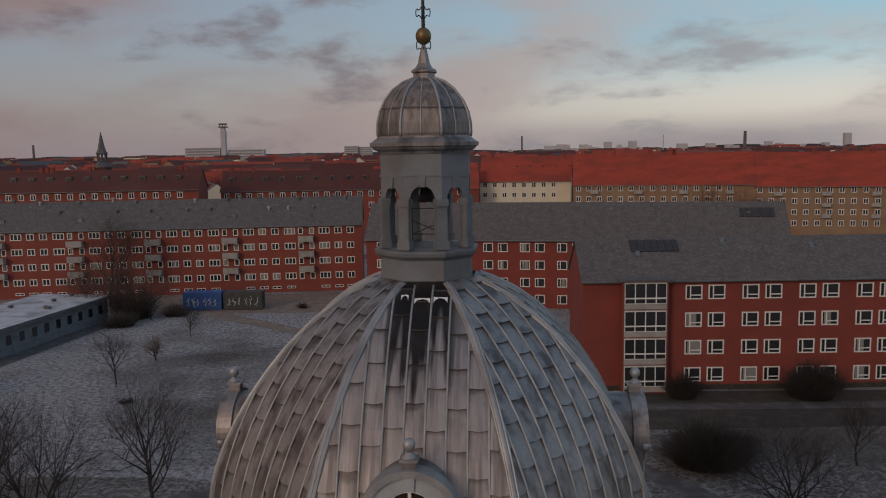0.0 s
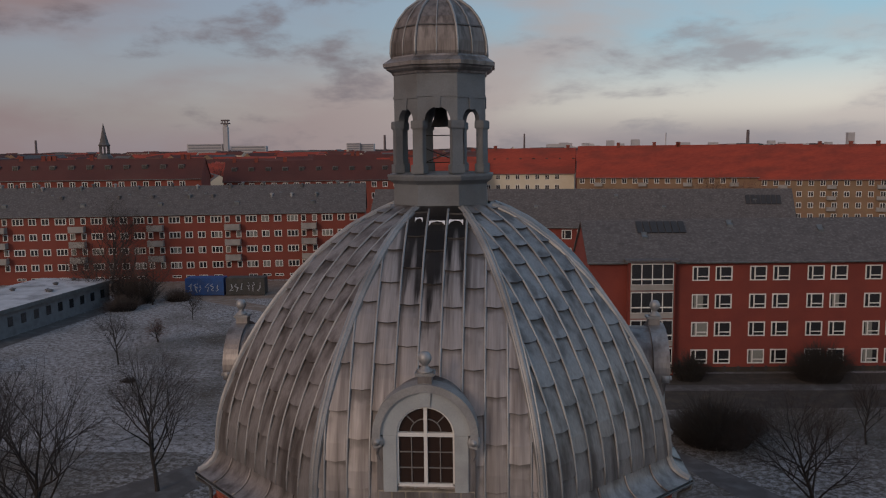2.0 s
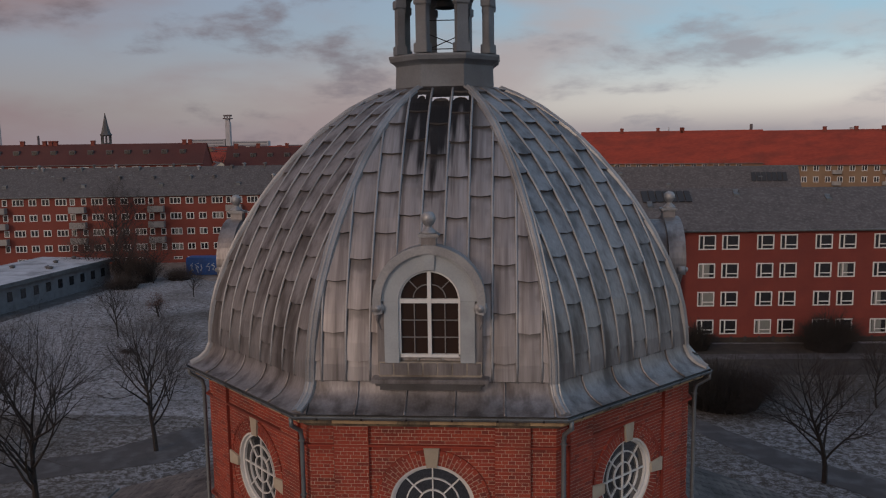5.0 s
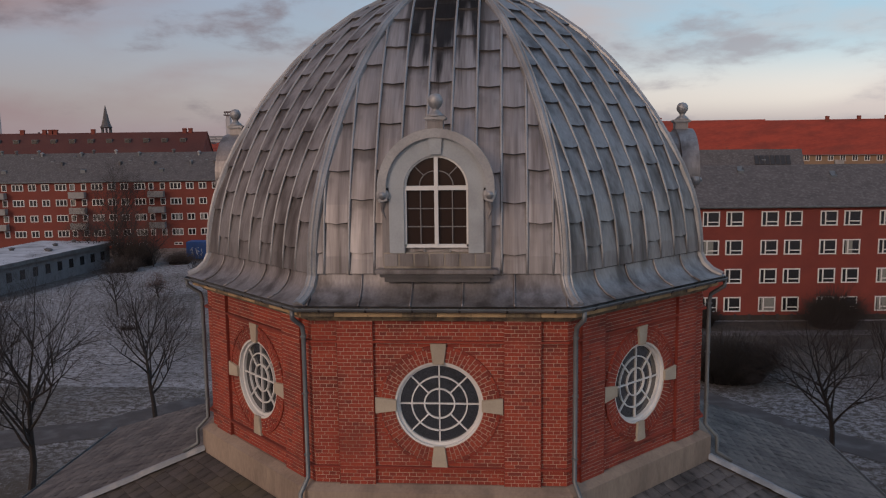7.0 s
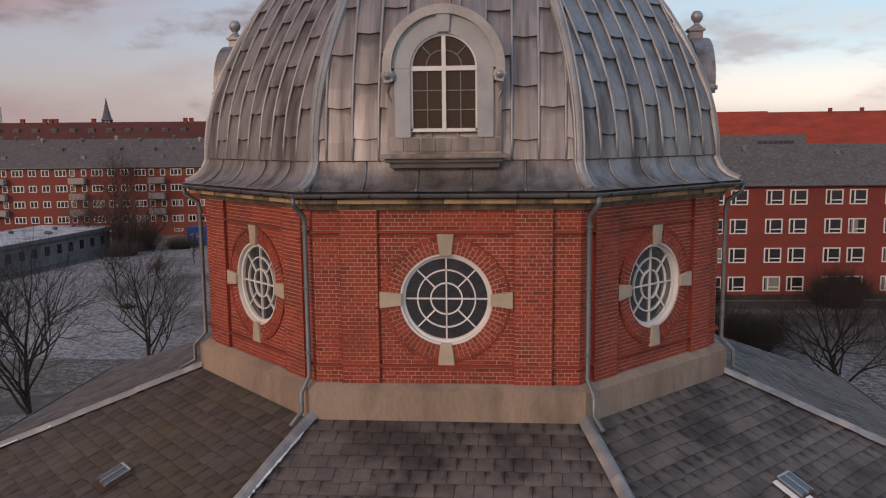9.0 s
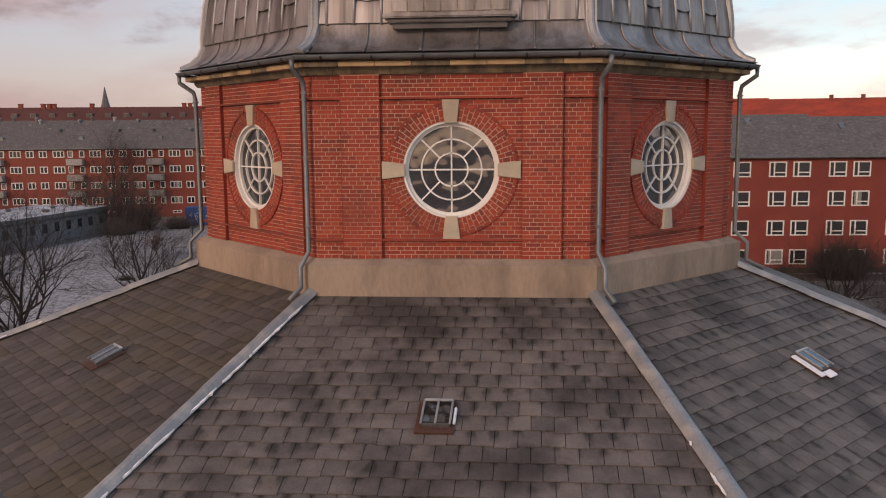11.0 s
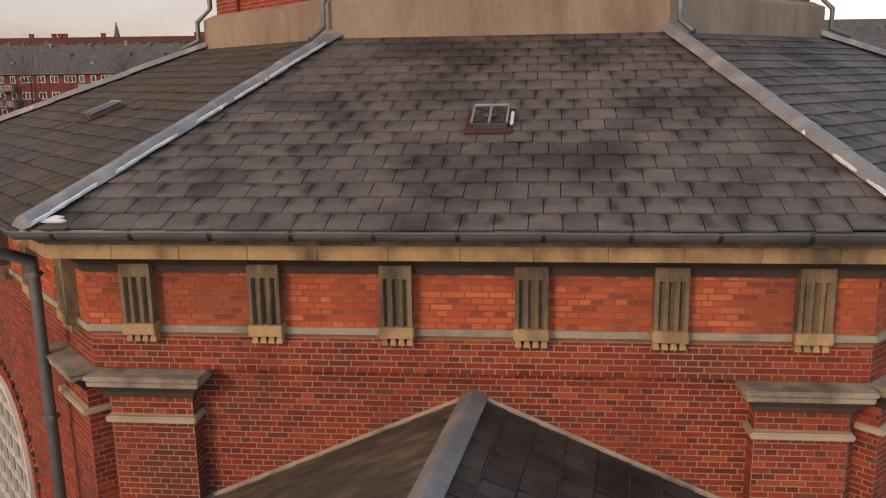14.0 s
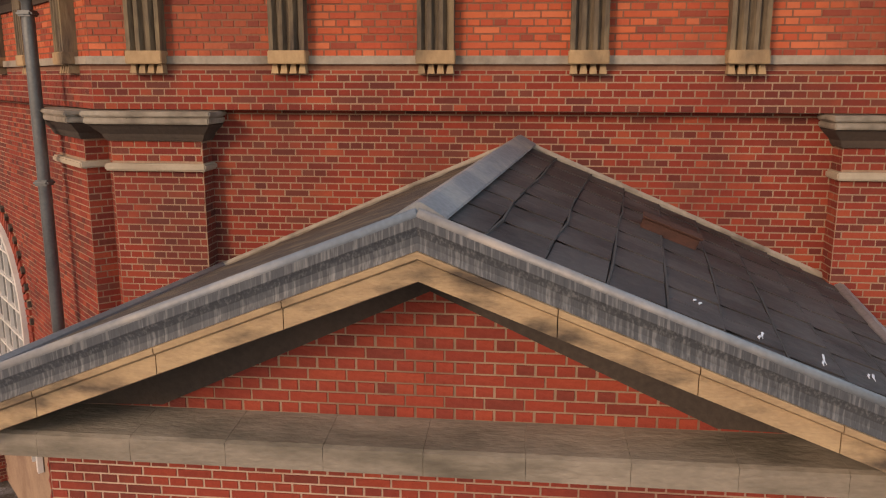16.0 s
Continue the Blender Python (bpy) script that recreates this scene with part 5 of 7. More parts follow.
        bm = bmesh.new()
        sweep(bm, [[rf, rw, rw - nrm * 0.12, rf - nrm * 0.12], [ef, ew, ew - nrm * 0.12, ef - nrm * 0.12]])
        roof = part("porch_roof", bm, M_UNDER, church, "porch roof of dark felt and slate sheets")
        rnd = random.Random(11 + s)
        nu, nv = (14, 9) if s > 0 else (1, 9)
        for j in range(nv):
            off = 0.0 if nu == 1 else rnd.uniform(0.1, 0.9)
            for i in range(nu + (nu > 1)):
                f0, f1 = max((i - off) / nu, 0), min((i + 1 - off) / nu, 1)
                if f1 - f0 < 0.02:
                    continue
                g0, g1 = j / nv + 0.0015, (j + 1) / nv - 0.0015
                q = [at(f, g) for f, g in ((f0 + 0.0025, g1), (f1 - 0.0025, g1), (f1 - 0.0025, g0), (f0 + 0.0025, g0))]
                lift = [0.024, 0.024, 0.012, 0.012]
                ridge_up = 0.005 if i % 2 else 0.0
                vs = [p + nrm * (h + ridge_up + rnd.uniform(0, 0.004)) for p, h in zip(q, lift)]
                me = bpy.data.meshes.new("roof_sheet")
                me.from_pydata(vs + [q[0] + nrm * 0.005, q[1] + nrm * 0.005], [], [(0, 1, 2, 3), (4, 5, 1, 0), (1, 5, 2), (0, 3, 4)] if s > 0 else [(3, 2, 1, 0), (0, 1, 5, 4), (1, 2, 5), (0, 4, 3)])
                me.materials.append(M_SLATE_DARK if s > 0 else M_FELT)
                ob = new("roof_sheet", me)
                ob.parent = roof
        for j in range(1, nv if s > 0 else 1):
            bm = bmesh.new()
            wob = [rnd.uniform(-0.006, 0.006) for _ in range(7)]
            tube(bm, [at(i / 6, j / nv + wob[i]) + nrm * 0.02 for i in range(7)], 0.011, 5)
            part("lap_seam", bm, M_UNDER, roof)
        # raking verge: lead fascia and stone cornice under it
        k = down.normalized()
        up = Vector((0, 0, 1))
        bm = bmesh.new()
        fasc = [(-0.05, 0.04), (-0.075, 0.02), (-0.072, -0.03), (-0.055, -0.055), (-0.040, -0.085), (-0.036, -0.125), (-0.042, -0.165), (0.08, -0.165), (0.10, 0.04)]
        sweep(bm, [[p + Vector((0, y, z)) for y, z in fasc] for p in (rf, rf + down * 1.02)])
        part("verge_fascia", bm, M_FASCIA, church, "lead-clad raking verge")
        bm = bmesh.new()
        tube(bm, [rf + Vector((0, -0.045, 0.035)), rf + down * 1.02 + Vector((0, -0.045, 0.035))], 0.034, 8)
        part("verge_roll", bm, M_HIP, church, smooth=True)
        for i in range(4):
            a, b = rf + down * (i / 4 * 1.02), rf + down * ((i + 0.992) / 4 * 1.02)
            bm = bmesh.new()
            st = [(-0.065, -0.167), (-0.06, -0.205), (-0.035, -0.22), (-0.035, -0.335), (0.02, -0.35), (0.04, -0.33), (0.54, -0.33), (0.54, -0.24), (0.1, -0.167)]
            sweep(bm, [[p + Vector((0, y, z)) for y, z in st] for p in (a, b)])
            part("raking_stone", bm, M_RAKE, church)
        # dark wedge painting soot and verge shade onto the brick, deeper towards the eaves
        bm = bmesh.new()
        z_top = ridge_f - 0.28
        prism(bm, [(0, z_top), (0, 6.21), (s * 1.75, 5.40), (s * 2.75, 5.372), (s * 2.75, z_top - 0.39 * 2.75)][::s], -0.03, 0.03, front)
        part("raking_bed", bm, M_STONE_BLACK, church)
        bm = bmesh.new()
        tube(bm, [rw + Vector((0, 0, 0.03)), ew + Vector((0, -0.02, 0.04))], 0.035, 6)
        part("abutment_fillet", bm, M_STONE_GREY, church)
        bm = bmesh.new()
        tube(bm, [ew + Vector((0, 0, 0.02)), ef + Vector((0, 0, 0.02))], 0.06, 8)
        part("eaves_gutter", bm, M_LEAD_LIGHT, church)
        if s > 0:
            d = across.normalized()
            m = Matrix.Identity(4)
            m.col[0][:3], m.col[1][:3], m.col[2][:3] = down.normalized(), d, nrm
            m.translation = at(0.61, 0.46)
            part("vent_lid", box_bm(-0.245, 0.245, -0.095, 0.095, 0.11, 0.122, m), M_RUST, church)
            part("roof_vent", box_bm(-0.23, 0.23, -0.08, 0.08, 0.0, 0.11, m, bevel=0.012), M_RUST, church, "rusty box vent on the porch roof")
            for i, (f, g) in enumerate(((0.14, 0.50), (0.10, 0.62), (0.11, 0.74), (0.12, 0.84), (0.06, 0.9))):
                p = at(f, g) + nrm * 0.03
                mm = m.copy()
                mm.translation = p
                rs = random.Random(i + 40)
                bm = bmesh.new()
                for q in range(2):
                    x0, y0, ln, wd = q * 0.022 + rs.uniform(-0.01, 0.01), rs.uniform(-0.1, 0.03), rs.uniform(0.03, 0.10), rs.uniform(0.003, 0.007)
                    ring = [mm @ Vector(v) for v in ((x0, y0 - ln, 0), (x0 + wd, y0 - ln * 0.3, 0), (x0 + wd * 0.6 + 0.02, y0 + ln * 0.9, 0), (x0 + 0.01, y0 + ln, 0), (x0 - wd, y0, 0))]
                    sweep(bm, [ring, [v + nrm * 0.004 for v in ring]])
                part("snow_patch", bm, M_SNOW, church)
    rf, rw = Vector((PX, PY - 0.55, ridge_f)), Vector((-0.13, -10.20, ridge_w))
    bm = bmesh.new()
    sec = [(-0.15, -0.035), (-0.145, -0.02), (-0.022, 0.055), (0.0, 0.062), (0.022, 0.055), (0.145, -0.02), (0.15, -0.035), (0.0, -0.06)]
    sweep(bm, [[p + Vector((x, 0, z + 0.03)) for x, z in sec] for p in (rf, rw)])
    part("ridge_sheet", bm, M_HIP, church, "pale lead ridge")


M_SLATE_DARK = mat("dark_roof_sheet", (0.058, 0.052, 0.050), (0.030, 0.027, 0.027), 0.6, scale=3.0, fine=14, spread=0.3, bump=0.35, pieces=[(0.066, 0.060, 0.059), (0.095, 0.085, 0.082), (0.050, 0.046, 0.047), (0.075, 0.066, 0.062), (0.040, 0.036, 0.036)],
                   piece_amount=0.4, stain=(0.018, 0.015, 0.015), stain_amount=0.9, stain_scale=1.7)
M_FELT = mat("mossy_felt", (0.088, 0.067, 0.051), (0.036, 0.030, 0.027), 0.9, scale=3.5, fine=26, spread=0.3, bump=0.6, stain=(0.19, 0.145, 0.09), stain_amount=0.6, stain_scale=2.6, stretch=(0.6, 2.0, 1.0))
lower_wall()
lower_roof()
drum()
dome()
for k in (0, 2, 6):
    m, _ = side_frame(dring(5.93)[k], dring(5.93)[(k + 1) % 8])
    # side hoods take darker lead; shade on the right-hand one is put into colour
    dormer(m, M_LEAD if k else M_LEAD_LIGHT)
lantern()
porch()
# large down pipes at the corners of the lower wall
for k in (0, 1):
    s = -1 if k == 0 else 1
    c = Vector((*lring(11.78)[k], 0))
    e = Vector((*lring(12.7)[k], 0))
    off = Vector((s * 0.82, 0.50, 0))
    bm = bmesh.new()
    tube(bm, [e + off + Vector((0, 0, 8.74)), e + off + Vector((0, 0, 8.55)), c + off + Vector((0, 0, 8.25)), c + off + Vector((0, 0, 8.0)), c + off + Vector((0, 0, 0.1))], 0.065, 12)
    pipe = part("down_pipe", bm, M_ZINC, church, "grey zinc rainwater pipe", True)
    for z in (8.1, 6.4, 4.4):
        part("pipe_collar", box_bm(-0.085, 0.085, -0.085, 0.085, -0.03, 0.03, Matrix.Translation(c + off + Vector((0, 0, z))), bevel=0.02), M_ZINC, pipe)


# ---- ground ----
def ground_mat(name="frosted_grass", frost_c=(0.33, 0.325, 0.34), lo=0.42, hi=0.56, bare=(0.47, 0.66), speck_c=(0.40, 0.40, 0.425)):
    m = bpy.data.materials.new(name)
    m.use_nodes = True
    n, l = m.node_tree.nodes, m.node_tree.links
    b = n["Principled BSDF"]
    co = n.new("ShaderNodeTexCoord")

    def tex(s, d, rough=0.6):
        t = n.new("ShaderNodeTexNoise")
        t.inputs["Scale"].default_value, t.inputs["Detail"].default_value, t.inputs["Roughness"].default_value = s, d, rough
        l.new(co.outputs["Object"], t.inputs[0])
        return t.outputs[0]

    def rng(v, lo, hi):
        q = n.new("ShaderNodeMapRange")
        l.new(v, q.inputs[0])
        q.inputs[1].default_value, q.inputs[2].default_value = lo, hi
        return q.outputs[0]

    def mix(f, a, c):
        q = n.new("ShaderNodeMix")
        q.data_type = "RGBA"
        for sock, v in ((q.inputs[0], f), (q.inputs[6], a), (q.inputs[7], c)):
            if isinstance(v, tuple):
                sock.default_value = (*v, 1)
            elif isinstance(v, float):
                sock.default_value = v
            else:
                l.new(v, sock)
        return q.outputs[2]

    grass = mix(rng(tex(0.35, 6), 0.35, 0.65), (0.040, 0.034, 0.026), (0.066, 0.054, 0.041))
    frost = mix(rng(tex(1.9, 10, 0.85), lo, hi), grass, frost_c)
    patch = mix(rng(tex(0.05, 5), *bare), frost, grass)
    speck = mix(rng(tex(3.5, 6, 0.8), 0.55, 0.68), patch, speck_c)
    l.new(speck, b.inputs["Base Color"])
    b.inputs["Roughness"].default_value = 0.9
    bp = n.new("ShaderNodeBump")
    bp.inputs["Strength"].default_value, bp.inputs["Distance"].default_value = 0.6, 0.1
    l.new(tex(4.0, 6), bp.inputs["Height"])
    l.new(bp.outputs[0], b.inputs["Normal"])
    return m


def sheet(name, pts, z, material, label, category):
    bm = bmesh.new()
    vs = [bm.verts.new((x, y, z)) for x, y in pts]
    bm.faces.new(vs)
    return tagged(link(name, bm, material), label, category, kind="structure")


M_GRASS = ground_mat()
M_LAWN = ground_mat("dull_lawn", (0.27, 0.265, 0.275), 0.47, 0.56, (0.40, 0.56), (0.30, 0.295, 0.31))
M_PATH = mat("park_path", (0.075, 0.068, 0.066), (0.05, 0.046, 0.046), 0.9, scale=0.6, bump=0.2, stain=(0.2, 0.2, 0.21), stain_amount=0.3)
M_YARD = mat("gravel_yard", (0.20, 0.15, 0.115), (0.14, 0.105, 0.085), 0.95, scale=0.5, bump=0.3, stain=(0.33, 0.31, 0.30), stain_amount=0.4)
M_SOIL = mat("bare_soil", (0.042, 0.034, 0.028), (0.026, 0.022, 0.019), 0.95, scale=0.5, bump=0.4, stain=(0.075, 0.06, 0.042), stain_amount=0.5)
sheet("ground", [(-4500, -600), (4500, -600), (4500, 4800), (-4500, 4800)], 0.0, M_GRASS, "winter grass with a thin cover of frost", "ground")
sheet("lawn", [(6.6, 18.8), (72.6, 15.5), (75.2, 51.2), (32.6, 49.6), (6.6, 48.0)], 0.008, M_LAWN, "dark winter lawn with thin frost", "lawn")
sheet("lawn", [(-89.0, -16.9), (-8.0, -16.9), (-8.0, 31.7), (-23.0, 36.6), (-89.0, 35.0)], 0.008, M_LAWN, "dark trodden grass under the trees", "lawn")
sheet("yard", [(-55.5, 98.2), (-21.4, 99.9), (-14.9, 117.7), (-75.1, 112.8)], 0.02, M_YARD, "trodden gravel yard before the housing block", "yard")
sheet("path", [(11.3, 53.2), (63.3, 55.7), (63.4, 57.7), (11.3, 55.1)], 0.02, M_PATH, "narrow path along the brick building", "path")
sheet("soil_bed", [(8.6, 47.6), (63.2, 51.2), (63.5, 61.3), (9.4, 58.9)], 0.012, M_SOIL, "bare soil bed under the windows", "flower bed")
sheet("path", [(8.5, 42.5), (14.3, 35.1), (16.2, 31.3), (17.6, 28.7), (21.8, 24.4), (34.0, 14.0), (36.0, 16.5), (23.3, 27.2), (19.8, 30.1), (17.9, 33.2), (15.5, 36.8), (10.0, 44.0)], 0.03, M_PATH, "asphalt path through the grass", "path")
sheet("path", [(-46.0, 16.5), (-24.0, 26.0), (-20.0, 27.7), (-18.7, 31.4), (-11.0, 37.0), (-12.5, 39.5), (-19.8, 34.5), (-21.5, 33.6), (-25.5, 29.0), (-48.0, 20.5)], 0.03, M_PATH, "asphalt path through the grass", "path")
sheet("path", [(-62.0, 48.0), (-59.0, 48.0), (-53.5, 96.6), (-56.5, 97.4)], 0.025, M_PATH, "asphalt path beside the low building", "path")
sheet("path", [(-47.4, 99.9), (-23.9, 83.6), (-10.6, 56.1), (-8.6, 56.1), (-21.8, 85.3), (-43.4, 101.5)], 0.025, M_YARD, "trodden track across the grass", "path")


# ---- housing ----
M_WALL_R = mat("housing_brick", (0.205, 0.042, 0.028), (0.155, 0.032, 0.024), 0.9, scale=0.5, spread=0.3, fine=16, bump=0.2, stain=(0.14, 0.035, 0.028), stain_amount=0.4, stain_scale=0.15)
M_WALL_L = mat("housing_brick_pale", (0.215, 0.053, 0.034), (0.17, 0.041, 0.028), 0.9, scale=0.4, fine=9, bump=0.2, stain=(0.18, 0.05, 0.04), stain_amount=0.4, stain_scale=0.15)
M_WALL_Y = mat("yellow_brick", (0.26, 0.175, 0.105), (0.20, 0.13, 0.08), 0.9, scale=0.3, fine=6, bump=0.2, stain=(0.2, 0.09, 0.06), stain_amount=0.4, stain_scale=0.1)
M_WALL_C = mat("cream_render", (0.62, 0.56, 0.44), (0.54, 0.48, 0.37), 0.9, scale=0.3, bump=0.1)
M_ROOF_G = mat("cement_tiles", (0.098, 0.090, 0.091), (0.062, 0.057, 0.058), 0.85, scale=1.2, fine=9, bump=0.3, spread=0.35, stain=(0.17, 0.165, 0.17), stain_amount=0.5, stain_scale=4.0, stretch=(0.8, 1, 1.2))
M_ROOF_R = mat("red_tiles", (0.31, 0.047, 0.025), (0.20, 0.032, 0.020), 0.85, scale=0.5, fine=3, spread=0.3, bump=0.2, stain=(0.15, 0.035, 0.024), stain_amount=0.55, stain_scale=0.25, stretch=(0.25, 1, 1))
M_ROOF_D = mat("old_red_tiles", (0.090, 0.024, 0.019), (0.058, 0.018, 0.016), 0.85, scale=0.15, fine=4, bump=0.2, stain=(0.10, 0.045, 0.036), stain_amount=0.45, stain_scale=0.06)
M_CONCRETE = mat("balcony_concrete", (0.33, 0.31, 0.29), (0.25, 0.24, 0.225), 0.9, scale=1.0, bump=0.15, stain=(0.17, 0.16, 0.15), stain_amount=0.5)
M_CURTAIN = mat("curtain", (0.24, 0.245, 0.22), (0.15, 0.155, 0.14), 0.9, scale=3, bump=0, stretch=(6, 1, 1))
M_PANEL = mat("dark_roof_panel", (0.030, 0.028, 0.028), (0.02, 0.019, 0.02), 0.6, scale=1, bump=0.1)
WINDOW_MESH = {}


def window_meshes(w, h, lights, bar_w, far, transom=False):
    key = (w, h, lights, bar_w, far, transom)
    if key not in WINDOW_MESH:
        bm = bmesh.new()
        box(bm, -w / 2, w / 2, -0.05, 0.10, -h / 2, -h / 2 + bar_w)
        box(bm, -w / 2, w / 2, -0.05, 0.10, h / 2 - bar_w, h / 2)
        edges = [0.0]
        for q in lights:
            edges.append(edges[-1] + q)
        for e in edges:
            x = -w / 2 + w * e / edges[-1]
            a, b = max(x - bar_w / 2, -w / 2), min(x + bar_w / 2, w / 2)
            if e == 0:
                b = a + bar_w
            if e == edges[-1]:
                a = b - bar_w
            box(bm, a, b, -0.045, 0.095, -h / 2 + bar_w, h / 2 - bar_w)
        if transom:
            box(bm, -w / 2 + w * lights[0] / sum(lights), w / 2 - bar_w, -0.04, 0.09, -h * 0.24, -h * 0.24 + bar_w * 0.9)
        me = bpy.data.meshes.new("frame")
        bm.to_mesh(me)
        bm.free()
        me.materials.append(M_WHITE)
        bm = bmesh.new()
        box(bm, -w / 2 + 0.02, w / 2 - 0.02, 0.02, 0.09, -h / 2 + 0.02, h / 2 - 0.02)
        me2 = bpy.data.meshes.new("window")
        bm.to_mesh(me2)
        bm.free()
        me2.materials.append(M_PANE_FAR)
        bm = bmesh.new()
        box(bm, -w / 2 + 0.06, w / 2 - 0.06, 0.005, 0.018, -h / 2 + 0.06, h / 2 - 0.06)
        me3 = bpy.data.meshes.new("curtain")
        bm.to_mesh(me3)
        bm.free()
        me3.materials.append(M_CURTAIN)
        WINDOW_MESH[key] = (me, me2, me3)
    return WINDOW_MESH[key]


def add_window(parent, m, x, z, w, h, lights=(1, 1), bar_w=0.09, far=False, curtain=0.0, rnd=None, transom=False):
    fr, pane, cur = window_meshes(w, h, tuple(lights), bar_w, far, transom)
    ob = new("window", pane)
    ob.parent = parent
    ob.matrix_world = m @ Matrix.Translation((x, -0.03, z))
    f = new("frame", fr)
    f.parent = ob
    f.matrix_world = m @ Matrix.Translation((x, -0.03, z))
    if rnd and rnd.random() < curtain:
        c = new("curtain", cur)
        c.parent = ob
        k = rnd.choice((0.85, 0.6, 0.45))
        c.matrix_world = m @ Matrix.Translation((x - (1 - k) * w * 0.25 * rnd.choice((-1, 1)), -0.03, z)) @ Matrix.Diagonal((k * 0.97, 1, 1, 1))
    return ob


def block(name, p, q, depth, eave, ridge, wall, roof, label, category, overhang=0.45, hip=0.0):
    """A gabled house block: front foot from p to q (left to right as seen), going back by depth. Returns it, the matrix of its front and its half length."""
    house = thing(name, label, category)
    m, half = side_frame(p, q)
    bm = bmesh.new()
    sec = [(0, 0), (depth, 0), (depth, eave), (depth / 2, ridge - 0.15), (0, eave)]
    sweep(bm, [[m @ Vector((x, y, z)) for y, z in sec] for x in (-half, half)])
    part("wall", bm, wall, house)
    o = overhang
    drop = (ridge - eave) / (depth / 2) * o
    bm = bmesh.new()
    for s in (0, 1):
        y0, y1 = (-o, depth / 2) if s == 0 else (depth + o, depth / 2)
        a = [(-half - 0.2, y0, eave - drop + 0.12), (half + 0.2, y0, eave - drop + 0.12), (half + 0.2 - hip, y1, ridge + 0.12), (-half - 0.2 + hip, y1, ridge + 0.12)]
        b = [(x, y, z - 0.2) for x, y, z in a]
        solid(bm, a + b, [(0, 1, 2, 3), (7, 6, 5, 4), (4, 5, 1, 0), (5, 6, 2, 1), (6, 7, 3, 2), (7, 4, 0, 3)], m)
    if hip:
        for s in (-1, 1):
            e = [(s * (half + 0.2), -o, eave - drop + 0.12), (s * (half + 0.2), depth + o, eave - drop + 0.12), (s * (half + 0.2 - hip), depth / 2, ridge + 0.12)]
            solid(bm, e, [(0, 1, 2)] if s > 0 else [(2, 1, 0)], m)
    part("roof", bm, roof, house)
    part("eaves_gutter", box_bm(-half - 0.2, half + 0.2, -o - 0.13, -o, eave - drop + 0.0, eave - drop + 0.13, m), M_ZINC, house)
    return house, m, half


def balcony(parent, m, x, z, w=2.6, deep=1.2):
    bm = bmesh.new()
    box(bm, x - w / 2, x + w / 2, -deep, 0, z - 0.1, z + 0.05, m)
    box(bm, x - w / 2, x + w / 2, -deep, -deep + 0.08, z + 0.05, z + 0.95, m)
    box(bm, x - w / 2, x - w / 2 + 0.08, -deep + 0.08, 0, z + 0.05, z + 0.95, m)
    box(bm, x + w / 2 - 0.08, x + w / 2, -deep + 0.08, 0, z + 0.05, z + 0.95, m)
    return part("balcony", bm, M_CONCRETE, parent)


def roof_box(parent, m, x, y, z, w=1.0, d=1.6, h=1.1):
    bm = bmesh.new()
    solid(bm, [(x - w / 2, y, z), (x + w / 2, y, z), (x + w / 2, y + d, z + 0.9), (x - w / 2, y + d, z + 0.9), (x - w / 2, y, z + h), (x + w / 2, y, z + h),
               (x + w / 2, y + d, z + h + 0.25), (x - w / 2, y + d, z + h + 0.25)], BOXF, m)
    return part("roof_vent", bm, M_ZINC, parent)


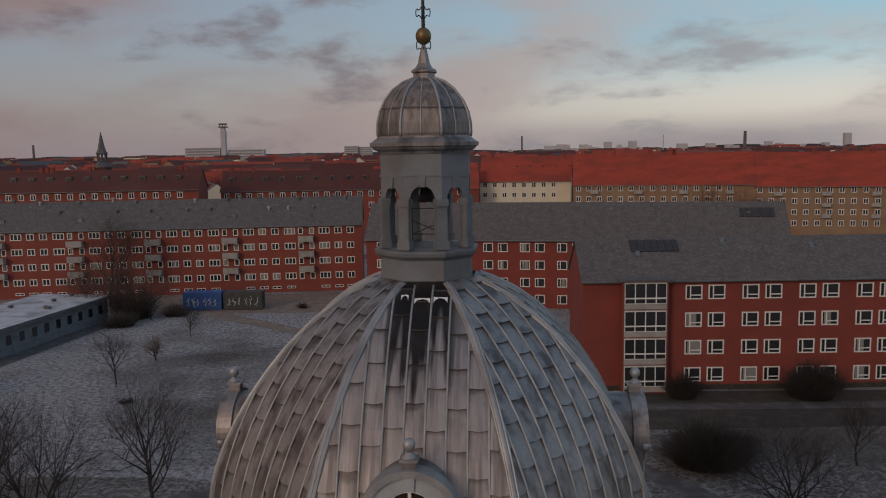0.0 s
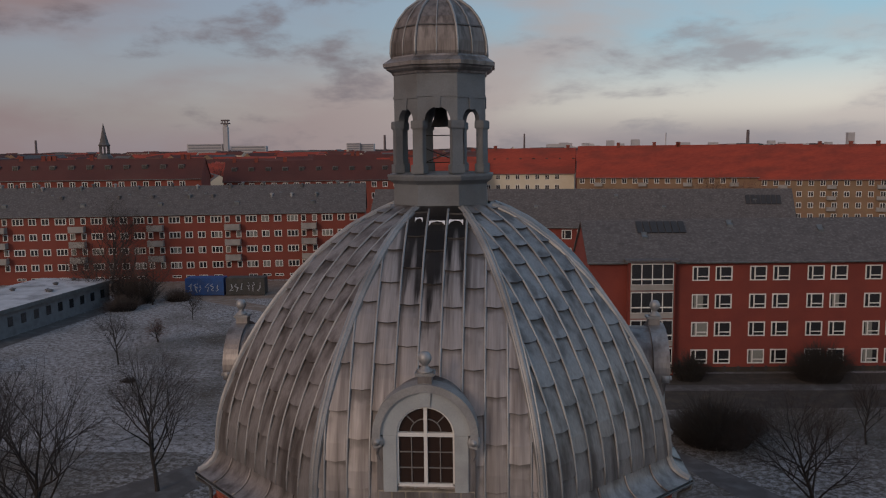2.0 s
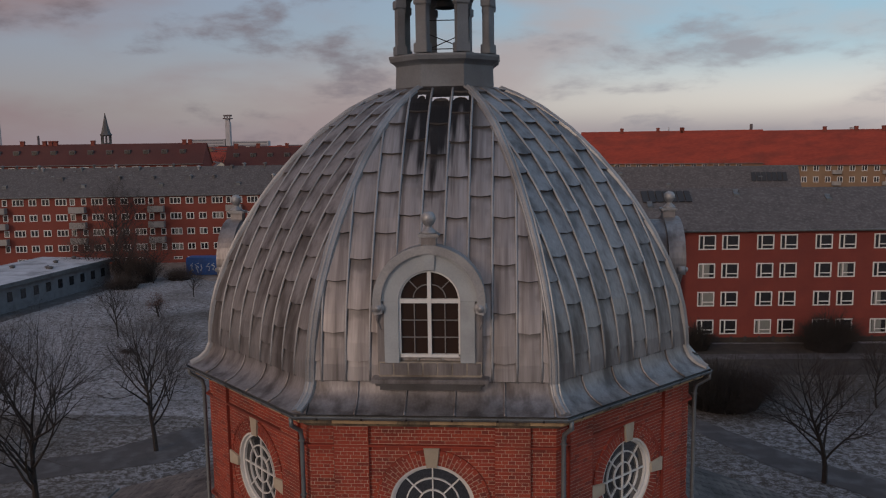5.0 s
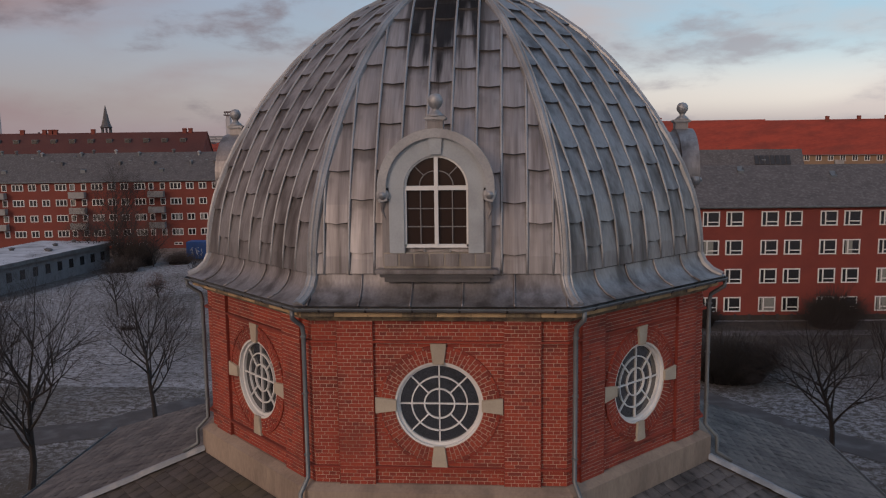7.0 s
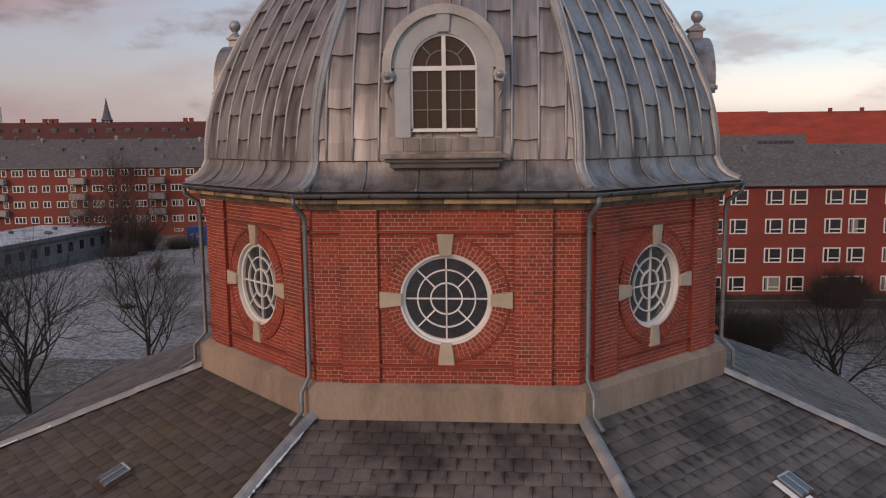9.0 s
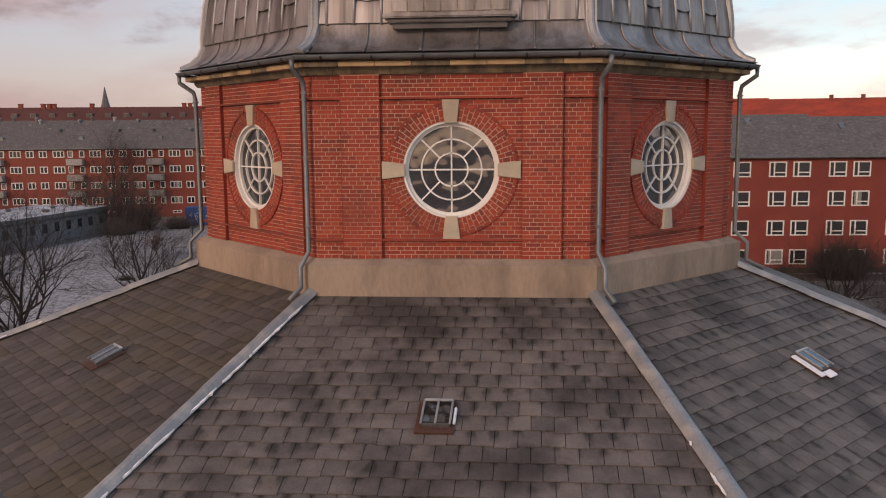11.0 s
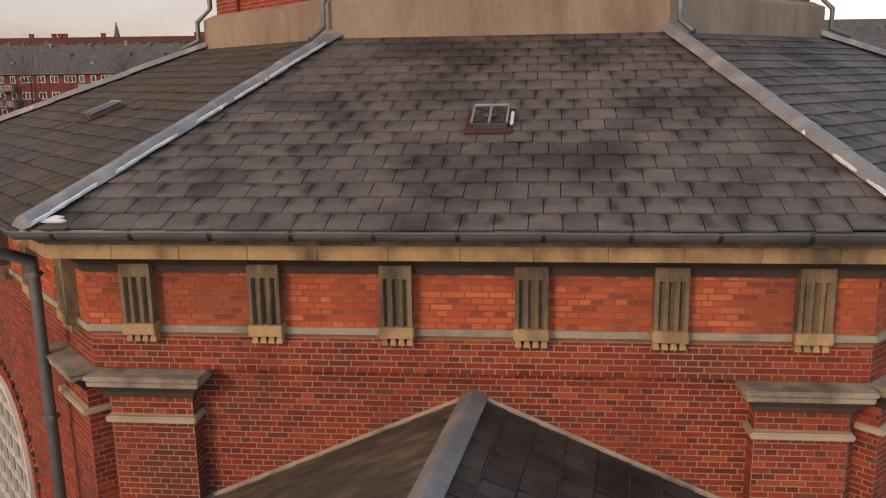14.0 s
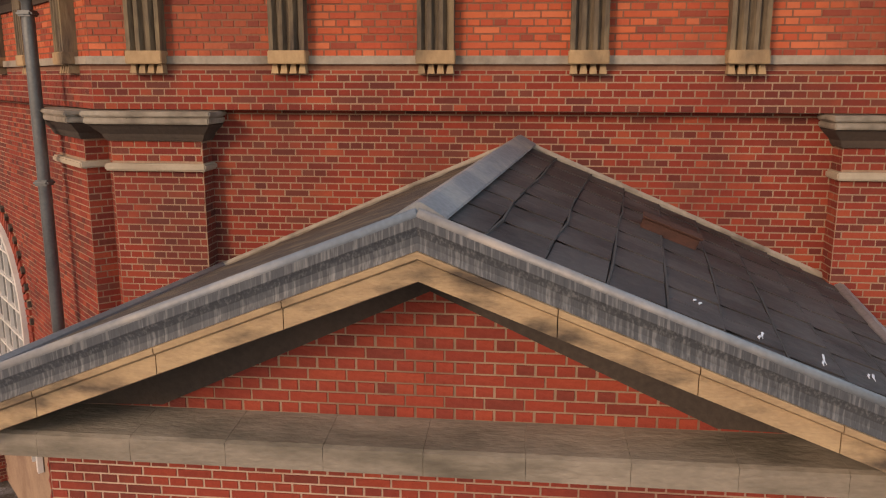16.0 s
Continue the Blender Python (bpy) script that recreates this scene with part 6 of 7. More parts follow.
def right_block():
    rnd = random.Random(4)
    p, q = (10.1, 59.5), (65.5, 62.6)
    house, m, half = block("apartment_building", p, q, 9.3, 11.45, 14.9, M_WALL_R, M_ROOF_G, "four-storey red brick apartment building with grey tiled roof", "building")
    zs = (10.0, 7.2, 4.38, 1.58)
    for i in range(8):
        for j in (0, 1):
            x = -half + 11.05 + i * 5.65 + j * 2.27
            if x > half - 1.2:
                continue
            for z in zs:
                add_window(house, m, x, z, 1.66, 1.46, (1, 2.4), 0.11, False, 0.16, rnd, True)
    # glazed stair bay
    x0, x1 = -half + 3.9, -half + 8.1
    bay = part("stair_bay", box_bm(x0 - 0.15, x1 + 0.15, -1.1, 0.05, 0.0, 11.35, m), M_WALL_R, house, "glazed white stair bay")
    part("bay_roof", box_bm(x0 - 0.5, x1 + 0.5, -1.5, 0.6, 11.35, 11.55, m), M_ROOF_G, bay)
    mb = m @ Matrix.Translation((0, -1.12, 0))
    for z0 in (9.1, 6.3, 3.5, 0.7):
        part("bay_panel", box_bm(x0, x1, -0.05, 0.03, z0 - 0.55, z0 + 2.15, mb), M_CONCRETE, bay)
        for a, b in ((0.1, 1.02), (1.12, 2.05), (2.15, 3.08), (3.18, 4.1)):
            part("bay_frame", box_bm(x0 + a - 0.05, x0 + b + 0.05, -0.06, -0.03, z0 + 0.0, z0 + 2.07, mb), M_WHITE, bay)
            part("pane", box_bm(x0 + a, x0 + b, -0.07, -0.04, z0 + 0.62, z0 + 2.0, mb), M_PANE_FAR, bay)
            part("pane", box_bm(x0 + a, x0 + b, -0.07, -0.04, z0 + 0.05, z0 + 0.48, mb), M_PANE_FAR, bay)
    for x, y in ((-half + 6, 2.2), (-half + 15, 3.6), (-half + 33, 3.1), (-half + 24, 2.9), (-half + 41, 1.8)):
        roof_box(house, m, x, y, 11.45 + y * 0.742 - 0.1, 0.55, 0.6, 0.45)
    for i in range(7):
        x = -half + 5.4 + i * 0.72
        slope = m @ Matrix.Translation((x, 2.9, 11.45 + 2.9 * 0.742 + 0.14)) @ Matrix.Rotation(math.atan(0.742), 4, "X")
        part("roof_panel", box_bm(0, 0.6, 0, 1.7, 0.0, 0.10, slope), M_PANEL, house, "dark panel on the roof")
    part("plinth", box_bm(-half, half, -0.06, 0.0, 0.0, 0.5, m), M_SOIL, house)
    for i in range(34):
        x = -half + 9.5 + i * 1.38
        if x < half - 0.5:
            part("plinth_opening", box_bm(x - 0.13, x + 0.13, -0.08, -0.06, 0.12, 0.62, m), M_PANEL, house)


def left_block():
    rnd = random.Random(6)
    p, q = (-113.2, 107.2), (-22.4, 119.7)
    house, m, half = block("apartment_building", p, q, 8.9, 12.0, 16.3, M_WALL_L, M_ROOF_G, "long four-storey red brick block with concrete balconies", "building")
    rows = (10.75, 8.12, 5.48, 2.85)
    for i in range(-1, 8):
        b = -half + 3.35 + 13.1 * i
        for r, z in enumerate(rows):
            for dx, w, lights in ((-0.95, 0.85, (1,)), (0.95, 0.85, (1,)), (3.15, 1.9, (1, 1, 1)), (5.55, 1.3, (1, 1)), (7.7, 1.3, (1, 1)), (10.25, 1.9, (1, 1, 1))):
                if -half + 0.8 < b + dx < half - 0.8:
                    add_window(house, m, b + dx, z, w, 1.15, lights, 0.12, True, 0.2, rnd)
            if -half + 1.5 < b < half - 1.5 and r < 3:
                balcony(house, m, b, z - 1.75)
        for dx in (3.15, 5.5, 7.7, 10.25):
            if -half + 0.8 < b + dx < half - 0.8:
                add_window(house, m, b + dx, 0.85, 1.5, 0.45, (1, 1), 0.09, True)
        for dx, y in ((0.6, 1.0), (4.5, 3.5), (8.0, 2.9), (11.5, 3.7)):
            if -half + 1 < b + dx < half - 1:
                roof_box(house, m, b + dx, y, 12.0 + y * 0.966 - 0.2, 0.75 if y < 2 else 0.5, 1.1 if y < 2 else 0.6, 0.8 if y < 2 else 0.45)
        for dx in (1.5, 5.2, 6.4, 9.6, 12.2):
            x = b + dx + rnd.uniform(-0.6, 0.6)
            if -half + 1 < x < half - 1:
                bm = bmesh.new()
                y = rnd.choice((4.0, 4.4, 2.4, 4.4))
                lathe(bm, [(0.22, 0), (0.22, 0.55), (0.36, 0.56), (0.34, 0.72), (0.05, 0.86)], 8, m @ Matrix.Translation((x, y, 12.0 + y * 0.966 - 0.1)))
                part("roof_cowl", bm, rnd.choice((M_ZINC, M_LEAD_DARK, M_LEAD_LIGHT)), house)


def mid_block():
    rnd = random.Random(8)
    p, q = (-19.3, 105.5), (43.5, 98.2)
    house, m, half = block("apartment_building", p, q, 9.3, 10.9, 15.9, M_WALL_R, M_ROOF_G, "red brick apartment block with grey tiled roof", "building")
    for i in range(12):
        for j in (0, 1):
            x = -half + 2.5 + i * 5.65 + j * 2.27
            for z in (9.4, 6.7, 4.0, 1.4):
                if x < half - 1:
                    add_window(house, m, x, z, 1.5, 1.4, (1, 2.2), 0.11, True, 0.3, rnd)
    for x, y in ((-half + 26, 2.0), (-half + 38, 3.5), (-half + 45, 2.0), (-half + 58, 3.0)):
        roof_box(house, m, x, y, 10.9 + y * 1.075 - 0.2, 0.6, 0.7, 0.6)
    for i in range(7):
        x = half - 6.5 + i * 0.72
        slope = m @ Matrix.Translation((x, 2.6, 10.9 + 2.6 * 1.075 + 0.14)) @ Matrix.Rotation(math.atan(1.075), 4, "X")
        part("roof_panel", box_bm(0, 0.6, 0, 1.7, 0.0, 0.10, slope), M_PANEL, house, "dark panel on the roof")


def far_rows():
    rnd = random.Random(10)
    specs = [("long", (22.6, 211.8), (70.0, 203.0), 9.8, 14.2, 22.3, M_WALL_Y, M_ROOF_R, "long yellow brick block with bright red tiled roof", 4),
             ("long", (70.0, 203.0), (158.0, 188.0), 9.8, 13.6, 22.0, M_WALL_Y, M_ROOF_R, "long yellow brick block with bright red tiled roof", 4),
             ("cream", (-4.0, 223.1), (22.6, 219.9), 9.8, 15.0, 21.8, M_WALL_C, M_ROOF_R, "cream rendered house with red tiled roof", 3),
             ("mid", (-34.3, 211.8), (-4.2, 215.0), 9.8, 13.5, 19.6, M_WALL_L, M_ROOF_R, "red brick house with red tiled roof", 3),
             ("leftlong", (-183.8, 158.3), (-71.4, 172.9), 9.8, 16.0, 20.6, M_WALL_L, M_ROOF_D, "long brick block with dark red tiled roof", 3),
             ("left2", (-71.0, 187.5), (-22.8, 193.9), 9.8, 14.6, 19.4, M_WALL_L, M_ROOF_D, "brick block with dark red tiled roof", 3),
             ("left3", (-54.1, 216.6), (-20.1, 219.9), 9.8, 15.5, 20.6, M_WALL_L, M_ROOF_D, "brick block with red tiled roof", 3)]
    for _, p, q, deep, eave, ridge, wall, roof, label, rows in specs:
        house, m, half = block("apartment_building", p, q, deep, eave, ridge, wall, roof, label, "building")
        step = 2.9
        n = int((2 * half - 2) / step)
        for i in range(n):
            x = -half + 1.5 + i * step
            for r in range(rows):
                z = eave - 1.5 - 2.95 * r
                add_window(house, m, x, z, 1.35, 1.5, (1, 1), 0.14, True)
        if wall is M_WALL_Y:
            for i in range(int(half / 6)):
                for r in range(3):
                    balcony(house, m, -half + 6 + i * 12.0, eave - 2.9 - 2.95 * r, 2.2, 1.0)
        for i in range(int(half / 5)):
            x = rnd.uniform(-half + 2, half - 2)
            bm = bmesh.new()
            box(bm, x - 0.45, x + 0.45, deep / 2 - 0.4, deep / 2 + 0.4, ridge - 0.5, ridge + 1.0, m)
            box(bm, x - 0.52, x + 0.52, deep / 2 - 0.47, deep / 2 + 0.47, ridge + 0.75, ridge + 0.9, m)
            part("chimney", bm, M_WALL_L, house)
        if roof is M_ROOF_D:
            for i in range(int(2 * half / 4.4)):
                x = -half + 2.5 + i * 4.4
                y = 2.2
                z = eave + (ridge - eave) * y / (deep / 2)
                bm = bmesh.new()
                box(bm, x - 0.7, x + 0.7, y, y + 2.2, z - 0.4, z + 1.15, m)
                d = part("roof_dormer", bm, M_LEAD_DARK, house)
                part("window", box_bm(x - 0.5, x + 0.5, y - 0.06, y, z + 0.1, z + 0.95, m), M_PANE_FAR, d)
        if wall is M_WALL_C:
            for i in range(9):
                x = -half + 3 + i * 3.9
                bm = box_bm(x - 0.35, x + 0.35, 2.6, 3.5, eave + 2.7, eave + 4.0, m)
                part("skylight", bm, M_PANE_FAR, house)


right_block()
left_block()
mid_block()
far_rows()


def low_shed():
    shed = thing("low_building", "low pale building with a snowy flat roof", "building")
    m, half = side_frame((-60.0, 67.4), (-57.0, 95.0))
    part("wall", box_bm(-half, half, 0, 11, 0, 3.3, m), M_SHED, shed)
    part("roof", box_bm(-half - 0.4, half + 0.4, -0.5, 11.5, 3.3, 3.65, m), M_SNOWROOF, shed, "flat roof with patchy snow")
    part("fascia", box_bm(-half - 0.42, half + 0.42, -0.55, -0.5, 3.15, 3.66, m), M_ZINC, shed)
    for i in range(11):
        x = -half + 1.6 + i * 2.43
        part("window", box_bm(x - 0.45, x + 0.45, -0.05, 0.02, 1.25, 2.45, m), M_PANE_FAR, shed)
    rnd = random.Random(3)
    for i in range(9):
        x, y = rnd.uniform(-half + 1, half - 1), rnd.uniform(1.5, 9)
        bm = bmesh.new()
        lathe(bm, [(0.3, 3.6), (0.3, 3.85), (0.42, 3.86), (0.42, 3.95), (0.05, 4.1)], 12, m @ Matrix.Translation((x, y, 0)))
        part("roof_cowl", bm, M_LEAD_DARK, shed)


M_SHED = mat("dull_grey_boards", (0.17, 0.175, 0.19), (0.12, 0.125, 0.135), 0.8, scale=1.5, bump=0.15, stain=(0.08, 0.075, 0.075), stain_amount=0.5)
M_SNOWROOF = mat("snowy_felt", (0.50, 0.51, 0.55), (0.30, 0.31, 0.33), 0.85, scale=0.5, bump=0.2, stain=(0.10, 0.10, 0.10), stain_amount=0.6, stain_scale=0.4)
low_shed()


def container(x, y, colour, label, seed, tilt):
    w, d, h = 5.9, 2.4, 2.75
    m = pose(x, y, 0, 0, 0, tilt)
    box_thing = thing("storage_container", label, "container", "storage containers", m)
    bm = bmesh.new()
    box(bm, -w / 2, w / 2, -d / 2, d / 2, 0.1, h)
    part("body", bm, colour, box_thing)
    part("roof", box_bm(-w / 2 - 0.03, w / 2 + 0.03, -d / 2 - 0.03, d / 2 + 0.03, h, h + 0.06), colour, box_thing)
    for s in (-1, 1):
        part("corner_post", box_bm(s * w / 2 - 0.08, s * w / 2 + 0.08, -d / 2 - 0.06, -d / 2 + 0.1, 0.0, h + 0.05), colour, box_thing)
    for i in range(22):
        part("corrugation", box_bm(-w / 2 + 0.2 + i * 0.255, -w / 2 + 0.32 + i * 0.255, -d / 2 - 0.035, -d / 2, 0.2, h - 0.1), colour, box_thing)
    # painted scrawl: curved strokes that spell nothing
    rnd = random.Random(seed)
    for i in range(6):
        cx = -w / 2 + 0.75 + i * 0.85
        pts = [(cx + rnd.uniform(-0.35, 0.35), -d / 2 - 0.045, 0.7 + 1.3 * j / 5 + rnd.uniform(-0.25, 0.25)) for j in range(6)]
        bm = bmesh.new()
        tube(bm, pts, [0.05, 0.09, 0.06, 0.1, 0.06, 0.04], 4)
        part("paint_stroke", bm, M_SCRAWL, box_thing)


M_BLUE = mat("blue_container_paint", (0.012, 0.075, 0.26), (0.010, 0.05, 0.18), 0.6, scale=1, bump=0.1, stain=(0.04, 0.06, 0.12), stain_amount=0.4)
M_DGREY = mat("dark_container_paint", (0.05, 0.05, 0.048), (0.035, 0.035, 0.033), 0.7, scale=1, bump=0.1, stain=(0.09, 0.08, 0.075), stain_amount=0.4)
M_SCRAWL = mat("sprayed_paint", (0.42, 0.45, 0.48), (0.32, 0.34, 0.37), 0.8, scale=2, bump=0)
container(-44.9, 102.6, M_BLUE, "blue steel container covered with spray paint", 1, 3)
container(-38.5, 102.9, M_DGREY, "dark grey steel container with white spray paint", 2, 3)


# ---- trees ----
M_BARK = mat("bark", (0.030, 0.024, 0.022), (0.019, 0.016, 0.014), 0.95, scale=4, bump=0.4)
M_TWIG = mat("twigs", (0.045, 0.034, 0.031), (0.028, 0.022, 0.020), 0.95, scale=6, bump=0)
M_TWIG_RED = mat("reddish_twigs", (0.13, 0.065, 0.045), (0.09, 0.045, 0.032), 0.95, scale=6, bump=0)
M_TWIG_BROWN = mat("brown_twigs", (0.085, 0.062, 0.050), (0.055, 0.042, 0.036), 0.95, scale=6, bump=0)
M_SHRUB = mat("winter_shrub", (0.040, 0.031, 0.025), (0.024, 0.020, 0.016), 0.95, scale=4, bump=0.3)


def bare_tree(x, y, height, seed, spread=0.62, material=None, stem=0.19, levels=5, label="bare winter tree with fine dark twigs", lean=0.0):
    rnd = random.Random(seed)
    tree = thing("tree", label, "tree", m=Matrix.Translation((x, y, 0)))
    wood, twig = ([], []), ([], [])

    def limb(p, d, length, r, level):
        n = 4 if level < 3 else 3
        pts, q, dd = [p.copy()], p.copy(), d.copy()
        for _ in range(n):
            dd = (dd + Vector((rnd.uniform(-1, 1), rnd.uniform(-1, 1), rnd.uniform(-0.5, 0.9))) * 0.17).normalized()
            q = q + dd * (length / n)
            pts.append(q.copy())
        store = wood if level < 3 else twig
        sides = 6 if level == 0 else (5 if level < 3 else 3)
        side = dd.orthogonal().normalized()
        up = dd.cross(side)
        base = len(store[0])
        for i, c in enumerate(pts):
            rr = r * (1 - 0.62 * i / n)
            for j in range(sides):
                a = 2 * math.pi * j / sides
                store[0].append(c + (side * math.cos(a) + up * math.sin(a)) * rr)
        for i in range(n):
            for j in range(sides):
                a, b = base + i * sides + j, base + i * sides + (j + 1) % sides
                store[1].append((a, b, b + sides, a + sides))
        if level >= levels:
            return
        kids = (11, 4, 4, 3, 2)[min(level, 4)]
        for i in range(kids):
            t = rnd.uniform(0.35, 1.0) if level else 0.30 + 0.70 * (i + rnd.random()) / kids
            k = min(int(t * n), n - 1)
            at = pts[k].lerp(pts[k + 1], t * n - k)
            az = rnd.uniform(0, 2 * math.pi)
            out = (side * math.cos(az) + up * math.sin(az))
            nd = (dd * rnd.uniform(0.5, 0.9) + out * rnd.uniform(0.5, 1.0) * spread * 1.5 + Vector((0, 0, 0.18))).normalized()
            limb(at, nd, length * rnd.uniform(0.55, 0.82) * (1.15 - 0.45 * t if level == 0 else 1.0), r * 0.46 * (1.1 - 0.3 * t), level + 1)
        limb(pts[-1], dd, length * 0.6, r * 0.38, level + 1)

    limb(Vector((0, 0, -0.05)), Vector((lean, 0, 1)).normalized(), height * 0.52, stem, 0)
    for name, (vs, fs), mt in (("trunk", wood, M_BARK), ("crown", twig, material or M_TWIG)):
        me = bpy.data.meshes.new(name)
        me.from_pydata(vs, [], fs)
        me.materials.append(mt)
        ob = new(name, me)
        ob.parent = tree
    return tree


def shrub(x, y, w, h, seed, material=None, label="dense dark leafless shrub", n=900, depth=None):
    rnd = random.Random(seed)
    bush = thing("shrub", label, "shrub", m=Matrix.Translation((x, y, 0)))
    low, high = ([], []), ([], [])
    depth = depth or w * 0.8
    for _ in range(n):
        a = rnd.uniform(0, 2 * math.pi)
        r = math.sqrt(rnd.random())
        bx, by = math.cos(a) * r * w * 0.30, math.sin(a) * r * depth * 0.30
        top = h * (1 - 0.5 * r * r) * rnd.uniform(0.45, 0.9) * (0.85 + 0.25 * math.sin(3 * a + seed) * r) * (1.3 if rnd.random() < 0.1 else 1.0)
        tx, ty = bx * 1.7 + rnd.uniform(-0.1, 0.1) * w, by * 1.7 + rnd.uniform(-0.1, 0.1) * w
        p = [Vector((bx, by, 0)), Vector((bx * 1.2 + rnd.uniform(-.15, .15), by * 1.2, top * 0.5)), Vector((tx, ty, top))]
        for a0, b0, rr in ((p[0], p[1], 0.03), (p[1], p[2], 0.018), (p[1], p[2] + Vector((rnd.uniform(-.6, .6), rnd.uniform(-.6, .6), -0.2)), 0.015),
                           (p[1].lerp(p[2], 0.5), p[2] + Vector((rnd.uniform(-.5, .5), rnd.uniform(-.5, .5), 0.1)), 0.013)):
            vs, fs = low if rr == 0.03 else high
            i = len(vs)
            for c, q in ((a0, rr), (b0, rr * 0.5)):
                vs += [c + Vector((q, 0, 0)), c + Vector((-q * 0.5, q * 0.87, 0)), c + Vector((-q * 0.5, -q * 0.87, 0))]
            fs += [(i, i + 1, i + 4, i + 3), (i + 1, i + 2, i + 5, i + 4), (i + 2, i, i + 3, i + 5)]
    for name, (vs, fs), mt in (("stem", low, M_BARK), ("crown", high, material or M_SHRUB)):
        me = bpy.data.meshes.new(name)
        me.from_pydata(vs, [], fs)
        me.materials.append(mt)
        ob = new(name, me)
        ob.parent = bush
    return bush


bare_tree(-21.6, 29.6, 9.4, 1, 0.6, None, 0.17, 5)
bare_tree(-32.5, 28.5, 8.2, 2)
bare_tree(-39.5, 61.2, 6.6, 3, stem=0.10, levels=4)
bare_tree(-39.4, 71.2, 3.0, 4, 1.1, M_TWIG_RED, 0.12, 4, "small wide tree with reddish twigs")
bare_tree(-39.9, 83.6, 4.0, 14, 0.6, None, 0.08, 4)
bare_tree(-62.2, 106.4, 13.5, 5, 0.55, None, 0.25, 5)
bare_tree(-23.6, 18.8, 10.8, 6, 0.62, None, 0.2, 5, "tall bare tree with spreading twigs")
bare_tree(20.0, 26.4, 8.8, 7, 0.6, None, 0.17, 5)
bare_tree(29.0, 40.3, 5.6, 8, 0.5, None, 0.09, 4)
bare_tree(53.9, 182.6, 15.0, 10, 0.6, M_TWIG_RED, 0.25, 4, "large bare tree before the long block")
bare_tree(61.9, 181.0, 14.0, 11, 0.6, M_TWIG_RED, 0.25, 4, "large bare tree before the long block")
shrub(17.8, 40.2, 8.0, 4.4, 21, M_SHRUB, "dense dark leafless thicket", n=1700)
shrub(32.0, 57.7, 6.5, 4.6, 22, n=900)
shrub(19.6, 57.3, 4.0, 3.4, 23, n=500)
shrub(-53.5, 95.8, 9.0, 6.5, 24, M_TWIG_BROWN, n=800)
bare_tree(-55.5, 98.2, 8.5, 35, 0.8, M_TWIG_BROWN, 0.14, 5, "wide bare tree with a haze of brown twigs")
bare_tree(-50.1, 94.2, 7.5, 36, 0.8, M_TWIG_BROWN, 0.12, 5, "wide bare tree with a haze of brown twigs")
for _x, _y, _h, _s in ((-58.5, 94.0, 8.5, 41), (-56.0, 96.5, 9.5, 42), (-60.5, 97.0, 9.0, 43), (-54.5, 94.5, 6.5, 44)):
    bare_tree(_x, _y, _h, _s, 0.85, M_TWIG_BROWN, 0.12, 5, "wide bare tree with a haze of brown twigs")
shrub(-52.7, 90.1, 6.0, 3.0, 25, M_TWIG_BROWN, n=500)
shrub(-47.5, 97.4, 5.0, 2.6, 26, M_TWIG_BROWN, n=400)
shrub(-54.6, 56.1, 7.0, 5.0, 27, M_TWIG_BROWN, n=300)
shrub(-35.4, 54.8, 1.8, 0.5, 28, M_TWIG, "low tangle of dry stalks", n=150)
shrub(-29.3, 103.1, 2.0, 1.2, 29, n=150)


# ---- distance ----
rnd_far = random.Random(77)
for _i in range(14):
    bare_tree(rnd_far.uniform(-240, -60), rnd_far.uniform(230, 307), rnd_far.uniform(15, 20), 100 + _i, 0.6, M_TWIG, 0.4, 3, "far bare street tree with dark crown")

def far_city():
    rnd = random.Random(12)
    vs, fs, mats = [], [], []
    for _ in range(900):
        d = rnd.uniform(330, 1500) if rnd.random() < 0.7 else rnd.uniform(1500, 3200)
        a = radians(rnd.uniform(-38, 30))
        x, y = d * math.sin(a), 0.811 * d * math.cos(a) - 17
        if abs(x + 164) < 20 and d < 420:
            continue
        ln, dp = rnd.uniform(14, 60), rnd.uniform(10, 14)
        h = rnd.uniform(9, 15)
        rz = rnd.uniform(-0.5, 0.5) + rnd.choice((0, 1.57))
        c, s = math.cos(rz), math.sin(rz)
        r = h + rnd.uniform(3.0, 5.0)
        if d < 600:
            h, r = h - 1.0, min(r - 1.0, 17.5)
        pts = [(-ln / 2, -dp / 2, 0), (ln / 2, -dp / 2, 0), (ln / 2, dp / 2, 0), (-ln / 2, dp / 2, 0), (-ln / 2, -dp / 2, h), (ln / 2, -dp / 2, h), (ln / 2, dp / 2, h),
               (-ln / 2, dp / 2, h), (-ln / 2, 0, r), (ln / 2, 0, r)]
        i = len(vs)
        vs += [(x + px * c - py * s, y + px * s + py * c, pz) for px, py, pz in pts]
        fs += [(i, i + 1, i + 5, i + 4), (i + 2, i + 3, i + 7, i + 6), (i + 1, i + 2, i + 6, i + 9, i + 5), (i + 3, i, i + 4, i + 8, i + 7), (i + 4, i + 5, i + 9, i + 8),
               (i + 6, i + 7, i + 8, i + 9)]
        w = rnd.choice((0, 0, 1, 2))
        roof = rnd.choice((3, 3, 4, 4, 5))
        mats += [w, w, w, w, roof, roof]
    me = bpy.data.meshes.new("far_city")
    me.from_pydata(vs, [], fs)
    for mt in (M_WALL_L, M_WALL_Y, M_WALL_C, M_ROOF_D, M_ROOF_R, M_ROOF_G):
        me.materials.append(mt)
    for p, i in zip(me.polygons, mats):
        p.material_index = i
    tagged(new("far_city", me), "low city of red roofs out to the horizon", "city", kind="stuff")


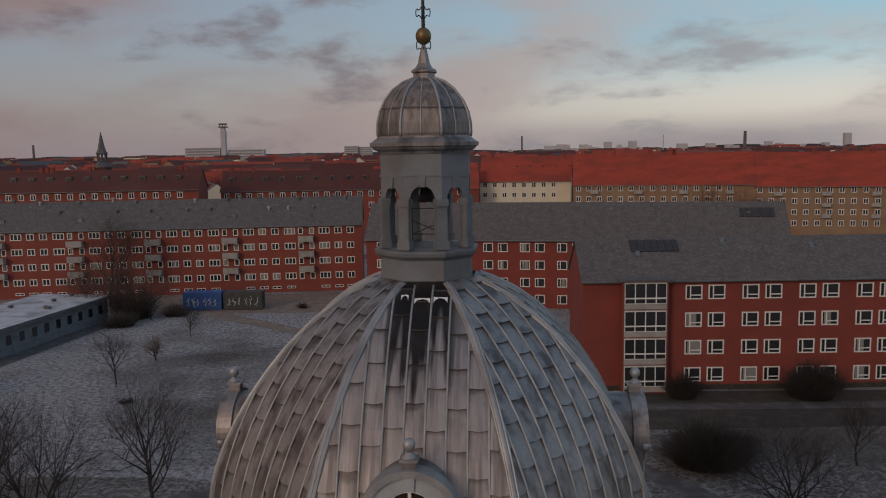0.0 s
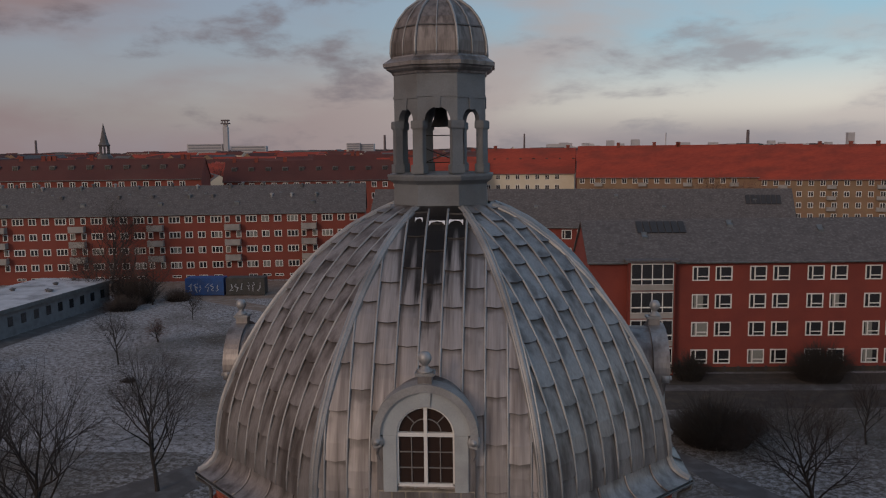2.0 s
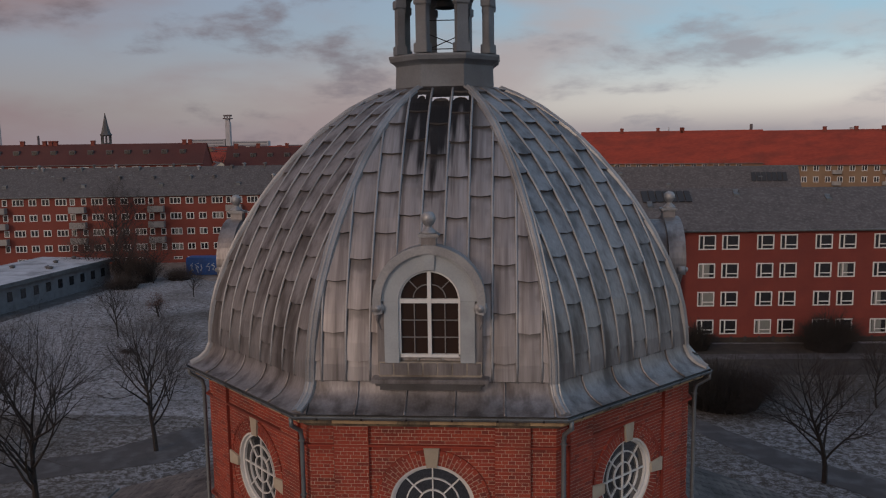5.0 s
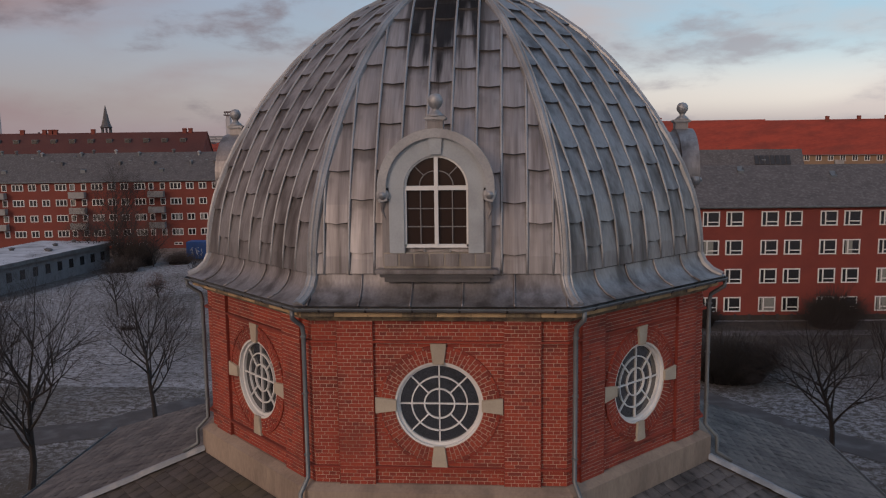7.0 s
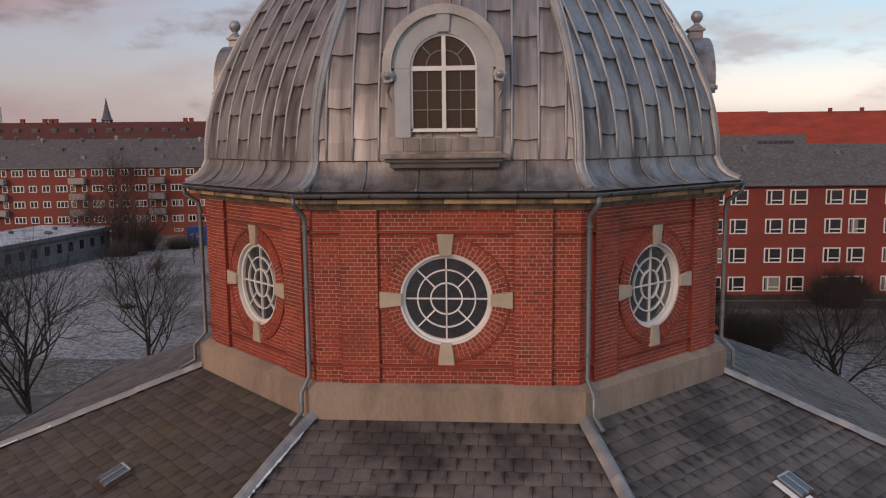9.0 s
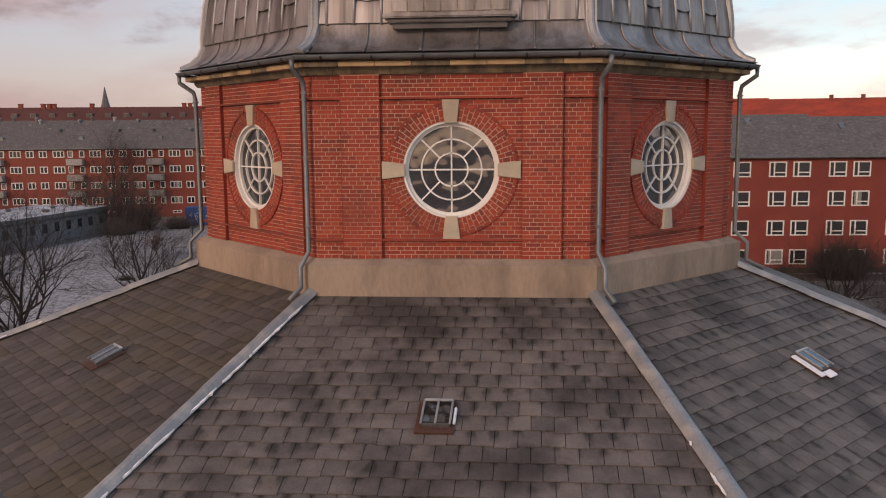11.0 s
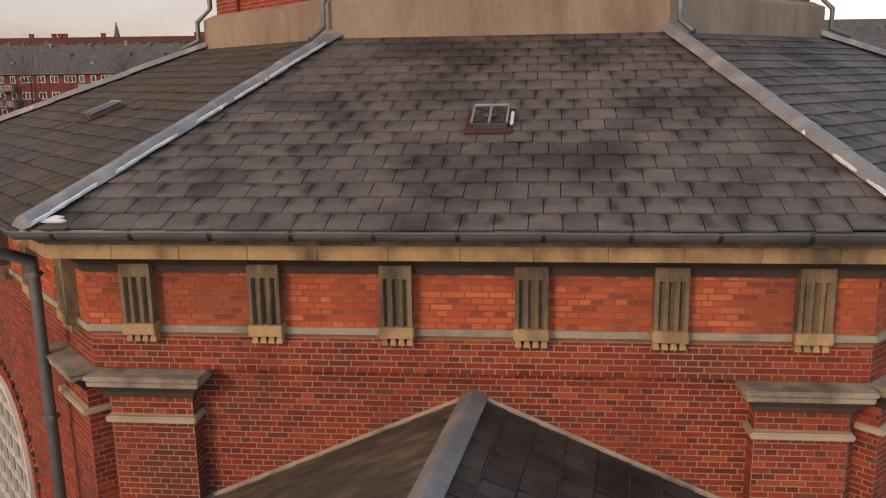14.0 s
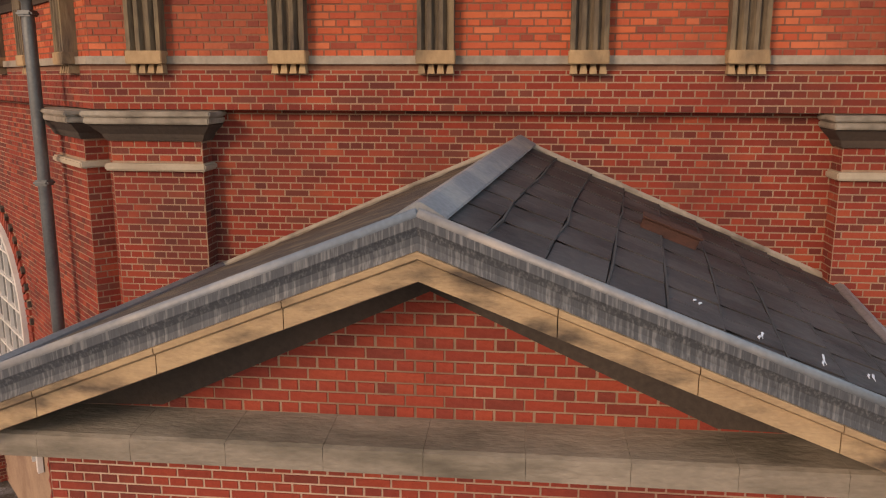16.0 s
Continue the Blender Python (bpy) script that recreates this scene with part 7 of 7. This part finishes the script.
# distance haze is put into these colours, as the air itself is clear
M_HAZE = mat("hazy_tower", (0.44, 0.42, 0.42), (0.36, 0.345, 0.355), 0.9, scale=0.02, bump=0)
M_HAZE_BAND = mat("hazy_window_band", (0.20, 0.20, 0.225), (0.16, 0.16, 0.18), 0.6, scale=0.05, bump=0)
M_HAZE_DARK = mat("hazy_chimney", (0.13, 0.105, 0.105), (0.11, 0.09, 0.095), 0.9, scale=0.02, bump=0)
M_WOOD_FAR = mat("far_woods", (0.060, 0.052, 0.055), (0.045, 0.04, 0.045), 0.95, scale=0.02, bump=0)


def slab(name, x, y, w, d, h, material, label, category="building", floors=0):
    t = thing(name, label, category)
    part("wall", box_bm(x - w / 2, x + w / 2, y, y + d, 0, h), material, t)
    for i in range(floors):
        z = h * (i + 0.4) / floors
        part("window_band", box_bm(x - w * 0.46, x + w * 0.46, y - 1.0, y, z, z + h / floors * 0.42), M_HAZE_BAND, t)
    return t


def far_church():
    t = thing("far_church", "distant dark brick church tower with slim spire", "church")
    x, y = -162.3, 307.5
    part("tower", box_bm(x - 2.6, x + 2.6, y - 2.6, y + 2.6, 0, 19.5), M_ROOF_D, t)
    bm = bmesh.new()
    lathe(bm, [(3.4, 19.2), (3.1, 20.4), (2.0, 21.4), (2.0, 21.6)], 8, Matrix.Translation((x, y, 0)))
    part("skirt_roof", bm, M_LEAD_DARK, t)
    for a in range(8):
        bm = bmesh.new()
        c, s = math.cos(radians(45 * a + 22.5)), math.sin(radians(45 * a + 22.5))
        tube(bm, [(x + 1.8 * c, y + 1.8 * s, 21.4), (x + 1.8 * c, y + 1.8 * s, 24.6)], 0.3, 5)
        part("lantern_post", bm, M_LEAD_DARK, t)
    bm = bmesh.new()
    lathe(bm, [(2.2, 24.4), (2.5, 24.9), (1.9, 25.8), (1.2, 28.4), (0.1, 33.8)], 8, Matrix.Translation((x, y, 0)))
    part("spire", bm, M_LEAD_DARK, t)


def skyline():
    far_church()
    # telecom tower on a long office slab
    t = thing("telecom_tower", "distant pale telecom tower with open top", "tower")
    x, y = -700.0, 2027.0
    part("shaft", box_bm(x - 6, x + 6, y, y + 12, 0, 78), M_HAZE, t)
    part("upper_shaft", box_bm(x - 5, x + 5, y, y + 10, 78, 86), M_HAZE, t)
    part("gallery", box_bm(x - 10, x + 10, y - 3, y + 14, 86, 89), M_HAZE_DARK, t)
    part("crown", box_bm(x - 9, x + 9, y - 2, y + 12, 93, 97), M_HAZE_DARK, t)
    for dx in (-7, 0, 7):
        part("crown_post", box_bm(x + dx - 0.8, x + dx + 0.8, y, y + 3, 89, 93), M_HAZE_DARK, t)
    slab("office_slab", x - 55, y, 92, 20, 36, M_HAZE, "distant pale office slab with window bands", floors=5)
    slab("office_slab", x + 55, y + 10, 92, 20, 30, M_HAZE, "distant grey office slab with window bands", floors=4)
    slab("tower_block", -372, 2027, 34, 20, 34, M_HAZE, "distant pair of grey housing towers", floors=6)
    slab("tower_block", -338, 2035, 34, 20, 32, M_HAZE, "distant pair of grey housing towers", floors=6)
    slab("long_hall", -172, 1135, 70, 20, 17, M_HAZE, "distant pale flat-roofed hall")
    for x, y, r, h, label in ((-1358, 2108, 4, 112, "distant slim pale chimney"), (-1250, 2108, 3.5, 52, "distant dark brick chimney stack"), (-280, 1946, 3.5, 52, "distant tall dark brick chimney"),
                              (57, 2027, 2.5, 52, "distant tall dark brick chimney"), (456, 1540, 3.6, 47, "distant dark factory chimney stack"), (402, 2027, 1.6, 50, "distant slim grey steel mast")):
        t = thing("chimney", label, "chimney")
        bm = bmesh.new()
        lathe(bm, [(r, 0), (r * 0.75, h)], 10, Matrix.Translation((x, y, 0)))
        part("shaft", bm, M_HAZE_DARK if "dark" in label or "brick" in label else M_HAZE, t)
    rnd = random.Random(31)
    for i in range(34):
        x = rnd.choice((rnd.uniform(120, 420), rnd.uniform(120, 980)))
        h = rnd.uniform(16, 27) + (12 if rnd.random() < 0.2 else 0)
        slab("tower_block", x, rnd.uniform(2350, 2675), rnd.uniform(14, 34), 16, h, M_HAZE, "distant hazy housing tower")
    slab("tower_block", 1108, 2675, 20, 20, 52, M_HAZE, "distant hazy housing tower")
    # wooded rise on the horizon
    vs, fs = [], []
    for i in range(220):
        x = -2200 + i * 20
        h = 15 + 8 * noise.noise((i * 0.11, 0, 0)) + 3 * noise.noise((i * 0.9, 5, 0)) + (4 if 600 < x < 1100 else 0)
        vs += [(x, 2800, 0), (x, 2800, h), (x, 2825, h * 0.8)]
    for i in range(219):
        a = 3 * i
        fs += [(a, a + 3, a + 4, a + 1), (a + 1, a + 4, a + 5, a + 2)]
    me = bpy.data.meshes.new("far_woods")
    me.from_pydata(vs, [], fs)
    me.materials.append(M_WOOD_FAR)
    tagged(new("far_woods", me), "dark woods along the horizon", "woods", kind="stuff")


far_city()
skyline()
